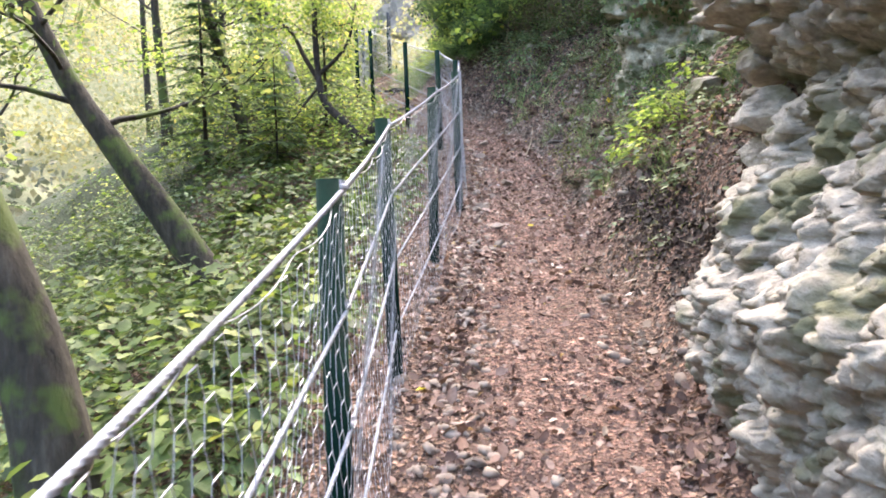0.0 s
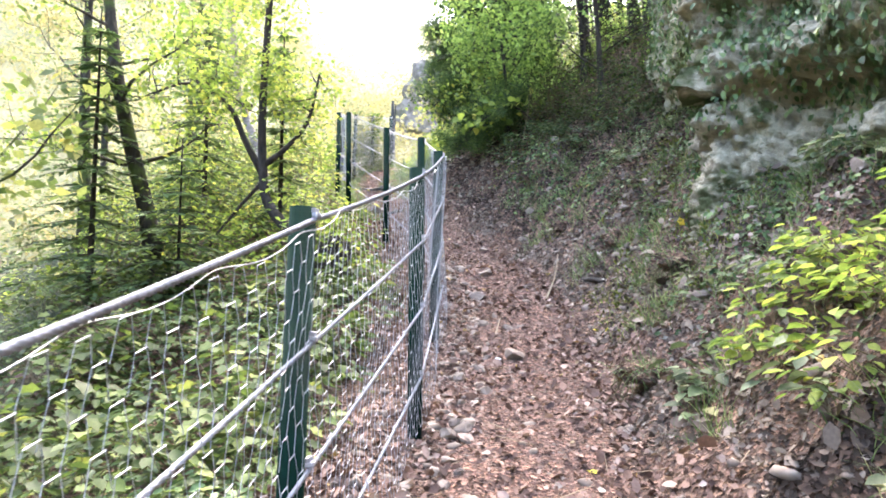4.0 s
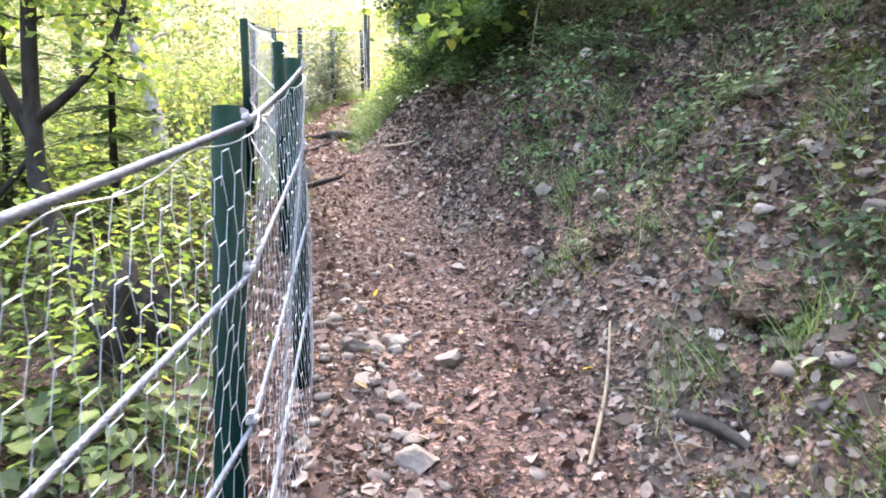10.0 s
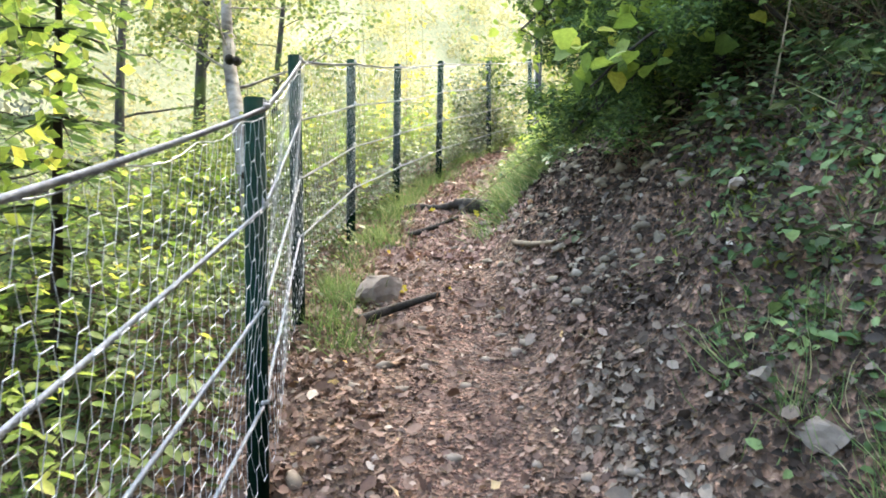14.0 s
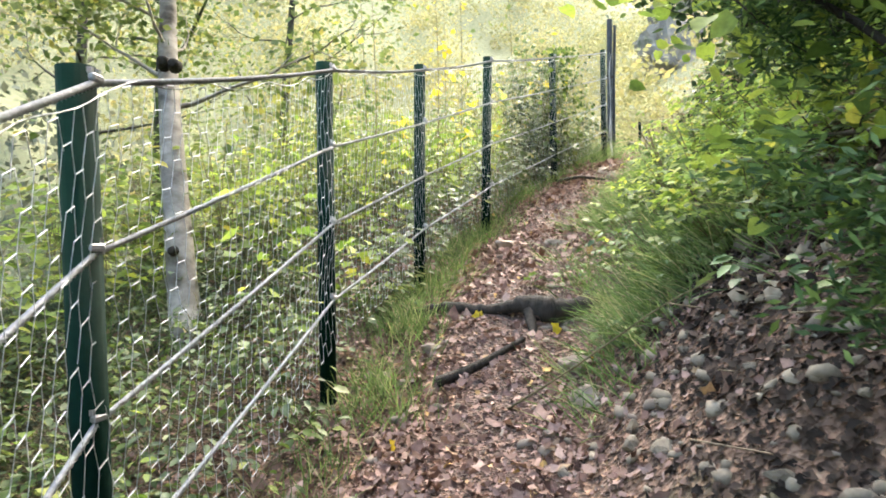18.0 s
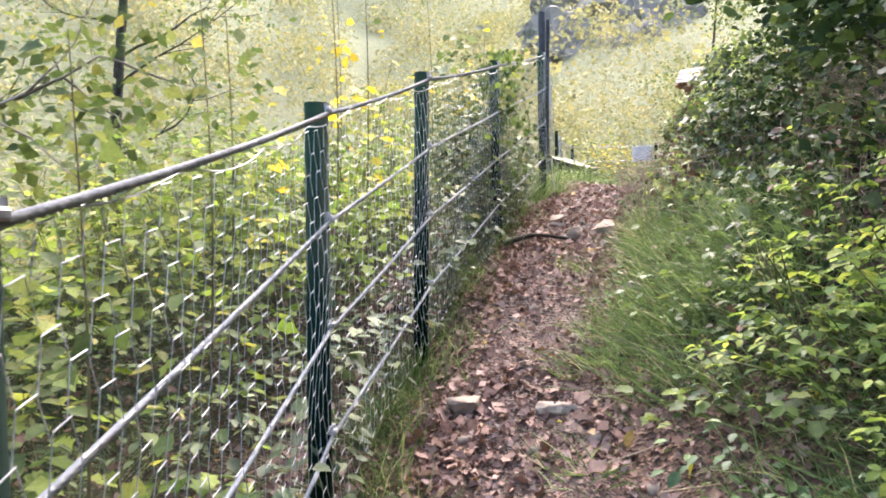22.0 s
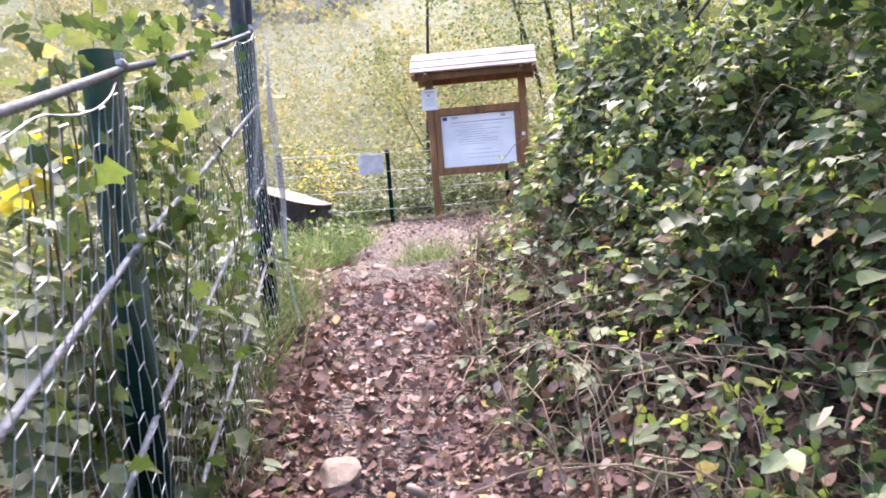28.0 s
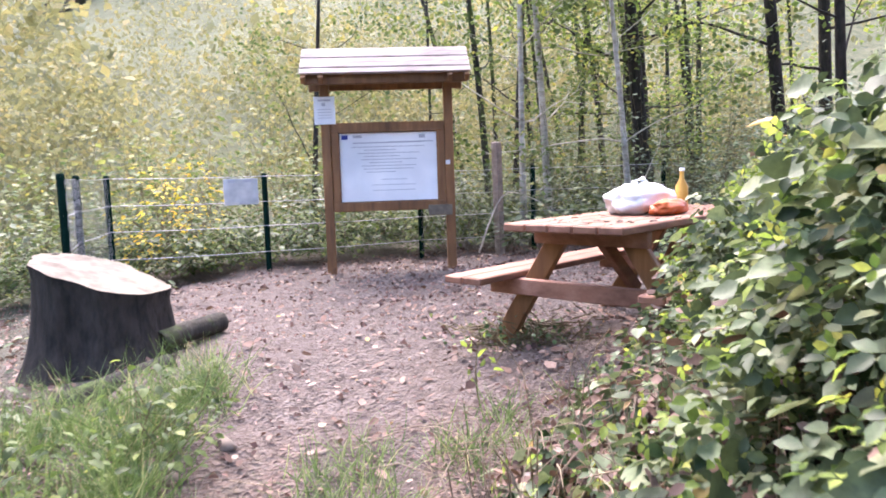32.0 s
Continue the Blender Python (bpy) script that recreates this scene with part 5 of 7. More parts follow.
for k in range(16):
    x, y = 3.6 + 0.42 * k + rng.normal() * 0.25, 32.0 + (k * 5 % 7) * 0.8 + rng.normal() * 0.3
    b, h, lean = on(x, y), rng.uniform(7, 10), rng.normal() * 0.5 - 0.6
    tree("slim dark trunk in the wood behind the clearing", [b, (x + lean * 0.3, y, b[2] + h * 0.33), (x + lean * 0.8, y, b[2] + h * 0.7), (x + lean, y, b[2] + h)], rng.uniform(0.035, 0.08), BARK, YELLOWGREEN, 7, 1.6, 900, 0.08, 0.3, spread=0.5)

rot = thing("rotten_stump", "black rotten tree stump below the fence", "stump", (-0.6, 11.01, gz(-0.6, 11.01)))
part("wood", lump("wood", (0.17, 0.14, 0.34), pose(-0.6, 11.01, gz(-0.6, 11.01) - 0.08), 17, 0.5), DARKBARK, rot)
for a in (0.4, 2.2, 3.9, 5.3):
    part("root", tubes("root", [(bend([(-0.6, 11.01, gz(-0.6, 11.01) + 0.08), (-0.6 + 0.2 * np.cos(a), 11.01 + 0.2 * np.sin(a), gz(-0.6 + 0.2 * np.cos(a), 11.01 + 0.2 * np.sin(a)) + 0.03), (-0.6 + 0.4 * np.cos(a), 11.01 + 0.4 * np.sin(a), gz(-0.6 + 0.4 * np.cos(a), 11.01 + 0.4 * np.sin(a)) - 0.03)], 8), np.linspace(0.05, 0.015, 8))], 7), DARKBARK, rot)


# ---- undergrowth ----
def sampled(n, x0, x1, y0, y1, keep):
    """n places drawn over a stretch of the plan, kept with the chance that keep gives."""
    got = []
    while sum(len(g) for g in got) < n:
        p = np.stack([rng.uniform(x0, x1, n), rng.uniform(y0, y1, n)], -1)
        got.append(p[rng.random(n) < keep(p[:, 0], p[:, 1])])
    return np.concatenate(got)[:n]


def off(x, y):
    return x - path_x(y)


def raised(p, dz=0.0):
    return np.column_stack([p, ground(p[:, 0], p[:, 1]) + dz])


def flat_leaves(name, shape, p, sizes, tilt=0.55, dz=0.008):
    """Leaves lying about on the ground's slope."""
    n = len(p)
    e = 0.05
    gxs = (ground(p[:, 0] + e, p[:, 1]) - ground(p[:, 0] - e, p[:, 1])) / (2 * e)
    gys = (ground(p[:, 0], p[:, 1] + e) - ground(p[:, 0], p[:, 1] - e)) / (2 * e)
    nrm = np.column_stack([-gxs, -gys, np.ones(n)]) + rng.normal(size=(n, 3)) * tilt
    tips = rng.normal(size=(n, 3)) * (1, 1, 0.1) + np.column_stack([np.zeros(n), np.zeros(n), np.zeros(n)])
    fr = turned(tips - nrm * (np.sum(tips * nrm, 1) / np.sum(nrm * nrm, 1))[:, None], nrm)
    return scatter(name, shape, raised(p, dz), fr, sizes)


TORN = (np.array([(0, 0, .03), (.2, .22, .15), (.42, .42, .22), (.8, .22, .1), (1.05, -.05, .18), (.62, -.3, .02), (.35, -.2, .1), (.15, -.3, .16)], float), np.array([(0, 1, 6), (1, 2, 6), (2, 3, 6), (3, 5, 6), (3, 4, 5), (0, 6, 7)]))
SCRAP = (np.array([(0, 0, 0), (.45, .4, .22), (1, .05, 0), (.5, -.38, .1)], float), np.array([(0, 1, 2), (0, 2, 3)]))


def litter_chance(x, y):
    d = off(x, y)
    c = np.exp(-np.clip(np.abs(d) - 1.2, 0, 9) * np.where((d > 0) & (y < 15), 0.4, 0.6))
    c = c * np.where((y > 14.5) & (y < 23) & (np.abs(d) > 0.42), 0.2, 1.0) * np.where(d < -1.0, 0.6, 1.0)
    c = c * np.where((d > -0.3) & (d < 0.45), 0.5, 1.0)
    c = c * np.clip(0.75 + 1.2 * fbm(x, y, 1.4, 3), 0.3, 1.0)
    c = c * (1 - 0.8 * ease(0.6, 0.95, d) * ease(10.6, 12.2, y))
    return np.where(y > 23.5, np.where(np.abs(x + 0.6) < 0.8, 0.25, 0.55), c)


for label, y0, y1, n in (("brown dead beech leaves strewn over the path and bank", -1.5, 7.5, 30000), ("brown dead leaves covering the path and bank", 7.5, 15, 33000), ("dead leaves along the narrow path", 15, 23, 15000), ("dead leaves scattered over the clearing", 23, 30.5, 8000)):
    both = sampled(n, -4.0, 5.5, y0, y1, litter_chance)
    bank = (off(both[:, 0], both[:, 1]) > 0.66 + 0.5 * fbm(both[:, 0], both[:, 1], 1.5, 3)) & (both[:, 1] < 15)
    for p, mat, words in ((both[~bank], DRYLITTER if y0 == 15 else DEAD, label), (both[bank], BANKLITTER, "greyish brown weathered leaves lying on the bank")):
        n = len(p)
        s = rng.gamma(5.0, 0.0074 if y0 < 23 else 0.009, n).clip(0.016, 0.095)
        if n:
            solid("leaf_litter", flat_leaves("leaf_litter", TORN if y0 == 15 else CURLED, p, np.column_stack([s, s * rng.uniform(0.7, 1.1, n), s * rng.uniform(0.5, 2.0 if y0 < 23 else 1.0, n)]), 0.55 if y0 < 23 else 0.25, 0.008 if y0 < 23 else 0.022), mat, words, "leaves", kind="stuff")
for label, y0, y1, n in (("crumbled brown leaf scraps on the path", -1.5, 7.5, 42000), ("crumbled leaf scraps on path and bank", 7.5, 15, 42000), ("leaf scraps on the narrow path", 15, 23, 24000), ("small dry leaf scraps over the clearing", 23, 30.5, 12000)):
    both = sampled(n, -4.0, 5.5, y0, y1, litter_chance)
    bank = (off(both[:, 0], both[:, 1]) > 0.66 + 0.5 * fbm(both[:, 0], both[:, 1], 1.5, 3)) & (both[:, 1] < 15)
    for p, mat, words in ((both[~bank], DRYLITTER if y0 >= 15 else DEAD, label), (both[bank], BANKLITTER, "greyish crumbled leaf scraps on the bank")):
        n = len(p)
        s = rng.gamma(5.0, 0.0055, n).clip(0.012, 0.05)
        if n:
            solid("leaf_scraps", flat_leaves("leaf_scraps", SCRAP, p, np.column_stack([s, s * rng.uniform(0.6, 1.3, n), s * rng.uniform(0.5, 2.5, n)]), 0.8), mat, words, "leaves", kind="stuff")
# dark soil crumbs spread wider, so their colour carries the trees' shade
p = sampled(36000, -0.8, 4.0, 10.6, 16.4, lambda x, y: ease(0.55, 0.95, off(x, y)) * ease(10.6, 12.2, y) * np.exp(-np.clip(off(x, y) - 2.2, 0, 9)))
solid("needle_litter", flat_leaves("needle_litter", SCRAP, p, np.column_stack([s := rng.uniform(0.02, 0.05, 36000), s * 0.8, s]), 0.6), HUMUS_AND_SHADE, "dark humus crumbs, spread wider to paint the bank's tree shade", "litter", kind="stuff")
p = sampled(90, -2, 3.5, 0, 23, lambda x, y: np.exp(-np.abs(off(x, y))))
solid("fallen_leaves", flat_leaves("fallen_leaves", LOBED, p, rng.uniform(0.04, 0.075, 90)), GOLD, "fresh yellow fallen leaves lying on the ground", "leaves", kind="stuff")

# stones: those that stand out, then rubble
STONES = [rock_mesh("stone", (1, rs, fs), 200 + k, 3, 0.25) for k, (rs, fs) in enumerate([(0.8, 0.55), (0.7, 0.6), (0.9, 0.45), (0.75, 0.7), (0.65, 0.5), (0.85, 0.6)])]
CHIPS = [rock_mesh("stone", (1, rs, fs), 300 + k, 2, 0.35) for k, (rs, fs) in enumerate([(0.8, 0.55), (0.7, 0.6), (0.9, 0.45), (0.75, 0.7), (0.65, 0.5), (0.85, 0.6)])]
for me in STONES + CHIPS:
    me.materials.append(STONE)
PALE_CHIPS = [me.copy() for me in CHIPS]
for me in PALE_CHIPS:
    me.materials[0] = PALESTONE


def stone(x, y, s, k, label="pinkish grey angular stone lying on the path", sink=0.25, rz=None, pale=False):
    ob = new("stone", (PALE_CHIPS if pale else STONES if s > 0.079 else CHIPS)[k % len(STONES)])
    g = gz(x, y)
    ob.matrix_world = pose(x, y, g + s * (0.45 - sink), rng.normal() * 10, rng.normal() * 10, rng.random() * 360 if rz is None else rz) @ Matrix.Diagonal((s, s, s, 1))
    return tagged(ob, label, "stone", "loose stones")


for x, y, s, k in [(1.24, 8.88, 0.11, 0), (1.0, 10.9, 0.105, 1), (0.94, 10.21, 0.105, 3), (0.53, 10.99, 0.09, 0), (0.85, 10.4, 0.06, 2), (1.04, 6.68, 0.08, 2), (1.19, 9.36, 0.07, 4), (0.62, 12.4, 0.08, 4), (0.95, 12.2, 0.07, 2),
                   (-1.62, 18.05, 0.11, 1), (-1.2, 18.0, 0.1, 4), (-1.74, 20.34, 0.11, 0), (-1.3, 20.63, 0.12, 3), (-1.07, 20.69, 0.14, 1), (-1.49, 21.06, 0.1, 2), (-1.82, 20.85, 0.09, 5), (-1.47, 20.88, 0.08, 4), (-0.6, 16.12, 0.13, 1), (-1.05, 20.2, 0.08, 3),
                   (-0.28, 23.3, 0.11, 2), (-0.75, 23.0, 0.09, 4), (-1.1, 23.6, 0.08, 0), (-0.87, 19.04, 0.16, 2), (-1.0, 22.2, 0.07, 1), (-1.5, 15.9, 0.08, 2), (-1.35, 16.2, 0.1, 0), (-0.45, 15.8, 0.11, 3)]:
    stone(x, y, s, k)
stone(-0.72, 14.35, 0.19, 3, "large brown angular rock standing on the path's edge", 0.05)
stone(2.75, 9.6, 0.2, 4, "grey rock half buried in the bank")
stone(2.27, 10.46, 0.13, 2, "flat grey rock on the broken edge of the bank", -0.75)
for x, y in sampled(90, -0.1, 1.6, 6.0, 11.8, lambda x, y: np.exp(-((off(x, y) + 0.35) / 0.22) ** 2)):
    stone(float(x), float(y), float(0.025 + 0.05 * rng.random() ** 2), int(rng.integers(6)), "small pale stone in the rubble by the fence")
for x, y in sampled(120, -0.6, 1.8, 13.7, 16.5, lambda x, y: np.exp(-((off(x, y) - 1.15) / 0.45) ** 2)):
    stone(float(x), float(y), float(0.018 + 0.045 * rng.random() ** 1.6), int(rng.integers(6)), "pale limestone chunk lying on the bank", pale=True)
for x, y in sampled(60, 1.2, 4.0, 4.8, 13.5, lambda x, y: np.exp(-((off(x, y) - 1.4) / 0.6) ** 2)):
    stone(float(x), float(y), float(rng.uniform(0.025, 0.1)), int(rng.integers(6)), "grey stone half buried in the leafy bank", 0.3)
CHIP = as_mesh("chip", (lambda b: (bmesh.ops.create_icosphere(b, subdivisions=1, radius=1.0), b)[1])(bmesh.new()))
cv = np.array([v.co for v in CHIP.vertices]) * np.array((1, 0.75, 0.5)) * (1 + 0.25 * rng.normal(size=(len(CHIP.vertices), 1)))
cf = np.array([tuple(q.vertices) for q in CHIP.polygons])
bpy.data.meshes.remove(CHIP)
p = sampled(4000, -3.5, 5, -1, 30, lambda x, y: np.where(np.abs(off(x, y) + 0.1) < 0.75, 0.7, 0.3) * np.where((y > 14) & (y < 23) & (off(x, y) > 1.2), 0.1, 1) * np.where(y > 23, 0.25, 1))
solid("gravel", scatter("gravel", (cv, cf), raised(p, 0.003), turned(rng.normal(size=(4000, 3)) * (1, 1, 0.2), np.tile((0, 0, 1.0), (4000, 1)) + rng.normal(size=(4000, 3)) * 0.3), rng.gamma(2.0, 0.0095, 4000).clip(0.006, 0.05)), STONE,
      "small broken stones among the leaves", "gravel", kind="stuff")

p = sampled(480, -0.8, 2.0, 13.7, 16.6, lambda x, y: np.exp(-((off(x, y) - 1.1) / 0.5) ** 2))
solid("stone_rubble", scatter("stone_rubble", (cv, cf), raised(p, 0.004), turned(rng.normal(size=(480, 3)) * (1, 1, 0.3), np.tile((0, 0, 1.0), (480, 1)) + rng.normal(size=(480, 3)) * 0.4), 0.012 + 0.035 * rng.random(480) ** 2), PALESTONE, "small pale limestone rubble on the dark bank", "stones", kind="stuff")
p = sampled(900, -0.3, 1.6, 2.0, 12.2, lambda x, y: np.exp(-((off(x, y) + 0.45) / 0.25) ** 2))
solid("stone_rubble", scatter("stone_rubble", (cv, cf), raised(p, 0.004), turned(rng.normal(size=(900, 3)) * (1, 1, 0.3), np.tile((0, 0, 1.0), (900, 1)) + rng.normal(size=(900, 3)) * 0.4), 0.012 + 0.035 * rng.random(900) ** 2), STONE, "small broken stones along the foot of the fence", "stones", kind="stuff")

# roots, sticks and dry stems
rt = thing("tree_root", "dark gnarled root crossing the path like a step", "root", on(-1.05, 16.6))
rp = bend([(-1.75, 16.52, gz(-1.75, 16.52) - 0.02), (-1.5, 16.58, gz(-1.5, 16.58) + 0.03), (-1.2, 16.6, gz(-1.2, 16.6) + 0.02), (-1.0, 16.62, gz(-1.0, 16.62) + 0.06), (-0.8, 16.66, gz(-0.8, 16.66) + 0.05), (-0.5, 16.75, gz(-0.5, 16.75) - 0.05)], 36)
part("root", tubes("root", [(rp + rng.normal(size=rp.shape) * 0.006, 0.034 + 0.045 * np.exp(-((np.arange(36) - 25) / 4.5) ** 2) + rng.normal(size=36) * 0.003)], 9), DARKBARK, rt)
part("side_root", tubes("side_root", [(bend([tuple(rp[22]), (-0.92, 16.5, gz(-0.92, 16.5) + 0.03), (-0.85, 16.35, gz(-0.85, 16.35) - 0.03)], 10), np.linspace(0.04, 0.012, 10))], 8), DARKBARK, rt)
part("side_root", tubes("side_root", [(bend([tuple(rp[27]), (-0.75, 16.8, gz(-0.75, 16.8) + 0.02), (-0.6, 17.0, gz(-0.6, 17.0) - 0.03)], 10), np.linspace(0.035, 0.01, 10))], 8), DARKBARK, rt)


def stick(points, r, mat=DARKBARK, label="dark dead stick lying on the ground", name="stick"):
    pts = bend(points, 12)
    return solid(name, tubes(name, [(pts, np.linspace(r, r * 0.5, 12))], 7), mat, label, "stick")


stick([on(-0.66, 13.97, 0.03), on(-0.5, 14.12, 0.04), on(-0.3, 14.3, 0.05)], 0.035)
stick([on(-1.2, 15.9, 0.02), on(-1.05, 16.05, 0.03), on(-0.9, 16.3, 0.03)], 0.03)
stick([on(-1.8, 20.2, 0.03), on(-1.62, 20.38, 0.06), on(-1.52, 20.5, 0.05), on(-1.3, 20.52, 0.02)], 0.022)
stick([on(0.05, 14.7, 0.04), on(0.22, 14.48, 0.05), on(0.4, 14.27, 0.05)], 0.02, DRYSTEM, "pale rotten branch on the bank")
stick([on(1.1, 9.2, 0.02), on(1.12, 9.45, 0.03), on(1.14, 9.7, 0.02)], 0.008, DRYSTEM, "thin dry twig on the path")
stick([on(1.55, 10.2, 0.02), on(1.65, 10.5, 0.1), on(1.7, 10.75, 0.12)], 0.01, DRYSTEM, "dry bent twig on the bank")
stick([on(1.88, 10.25, 0.0), on(1.96, 10.1, 0.05), on(2.02, 9.95, 0.02)], 0.03, DARKBARK, "short rotten branch half buried in the bank")
stick([on(1.35, 13.7, 0.0), (1.4, 13.75, 2.9), (1.5, 13.8, 3.4), (1.58, 13.8, 3.9)], 0.007, DRYSTEM, "thin bare pale sapling on the bank", "sapling")
stick([(-0.6, 15.2, 2.77), (-0.38, 15.2, 2.92), (-0.1, 15.2, 3.13), (0.06, 15.2, 3.22)], 0.004, STEM, "thin dry branch hanging over the path's edge")
stick([(-0.3, 21.7, 5.28), (-0.12, 21.7, 5.42), (0.12, 21.7, 5.62), (0.5, 21.8, 6.0)], 0.014, BARK, "grey dead branch leaning through the brambles")


p = sampled(900, -1.5, 4.5, -0.5, 24, lambda x, y: np.where(off(x, y) > 0.5, 1.0, 0.35) * np.exp(-np.clip(np.abs(off(x, y)) - 1.8, 0, 9)))
ln = rng.uniform(0.05, 0.26, 900)
solid("twigs", scatter("twigs", WIRE, raised(p, 0.02), turned(rng.normal(size=(900, 3)) * (1, 1, 0.22), np.tile((0.1, 0.2, 1.0), (900, 1))), np.stack([ln, 0.0015 + 0.006 * ln, 0.0015 + 0.006 * ln], 1)), DRYSTEM, "thin dry twigs strewn among the dead leaves", "twigs", kind="stuff")


def plants(name, label, p, leaves_each, reach, height, size, leaf, shape=LOBED, stem=STEM, category="plant", group="", every=8):
    """Low leafy plants: thin stems bearing tiers of leaves."""
    n = len(p)
    base = raised(p, -0.02)
    h = height * rng.uniform(0.5, 1.3, n)
    k = np.repeat(np.arange(n), leaves_each)
    m = len(k)
    ang = rng.random(m) * 6.283
    f = rng.uniform(0.35, 1.0, m)
    r = reach * rng.uniform(0.25, 1.0, m)
    out = np.column_stack([np.cos(ang), np.sin(ang), 0 * ang])
    pos = base[k] + out * r[:, None] + np.column_stack([0 * f, 0 * f, h[k] * f])
    tips = out + np.column_stack([0 * f, 0 * f, -0.25 + rng.normal(size=m) * 0.2])
    nrm = np.column_stack([rng.normal(size=m) * 0.3, rng.normal(size=m) * 0.3, np.ones(m)])
    ob = thing(name, label, category, tuple(base[0]), group, "stuff")
    tagged(part("leaves", scatter("leaves", shape, pos, turned(tips, nrm), size * rng.uniform(0.6, 1.3, m)), leaf, ob), kind="stuff")
    sel = np.arange(0, m, every)
    a, b = base[k[sel]] + np.column_stack([0 * sel, 0 * sel, h[k[sel]] * f[sel] * 0.5]), pos[sel]
    ln = np.linalg.norm(b - a, axis=1)
    tagged(part("stems", scatter("stems", WIRE, a, turned(b - a, np.tile((0.3, 0.9, 0.3), (len(sel), 1))), np.stack([ln, 0 * ln + 0.0025, 0 * ln + 0.0025], 1)), stem, ob), kind="stuff")
    return ob


# below the fence: broad bright leaves in tiers
p = sampled(480, -8, 0.2, -1, 14.5, lambda x, y: np.where(off(x, y) < -1.15, np.exp((off(x, y) + 1.0) * 0.22), 0) * (0.25 + 1.5 * np.clip(vnoise(x, y, 0.8) + 0.2, 0, 1)))
plants("undergrowth", "bright green broad-leaved saplings and herbs below the fence", p, 17, 0.26, 0.42, 0.085, UNDERLEAF, OVATE)
p = sampled(1150, -8, 0.2, -1, 15, lambda x, y: np.where(off(x, y) < -1.05, np.exp((off(x, y) + 1.0) * 0.2), 0))
plants("undergrowth", "low green herbs covering the slope below the fence", p, 16, 0.22, 0.2, 0.075, UNDERLEAF, OVATE)
p = sampled(120, -5.0, 0.1, 10.2, 15.6, lambda x, y: np.where(off(x, y) < -1.3, np.exp((off(x, y) + 1.0) * 0.3), 0) * np.where(y > 14.0, 0.15, 1.0))
plants("shrubs", "bright green leafy shrubs behind the fence", p, 30, 0.3, 0.95, 0.065, FRESH, OVATE, every=10)
p = sampled(420, -6, 0.0, -1, 10.5, lambda x, y: np.where(off(x, y) < -1.2, np.exp((off(x, y) + 1.0) * 0.2), 0) * (0.2 + 1.6 * np.clip(vnoise(x + 4, y, 0.9) + 0.2, 0, 1)))
plants("undergrowth", "light green maple seedlings and ferns on the slope below the fence", p, 20, 0.32, 0.5, 0.09, UNDERLEAF, LOBED)
p = sampled(900, -6, 0.0, -1, 10.5, lambda x, y: np.where(off(x, y) < -1.0, np.exp((off(x, y) + 1.0) * 0.15), 0))
plants("undergrowth", "dark green ivy and herbs covering the slope", p, 22, 0.26, 0.16, 0.07, IVY, OVATE)
# past the middle: tall shrubs behind the fence
p = sampled(300, -6.5, -1.3, 14.2, 26.0, lambda x, y: np.where(off(x, y) < np.interp(y, [22, 23.5, 25.5], [-0.85, -1.5, -2.7]), 1.0, 0) * np.where((x > -3.3) & (y > 14.0) & (y < 16.3), 0.08, 1.0))
plants("shrubs", "tall yellow green shrubs and saplings behind the fence", p, 44, 0.34, 1.1, 0.075, YELLOWGREEN, OVATE, every=8)
p = sampled(150, -5.5, -1.3, 14.5, 22.4, lambda x, y: np.where(off(x, y) < -0.8, 1.0, 0) * np.where((x > -3.3) & (y < 16.3), 0.08, 1.0))
plants("shrubs", "fresh green maple shoots behind the fence", p, 26, 0.28, 0.85, 0.085, FRESH, LOBED, every=8)
p = sampled(420, -5.5, -1.3, 14.0, 26.5, lambda x, y: np.where(off(x, y) < np.interp(y, [22, 24, 25.5], [-0.75, -1.6, -2.7]), 1.0, 0))
plants("undergrowth", "low green herbs among the shrubs behind the fence", p, 22, 0.24, 0.3, 0.06, BRAMBLE, OVATE)
p = sampled(5, -3.2, -2.1, 18.5, 22.0, lambda x, y: np.ones_like(x))
plants("maple_saplings", "slender maple saplings with yellow autumn leaves behind the fence", p, 9, 0.2, 1.9, 0.085, GOLD, LOBED)
for x, y, h in [(-2.5, 18.7, 2.6), (-2.65, 19.6, 2.9), (-2.55, 20.9, 2.4), (-3.1, 20.2, 2.8), (-2.6, 17.6, 2.1), (-2.35, 16.6, 1.8), (-2.8, 18.1, 2.4)]:
    b = on(x, y)
    tree("slender sapling with reddish stem and yellow leaves", [b, (x + 0.04, y, b[2] + h * 0.5), (x - 0.03, y + 0.04, b[2] + h)], 0.006, STEM, GOLD if h > 2.5 else YELLOWGREEN, 7, 0.4, 34, 0.06, 0.3, LOBED, 0.18, category="sapling", name="sapling")

# along the right bank
p = sampled(800, 0.3, 4.5, 4.5, 16.2, lambda x, y: ease(0.7, 1.9, off(x, y)) * np.clip(fbm(x, y, 0.9, 2) * 3 + 0.35, 0.05, 1))
plants("bank_plants", "scattered green herbs on the leafy bank", p, 14, 0.15, 0.14, 0.055, BRAMBLE, OVATE)
p = sampled(20, 2.25, 2.7, 6.3, 7.3, lambda x, y: np.ones_like(x))
plants("fern_bush", "bright green ferny bush on the bank by the rock face", p, 36, 0.2, 0.3, 0.065, FRESH, OVATE)
p = sampled(6, 1.95, 2.15, 7.2, 7.5, lambda x, y: np.ones_like(x))
plants("bank_plants", "broad-leaved green plant at the foot of the bank", p, 9, 0.1, 0.22, 0.09, BRAMBLE, OVATE)
p = sampled(30, 2.3, 3.2, 5.2, 8.2, lambda x, y: np.ones_like(x))
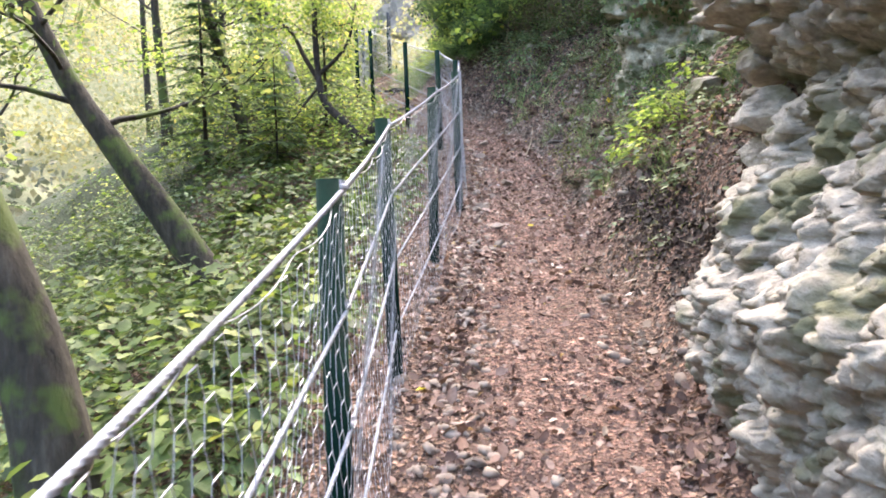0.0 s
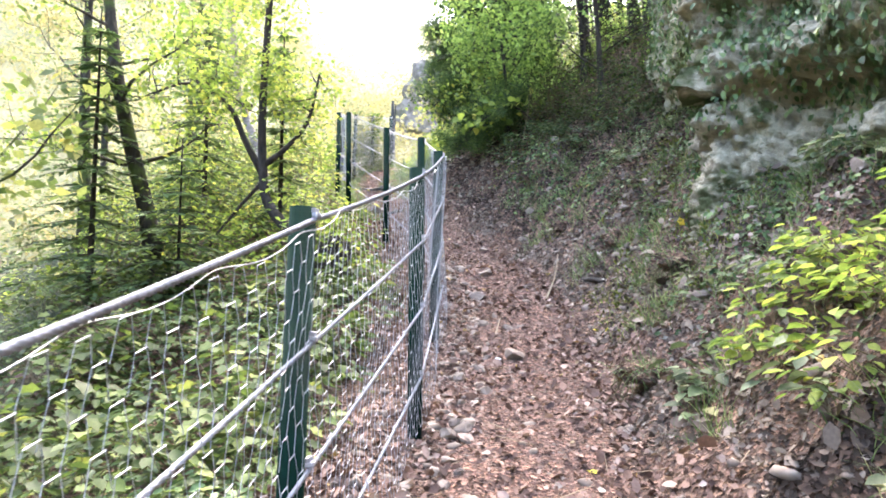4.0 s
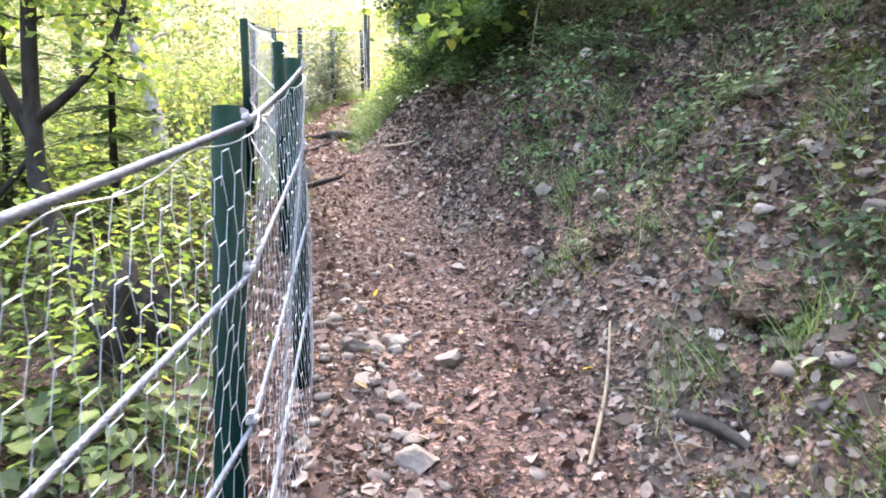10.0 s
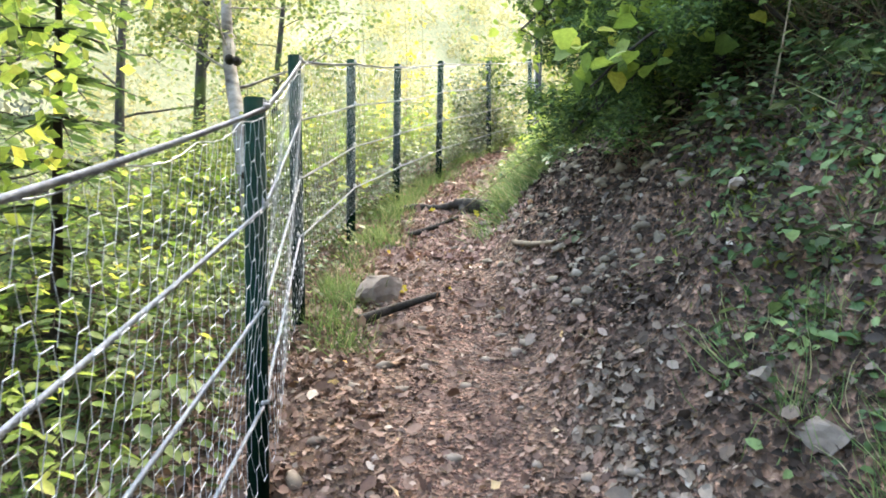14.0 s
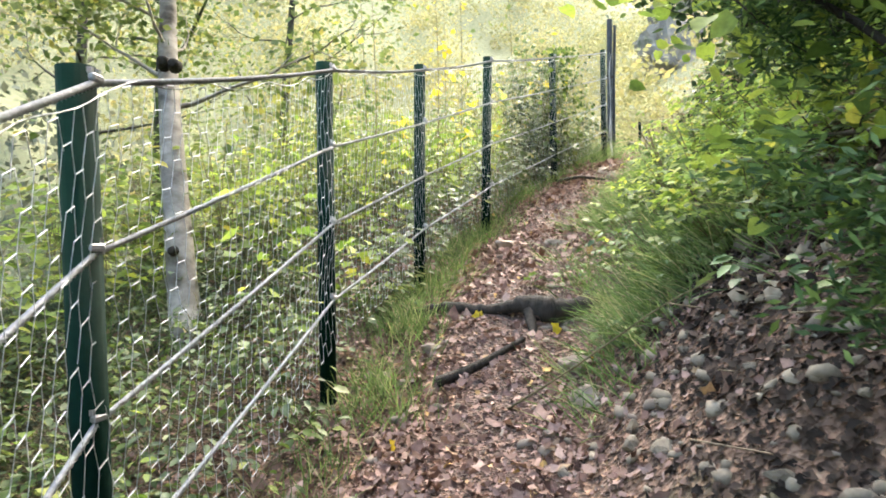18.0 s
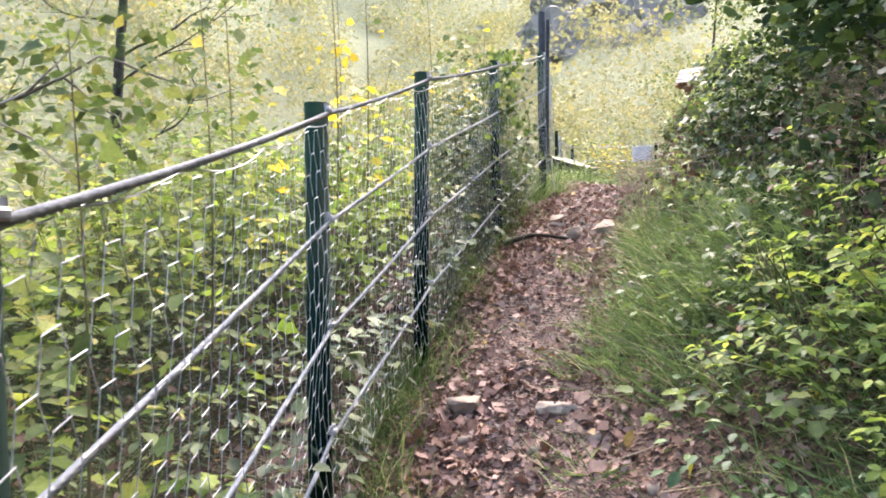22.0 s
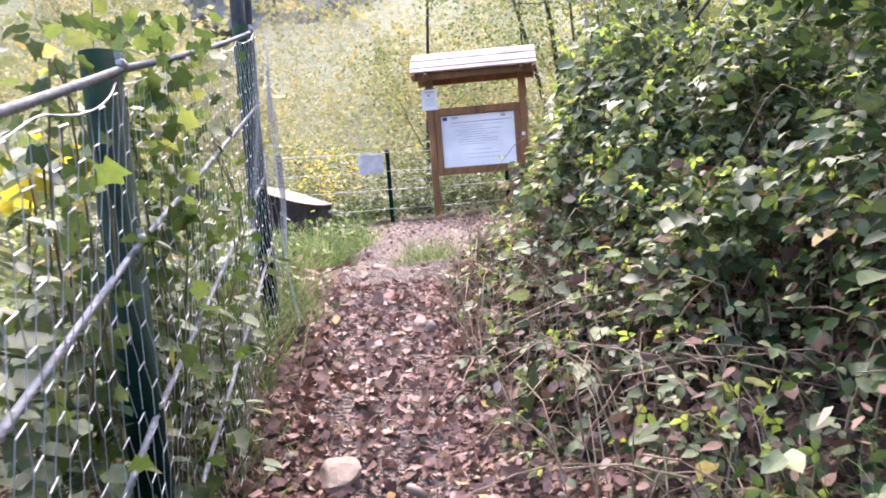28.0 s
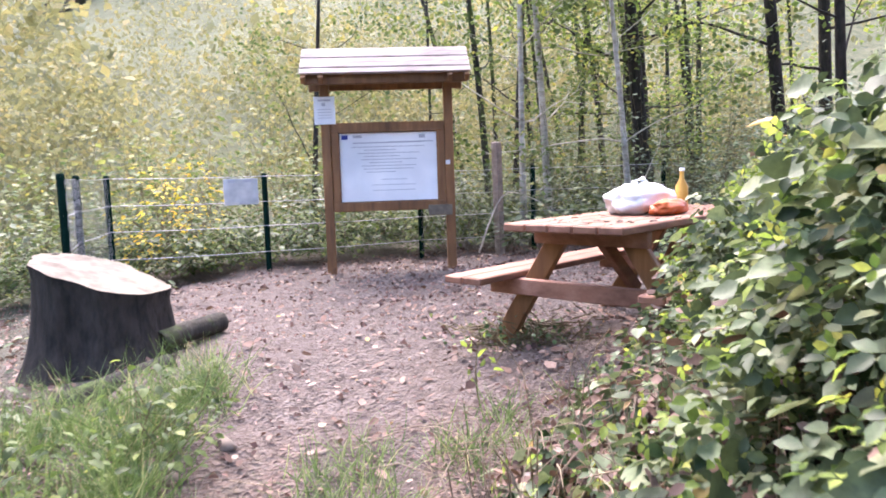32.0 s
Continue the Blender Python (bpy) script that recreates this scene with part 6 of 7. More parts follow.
plants("bank_plants", "ivy and herbs under the rock ledge", p, 16, 0.18, 0.2, 0.08, BRAMBLE, OVATE)
# dark bushes under the trees at the top of the bank
p = sampled(130, 1.2, 5.5, 12.2, 16.8, lambda x, y: np.where(off(x, y) > np.interp(y, [12.2, 13.3, 14.5, 16.8], [2.5, 1.9, 1.75, 2.2]), np.exp(-np.clip(off(x, y) - 3, 0, 9)), 0))
plants("shrubs", "dark leafy bushes under the trees at the top of the bank", p, 50, 0.42, 0.8, 0.05, UNDERLEAF, POINTED, every=6)
p = sampled(24000, 1.2, 4.2, 4.6, 14.5, lambda x, y: ease(0.75, 2.0, off(x, y)) * np.clip(fbm(x, y, 1.2, 3) * 3.5 + 0.25, 0.0, 1))
solid("ground_ivy", flat_leaves("ground_ivy", OVATE, p + rng.normal(size=p.shape) * 0.02, rng.uniform(0.025, 0.06, 24000), 0.9), IVY, "ground ivy and small herbs creeping over the bank", "ivy", kind="stuff")
p = sampled(95, -0.2, 3.2, 12.8, 16.0, lambda x, y: ease(0.9, 1.6, off(x, y)) * np.clip(fbm(x, y, 1.1, 2) * 3 + 0.4, 0.05, 1))
plants("bank_plants", "dark ferns and seedlings on the shaded bank", p, 18, 0.2, 0.22, 0.065, IVY, OVATE, every=6)
# ivy over the rock ledge
iu, iv = rng.integers(0, far_p.shape[0], 13000), (far_p.shape[1] * rng.beta(1.2, 1.1, 13000)).astype(int).clip(0, far_p.shape[1] - 1)
sel = fbm(far_p[iu, iv, 0] + far_p[iu, iv, 1], far_p[iu, iv, 2], 1.3, 2) > -0.08
q = far_p[iu, iv][sel] + np.column_stack([far_n[iu, iv][sel] * 0.05, rng.normal(size=sel.sum()) * 0.04])
nrm = np.column_stack([far_n[iu, iv][sel], np.full(len(q), 0.5)]) + rng.normal(size=(len(q), 3)) * 0.35
tips = np.column_stack([rng.normal(size=(len(q), 2)) * 0.5, np.full(len(q), -0.8)])
ivy = thing("ivy", "ivy and grass hanging over the mossy rock ledge", "ivy", tuple(q[0]), kind="stuff")
tagged(part("leaves", scatter("leaves", OVATE, q, turned(tips, nrm), rng.uniform(0.03, 0.075, len(q))), IVY, ivy), kind="stuff")
b = far_p[rng.integers(0, far_p.shape[0], 2600), (far_p.shape[1] * rng.choice([0.45, 0.66, 0.7, 0.92], 2600)).astype(int).clip(0, far_p.shape[1] - 1)] + rng.normal(size=(2600, 3)) * 0.06
tips = np.column_stack([rng.normal(size=2600) * 0.12 - 0.15, rng.normal(size=2600) * 0.15, np.full(2600, -1.0)])
tagged(part("hanging_grass", scatter("hanging_grass", BLADE, b, turned(tips, np.tile((-1.0, 0, 0.5), (2600, 1)) + rng.normal(size=(2600, 3)) * 0.2), np.column_stack([rng.uniform(0.15, 0.5, 2600), np.full(2600, 0.005), np.full(2600, 0.2)])), GRASS, ivy), kind="stuff")


b = roof_p[rng.integers(0, roof_p.shape[0], 700), (roof_p.shape[1] * rng.choice([0.35, 0.6, 0.8, 0.9], 700)).astype(int)] + rng.normal(size=(700, 3)) * 0.05
tips = np.column_stack([rng.normal(size=700) * 0.15 - 0.15, rng.normal(size=700) * 0.2, np.full(700, -1.0)])
solid("hanging_grass", scatter("hanging_grass", BLADE, b, turned(tips, np.tile((-1.0, 0, 0.5), (700, 1)) + rng.normal(size=(700, 3)) * 0.2), np.column_stack([rng.uniform(0.1, 0.35, 700), np.full(700, 0.005), np.full(700, 0.2)])), GRASS, "thin grass hanging from the rock overhang", "grass", kind="stuff")
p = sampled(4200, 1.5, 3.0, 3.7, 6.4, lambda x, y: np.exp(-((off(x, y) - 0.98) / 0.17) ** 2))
solid("bare_soil", flat_leaves("bare_soil", SCRAP, p, rng.uniform(0.025, 0.055, 4200), 0.5), HUMUS_AND_SHADE, "dark crumbling soil of the broken bank edge", "soil", kind="stuff")


def grass(name, label, p, length, width=0.006, mat=GRASS, lean=(0, 0, 0.9)):
    n = len(p)
    tips = rng.normal(size=(n, 3)) * (0.55, 0.55, 0.1) + lean
    side = np.column_stack([rng.normal(size=(n, 2)), np.full(n, 0.3)])
    ln = length * rng.uniform(0.5, 1.3, n)
    return solid(name, scatter(name, BLADE, raised(p, -0.02), turned(tips, side), np.column_stack([ln, np.full(n, width), ln])), mat, label, "grass", kind="stuff")


def tufts(n_tufts, per, spread, x0, x1, y0, y1, keep):
    c = sampled(n_tufts, x0, x1, y0, y1, keep)
    return np.repeat(c, per, 0) + rng.normal(size=(n_tufts * per, 2)) * spread


grass("grass", "long arching grass on the bank", tufts(230, 40, 0.08, -1.2, 2.0, 15.6, 20.2, lambda x, y: np.exp(-((off(x, y) - 0.86) / 0.36) ** 2) * np.clip(0.6 + 1.5 * fbm(x, y, 1.5, 2), 0.1, 1)), 0.27, 0.0065, GRASS, (-0.3, -0.15, 0.5))
grass("grass", "grass tufts along the foot of the fence", tufts(150, 40, 0.07, -2.4, 0.2, 13.6, 23.0, lambda x, y: np.exp(-((off(x, y) + 0.56) / 0.12) ** 2)), 0.19)
grass("grass", "tall grass beside the stump and fence", tufts(60, 70, 0.08, -2.2, -0.9, 21.5, 25.2, lambda x, y: np.where(off(x, y) < -0.42 - 0.25 * np.clip(y - 23, 0, 3), 1.0, 0)), 0.3)
grass("grass", "grass tufts at the edge of the clearing", tufts(14, 50, 0.06, -0.9, 0.6, 23.0, 24.4, lambda x, y: np.exp(-((24.1 + 0.4 * x - y) / 0.2) ** 2)), 0.2)
grass("grass", "dry grass tufts on the bank", tufts(150, 60, 0.06, 1.2, 4, 4.6, 13.5, lambda x, y: np.where(off(x, y) > 0.72, 1.0, 0)), 0.2, 0.005)
grass("grass", "grass below the fence", tufts(330, 26, 0.1, -5, 0.2, 0, 23, lambda x, y: np.where((off(x, y) < -1.0), 1.0, 0)), 0.3)
c = sampled(130, 1.0, 4.2, 5.0, 14.5, lambda x, y: np.where(off(x, y) > 0.75, 1.0, 0) * np.clip(0.4 + 2 * fbm(x, y, 0.9, 2), 0.05, 1))
p = np.repeat(c, 130, 0) + rng.normal(size=(130 * 130, 2)) * 0.09
grass("moss", "yellow green moss cushions on the bank", p, 0.045, 0.012, MOSS)


# clods of turf that overhang small hollows in the bank
def clod(x, y, size, seed, label):
    g = gz(x, y)
    ob = thing("turf_clod", label, "soil", (x, y, g))
    part("soil", lump("soil", size, pose(x - 0.06, y - 0.04, g + 0.02, 0, 8, 20), seed, 0.45), SOIL, ob)
    n = 130
    at = np.column_stack([x - 0.06 + rng.normal(size=n) * size[0] * 0.5, y - 0.04 + rng.normal(size=n) * size[1] * 0.5, np.full(n, g + 0.02 + size[2] * 1.15)])
    tips = np.column_stack([rng.normal(size=n) * 0.5 - 0.5, rng.normal(size=n) * 0.5 - 0.2, rng.normal(size=n) * 0.6 - 0.1])
    tagged(part("grass", scatter("grass", BLADE, at, turned(tips, np.tile((-0.4, -0.2, 1.0), (n, 1)) + rng.normal(size=(n, 3)) * 0.2), np.column_stack([rng.uniform(0.08, 0.2, n), np.full(n, 0.005), np.full(n, 0.15)])), GRASS, ob), kind="stuff")
    roots = []
    for k in range(7):
        a = rng.uniform(2.4, 4.6)
        q = np.array((x - 0.06 + np.cos(a) * size[0] * 0.8, y + np.sin(a) * size[1] * 0.8, g + 0.05))
        roots.append((bend([q, q + (rng.normal() * 0.04 - 0.03, rng.normal() * 0.04, -0.07), q + (rng.normal() * 0.08 - 0.03, rng.normal() * 0.06, -0.16)], 6), np.linspace(0.006, 0.002, 6)))
    tagged(part("roots", tubes("roots", roots, 4), STEM, ob), kind="stuff")


clod(2.33, 10.5, (0.17, 0.15, 0.12), 61, "brown clod of soil and roots over a dark hollow")
clod(2.48, 9.08, (0.17, 0.14, 0.09), 62, "grassy turf clod over a small hollow in the bank")
clod(1.98, 7.9, (0.14, 0.12, 0.07), 63, "grassy turf clod at the edge of the bank")
clod(1.9, 11.4, (0.16, 0.13, 0.08), 64, "grassy turf clod over a small hollow in the bank")
c = sampled(34, 2.45, 3.1, 8.5, 11.2, lambda x, y: np.clip(0.2 + 2.5 * fbm(x, y, 1.6, 2), 0.0, 1))
grass("moss", "bright yellow green moss under the rock ledge", np.repeat(c, 150, 0) + rng.normal(size=(34 * 150, 2)) * 0.07, 0.05, 0.012, MOSS)


# bramble thicket on the right of the path's upper part
def thicket_height(x, y):
    e = off(x, y) - np.interp(y, [17, 20, 21.5, 23, 24], [0.7, 0.5, 0.36, 0.36, 0.0])
    h = 0.95 * ease(-0.1, np.interp(y, [20.5, 22.0], [1.05, 1.15]), e) + (0.5 * fbm(x, y, 1.1, 3) + 0.3 * fbm(x, y, 3.3, 2)) * ease(0, 0.5, e)
    h = h * ease(16.4, 18.0, y) * np.interp(y, [17.5, 19.5, 21.2], [0.25, 0.4, 0.88])
    rim = 24.2 + 0.4 * x - y  # the thicket ends before the table
    low = np.interp(y, [22.6, 23.4], [1.0, 0.0])
    side = 0.12 + 0.88 * np.maximum(ease(-0.1, 0.9, x), low)
    back = 1 - 0.8 * ease(1.3, 1.9, off(x, y)) * (1 - ease(20.5, 21.5, y))  # yews stand behind it
    tuft = 0.62 - cells(x + 0.15 * fbm(x, y, 2.0, 2), y, 2.7)  # leafy heads with hollows between
    return (h + 0.42 * tuft * ease(0.1, 0.5, h)) * ease(0.0, 0.7, rim) * side * back


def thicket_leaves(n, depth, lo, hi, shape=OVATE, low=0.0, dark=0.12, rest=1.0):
    """dark, rest: the share of leaves under the yews, where darker leaves paint the shade, and elsewhere."""
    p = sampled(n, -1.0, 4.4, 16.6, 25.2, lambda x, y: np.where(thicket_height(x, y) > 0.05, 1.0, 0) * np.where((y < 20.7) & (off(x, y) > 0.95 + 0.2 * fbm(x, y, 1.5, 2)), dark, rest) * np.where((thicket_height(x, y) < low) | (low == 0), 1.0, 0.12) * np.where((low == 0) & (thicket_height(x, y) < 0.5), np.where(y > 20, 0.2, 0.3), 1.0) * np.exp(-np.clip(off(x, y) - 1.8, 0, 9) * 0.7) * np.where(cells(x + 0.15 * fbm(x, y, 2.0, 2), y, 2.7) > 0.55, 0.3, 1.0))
    g, h = ground(p[:, 0], p[:, 1]), thicket_height(p[:, 0], p[:, 1])
    e = 0.06
    sx = (thicket_height(p[:, 0] + e, p[:, 1]) - thicket_height(p[:, 0] - e, p[:, 1])) / (2 * e)
    sy = (thicket_height(p[:, 0], p[:, 1] + e) - thicket_height(p[:, 0], p[:, 1] - e)) / (2 * e)
    down = rng.exponential(depth, n)
    z = g + np.clip(h * rng.uniform(0.96, 1.06, n) - down, 0.02, None)
    nrm = np.column_stack([-sx * 0.7, -sy * 0.7, np.ones(n)]) + rng.normal(size=(n, 3)) * 0.75
    tips = rng.normal(size=(n, 3)) * (1, 1, 0.5) + np.column_stack([-sx, -sy, np.full(n, -0.5)])
    pos = np.column_stack([p, z]) + rng.normal(size=(n, 3)) * 0.04
    return scatter("leaves", shape, pos, turned(tips, nrm), np.column_stack([s := rng.uniform(lo, hi, n), s * 0.95, s]))


thick = thing("bramble_thicket", "dense bramble and ivy thicket with broad green leaves beside the path", "bush", on(0.2, 20.5), kind="stuff")
tagged(part("leaves", thicket_leaves(13500, 0.18, 0.028, 0.054, TRIFOLIATE), BRAMBLE, thick), kind="stuff")
tagged(part("broad_leaves", thicket_leaves(8500, 0.12, 0.035, 0.085, BROAD), BRAMBLE, thick), kind="stuff")
tagged(part("young_leaves", thicket_leaves(5000, 0.035, 0.022, 0.045, TRIFOLIATE), FRESH, thick, "bright young leaves"), kind="stuff")
tagged(part("withered_leaves", thicket_leaves(11000, 0.4, 0.025, 0.06, CURLED, 0.7), DEAD, thick, "withered brown leaves"), kind="stuff")
# ivy in a darker leaf colour that stands in for the thicket's shade
tagged(part("shade_leaves", thicket_leaves(17000, 0.3, 0.03, 0.062, POINTED, 0.0, 1.0, 0.35), DARKLEAF, thick, "ivy leaves coloured darker to stand in for inner shade"), kind="stuff")
# dark scraps cover the thicket floor in place of its deep shade
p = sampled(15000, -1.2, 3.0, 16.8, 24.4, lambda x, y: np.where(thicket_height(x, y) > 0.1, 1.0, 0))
solid("leaf_mould", flat_leaves("leaf_mould", SCRAP, p, rng.uniform(0.03, 0.06, 15000), 0.6), HUMUS_AND_SHADE, "dark scraps painting the shade under the brambles", "litter", kind="stuff")
canes = []
for x, y in sampled(80, -0.8, 3.2, 17.0, 24.0, lambda x, y: np.where(thicket_height(x, y) > 0.15, 1.0, 0)):
    h = float(thicket_height(np.array([x]), np.array([y]))[0])
    a, g = rng.random() * 6.283, gz(x, y)
    ln = rng.uniform(0.3, 0.7)
    dx, dy = np.cos(a) * ln, np.sin(a) * ln
    canes.append((bend([(x, y, g), (x + dx * 0.2, y + dy * 0.2, g + h * 0.8), (x + dx * 0.6, y + dy * 0.6, g + h * 1.12), (x + dx, y + dy, g + h * 0.8)], 10), np.linspace(0.0035, 0.0015, 10)))
for x, y in sampled(800, -1.3, 1.2, 19.5, 23.8, lambda x, y: np.where((thicket_height(x, y) > 0.03) & (thicket_height(x, y) < 0.75), 1.0, 0)):
    g, h = gz(x, y), rng.uniform(0.15, 0.6)
    dx, dy = rng.normal() * 0.18 - 0.06, rng.normal() * 0.2
    canes.append((bend([(x, y, g - 0.02), (x + dx * 0.3, y + dy * 0.3, g + h * 0.6), (x + dx, y + dy, g + h * rng.uniform(0.3, 1.0))], 5), np.linspace(0.004, 0.0015, 5)))
tagged(part("canes", tubes("canes", canes, 4), DRYSTEM, thick, "thin brown bramble canes"), kind="stuff")
p = sampled(100, 0.4, 3.5, 15.2, 17.6, lambda x, y: np.where(off(x, y) > 1.7, 1.0, 0))
plants("shrubs", "green and yellow hazel shoots on the bank", p, 22, 0.26, 0.5, 0.05, GREENLEAF, LOBED)
p = sampled(60, -0.3, 1.6, 15.9, 17.6, lambda x, y: np.exp(-((off(x, y) - 1.4) / 0.4) ** 2))
plants("shrubs", "broad-leaved green shoots over the grass bank", p, 18, 0.2, 0.35, 0.045, GREENLEAF, LOBED)
p = sampled(44, -0.6, 1.2, 15.9, 17.9, lambda x, y: np.exp(-((off(x, y) - 1.15) / 0.3) ** 2))
plants("shrubs", "bright yellow green hazel bush on the grassy bank", p, 34, 0.24, 0.5, 0.042, FRESH, TRIFOLIATE)
p = sampled(64, -1.2, 1.8, 15.9, 19.6, lambda x, y: np.exp(-((off(x, y) - 0.92) / 0.3) ** 2))
plants("bank_plants", "lobed green maple shoots and herbs on the grassy bank", p, 14, 0.15, 0.2, 0.05, UNDERLEAF, LOBED, every=5)
p = sampled(50, -1.0, 1.8, 16.0, 19.8, lambda x, y: np.exp(-((off(x, y) - 0.8) / 0.28) ** 2))
plants("bank_plants", "dark green ivy and seedlings at the foot of the bank", p, 16, 0.16, 0.14, 0.048, IVY, POINTED, every=6)
p = sampled(210, -3.6, -0.9, 13.2, 16.8, lambda x, y: np.where(off(x, y) < -0.72, 1.0, 0))
plants("undergrowth", "low green weeds on the slope round the birch", p, 24, 0.2, 0.26, 0.05, UNDERLEAF, POINTED, every=6)
p = sampled(60, -2.1, -1.4, 16.5, 22.3, lambda x, y: np.exp(-((x - np.interp(y, P[:, 1], P[:, 0]) + 0.1) / 0.06) ** 2))
plants("climbers", "green climbing shoots twined into the fence netting", p, 16, 0.12, 0.55, 0.055, BRAMBLE, BROAD, every=8)
p = sampled(48, -2.2, -1.92, 19.7, 21.2, lambda x, y: np.ones_like(x))
plants("climbers", "leafy hop vines climbing round the fence post", p, 30, 0.14, 1.3, 0.055, BRAMBLE, BROAD, every=30)

vine = thing("hop_vine", "leafy green hop vine climbing over fence post and netting", "vine", on(-1.95, 20.4), kind="stuff")
n = 900
run = rng.normal(20.75, 0.42, n)
high = rng.beta(1.6, 1.1, n)
q = np.column_stack([np.interp(run, P[:, 1], P[:, 0]) - 0.06 + rng.normal(size=n) * 0.07, run, 4.1 + high * (1.35 + 0.25 * (run - 20.3)) * np.clip(1.2 - 0.5 * np.abs(run - 20.7), 0.3, 1)])
tagged(part("leaves", leaf_mesh("leaves", LOBED, q, rng.uniform(0.03, 0.055, n), 0.5, 0.5), UNDERLEAF, vine), kind="stuff")
bines = []
for k in range(14):
    y = 20.1 + 0.1 * k
    x = float(np.interp(y, P[:, 1], P[:, 0])) - 0.04
    bines.append((bend([on(x, y, -0.03), (x + rng.normal() * 0.04, y + rng.normal() * 0.08, 4.6), (x + rng.normal() * 0.04, y + rng.normal() * 0.1, 5.0), (x, y + rng.normal() * 0.15, 5.3)], 12), np.linspace(0.004, 0.002, 12)))
tagged(part("bines", tubes("bines", bines, 5), STEM, vine), kind="stuff")

p = sampled(60, -2.3, -1.2, 20.8, 24.6, lambda x, y: np.where(off(x, y) < -0.5 - 0.12 * np.clip(y - 23, 0, 3), 1.0, 0))
plants("weeds", "dark green nettles and weeds at the foot of the fence", p, 22, 0.16, 0.32, 0.05, UNDERLEAF, POINTED)

# behind the clearing
p = sampled(260, -3.5, 5.5, 30.15, 31.3, lambda x, y: np.ones_like(x))
plants("shrubs", "dense green weeds at the foot of the boundary fence", p, 40, 0.32, 0.6, 0.07, UNDERLEAF, POINTED, every=10)
p = sampled(330, -7, 9, 30.3, 36.5, lambda x, y: np.ones_like(x))
plants("shrubs", "dense mixed shrubs behind the boundary fence", p, 50, 0.5, 1.7, 0.1, YELLOWGREEN, DIAMOND)
p = sampled(300, -5, 9, 30.1, 33.5, lambda x, y: np.ones_like(x))
plants("shrubs", "dark green nettles and shrubs along the boundary fence", p, 30, 0.32, 0.9, 0.1, BRAMBLE, DIAMOND)
p = sampled(9, -2.0, -0.9, 30.3, 31.2, lambda x, y: np.ones_like(x))
plants("shrubs", "small shrub with orange autumn leaves behind the fence", p, 34, 0.3, 1.3, 0.08, GOLD, OVATE)
p = sampled(130, 3.6, 8.5, 26.0, 31.0, lambda x, y: np.where(x > 3.4 + 0.3 * (29 - y), 1.0, 0.0))
plants("shrubs", "tall grey green bushes under the trees beside the clearing", p, 70, 0.45, 1.9, 0.072, BRAMBLE, DIAMOND, every=12)
p = sampled(420, 2.6, 9.5, 23.5, 31.5, lambda x, y: np.where(x > 2.9 + 0.25 * (27 - y), 1.0, 0.0))
plants("shrubs", "dark ivy and brambles under the trees", p, 24, 0.35, 0.7, 0.11, BRAMBLE, DIAMOND)
p = sampled(24, -2.3, 0.1, 24.0, 30, lambda x, y: np.where((off(x, y) < -1.7) & (np.hypot(x + 1.76, y - 26.35) > 0.55) & ((y > 26.3) | (x < -1.9)), 1.0, 0.0))
plants("weeds", "low green weeds round the stump", p, 14, 0.15, 0.3, 0.07, BRAMBLE, OVATE)
stick([on(2.1, 29.3, 0.1), on(2.4, 29.2, 0.75), on(2.9, 29.2, 0.65)], 0.012, PALEBARK, "thin pale fallen branch behind the board")


# wooded slopes across the ravine and up the valley: crowns of many small clumps
def woods(label, n_crowns, per, place, r_lo, r_hi, size, leaf=FARLEAF):
    c = place(n_crowns)
    z = ground(c[:, 0], c[:, 1])
    r = rng.uniform(r_lo, r_hi, n_crowns)
    k = np.repeat(np.arange(n_crowns), per)
    d = rng.normal(size=(len(k), 3))
    d /= np.linalg.norm(d, axis=1, keepdims=True)
    d[:, 2] = np.abs(d[:, 2]) * 1.5 - 0.3
    lumpy = rng.uniform(0.55, 1.05, len(k)) * (1 + 0.35 * fbm(k * 3.7 + d[:, 0] * 1.5, d[:, 1] * 1.5 + d[:, 2] * 1.9, 1.0, 2))
    pos = np.column_stack([c, z + r * 0.5])[k] + d * (r[k] * lumpy)[:, None]
    return solid("woods", scatter("woods", DIAMOND, pos, turned(rng.normal(size=(len(k), 3)), d + rng.normal(size=d.shape) * 0.5), size * rng.uniform(0.6, 1.4, len(k))), leaf, label, "woods", kind="stuff")


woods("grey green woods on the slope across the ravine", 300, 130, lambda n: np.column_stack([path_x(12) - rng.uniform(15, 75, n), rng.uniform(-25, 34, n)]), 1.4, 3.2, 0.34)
woods("yellow green woods on the far left valley slope, paled for haze", 300, 150, lambda n: np.column_stack([-rng.uniform(12, 80, n), rng.uniform(34, 105, n)]), 1.4, 3.2, 0.3, VALLEYLEAF)
woods("yellow green woods rising up the valley, paled for haze", 360, 170, lambda n: np.column_stack([rng.uniform(-45, 60, n), rng.uniform(38, 110, n)]), 1.4, 3.4, 0.3, VALLEYLEAF)
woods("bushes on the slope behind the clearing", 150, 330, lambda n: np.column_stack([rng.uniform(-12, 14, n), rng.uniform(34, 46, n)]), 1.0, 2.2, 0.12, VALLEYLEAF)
solid("paper_scrap", lump("paper_scrap", (0.022, 0.014, 0.012), pose(1.12, 8.85, gz(1.12, 8.85) + 0.004), 5, 0.4, 2), PAPER, "small crumpled white paper scrap on the path", "paper")
maple = thing("maple_shoot", "young maple shoot bearing large yellow leaves by the fence post", "sapling", on(-2.25, 20.94))
part("stem", tubes("stem", [(bend([on(-2.25, 20.94, -0.05), (-2.28, 20.94, 4.81), (-2.24, 20.94, 5.16)], 8), np.linspace(0.007, 0.003, 8))], 6), STEM, maple)
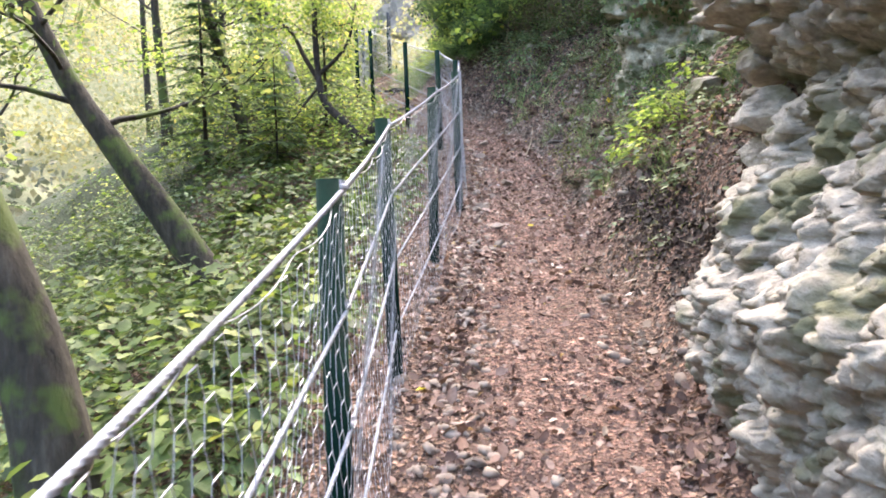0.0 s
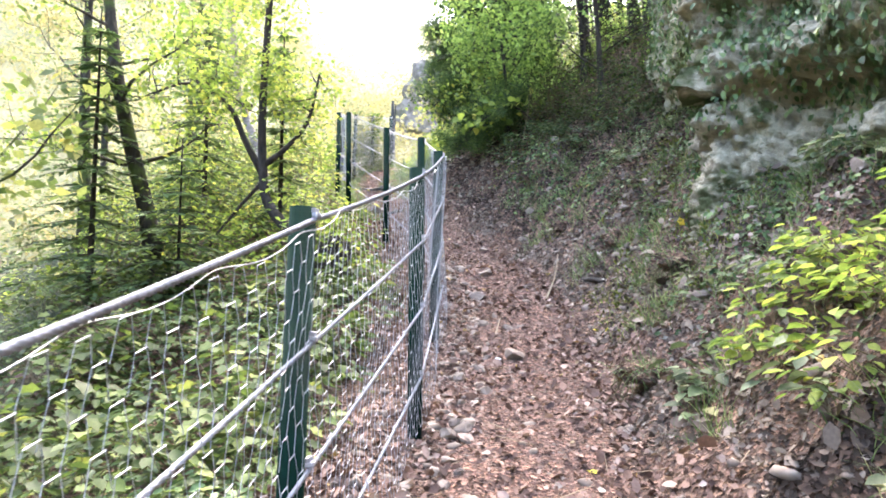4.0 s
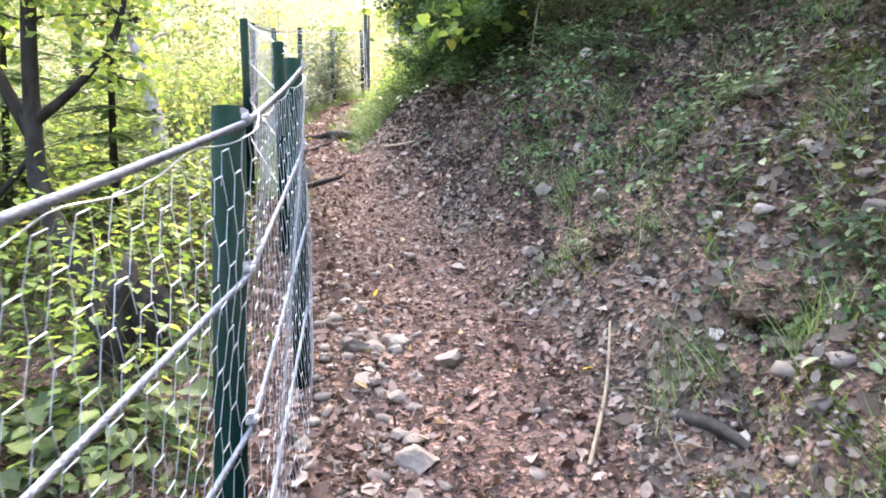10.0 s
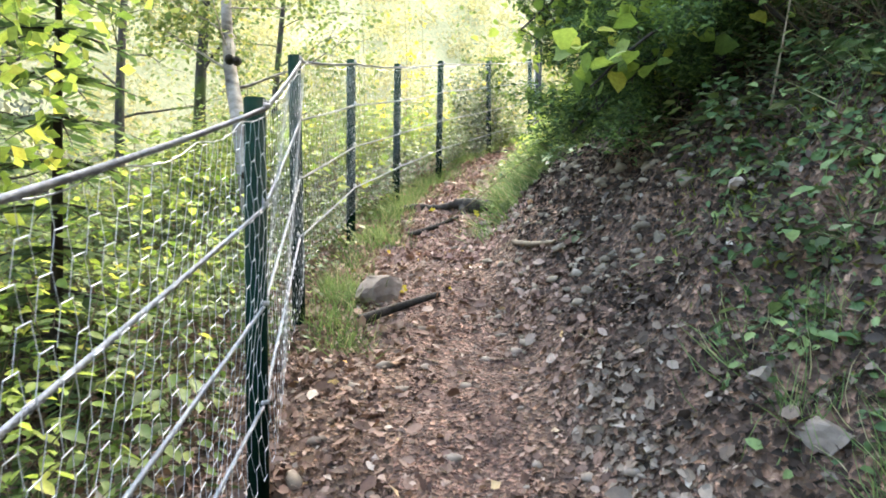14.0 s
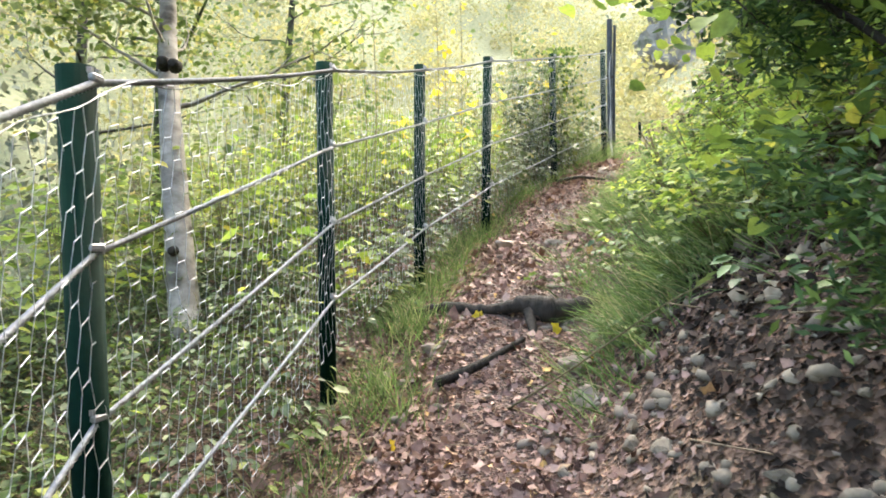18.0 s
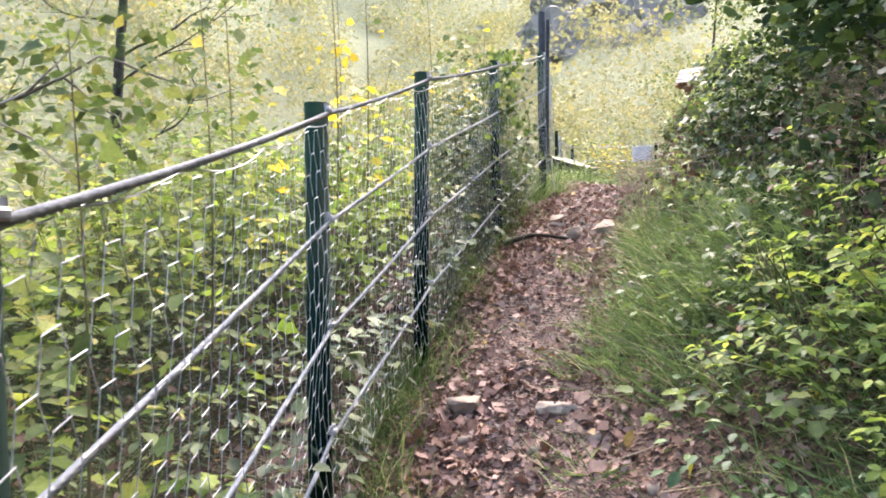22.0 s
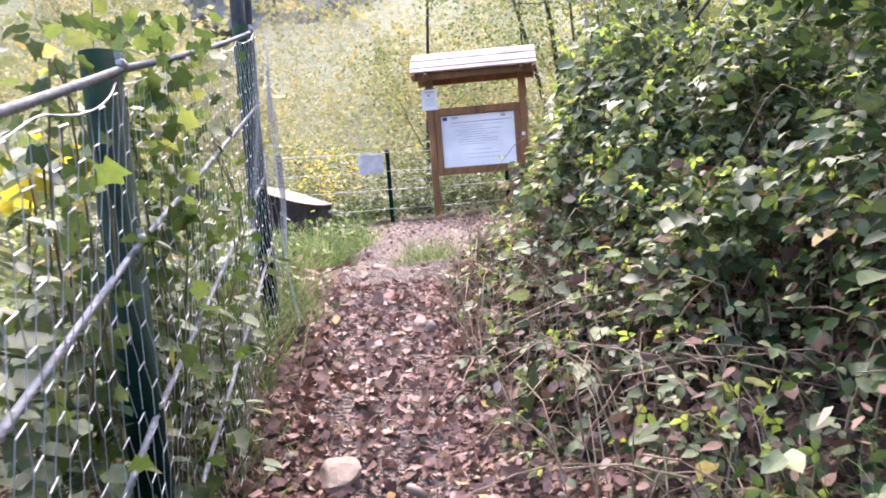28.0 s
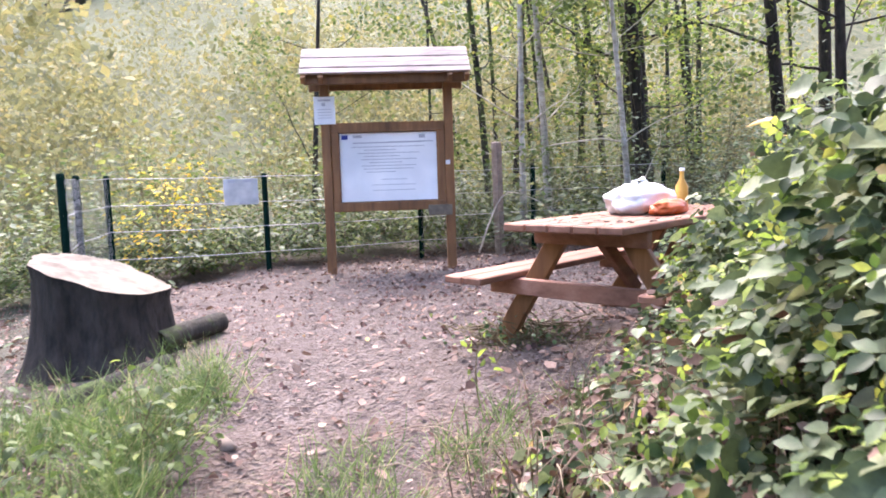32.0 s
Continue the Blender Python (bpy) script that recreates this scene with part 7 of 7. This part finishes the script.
for k in range(14):
    at = np.array([(-2.24, 20.94, 5.16)]) + rng.normal(size=(1, 3)) * 0.075
    part("leaf", leaf_mesh("leaf", LOBED, at, np.array([rng.uniform(0.07, 0.11)]), 0.5), GOLD, maple)

# odds and ends at the clearing
brush = thing("brush_pile", "small pile of dark dry twigs under the picnic table", "twigs", on(0.77, 25.40), kind="stuff")
n = 260
c = np.array([on(0.77, 25.40, 0.03)]) + rng.normal(size=(n, 3)) * (0.2, 0.14, 0.05)
c[:, 2] = np.maximum(c[:, 2], ground(c[:, 0], c[:, 1]) + 0.01)
ln = rng.uniform(0.06, 0.25, n)
tagged(part("twigs", scatter("twigs", WIRE, c, turned(rng.normal(size=(n, 3)) * (1, 1, 0.5), np.tile((0.2, 0.1, 1.0), (n, 1))), np.stack([ln, 0 * ln + 0.004, 0 * ln + 0.004], 1)), STEM, brush), kind="stuff")
c = np.array([on(0.77, 25.40, 0.05)]) + rng.normal(size=(n, 3)) * (0.22, 0.15, 0.05)
c[:, 2] = np.maximum(c[:, 2], ground(c[:, 0], c[:, 1]) + 0.01)
tagged(part("leaves", leaf_mesh("leaves", OVATE, c, rng.uniform(0.02, 0.05, n)), IVY, brush), kind="stuff")
shoot = thing("seedling", "small lone seedling with green leaves in the clearing", "sapling", on(0.04, 24.41))
sx, sy = 0.04, 24.41
part("stem", tubes("stem", [(bend([on(sx, sy, -0.03), on(sx - 0.02, sy, 0.15), on(sx + 0.01, sy + 0.02, 0.32)], 8), np.linspace(0.005, 0.002, 8))], 6), STEM, shoot)
for k in range(12):
    at = np.array([on(sx, sy, 0.14 + 0.016 * k)]) + rng.normal(size=(1, 3)) * (0.045, 0.045, 0.01)
    part("leaf", leaf_mesh("leaf", OVATE, at, np.array([rng.uniform(0.035, 0.06)]), 0.9), FRESH, shoot)
m = 130
at = np.array([tuple(TM @ Vector((rng.uniform(0.05, 1.9), rng.uniform(-0.36, 0.36), 0.782))) for k in range(m)])
solid("fallen_leaves", scatter("fallen_leaves", CURLED, at, turned(rng.normal(size=(m, 3)) * (1, 1, 0.05), np.tile((0, 0, 1.0), (m, 1)) + rng.normal(size=(m, 3)) * 0.15), rng.uniform(0.02, 0.055, m)), DEAD, "brown fallen leaves lying on the picnic table", "leaves", kind="stuff")
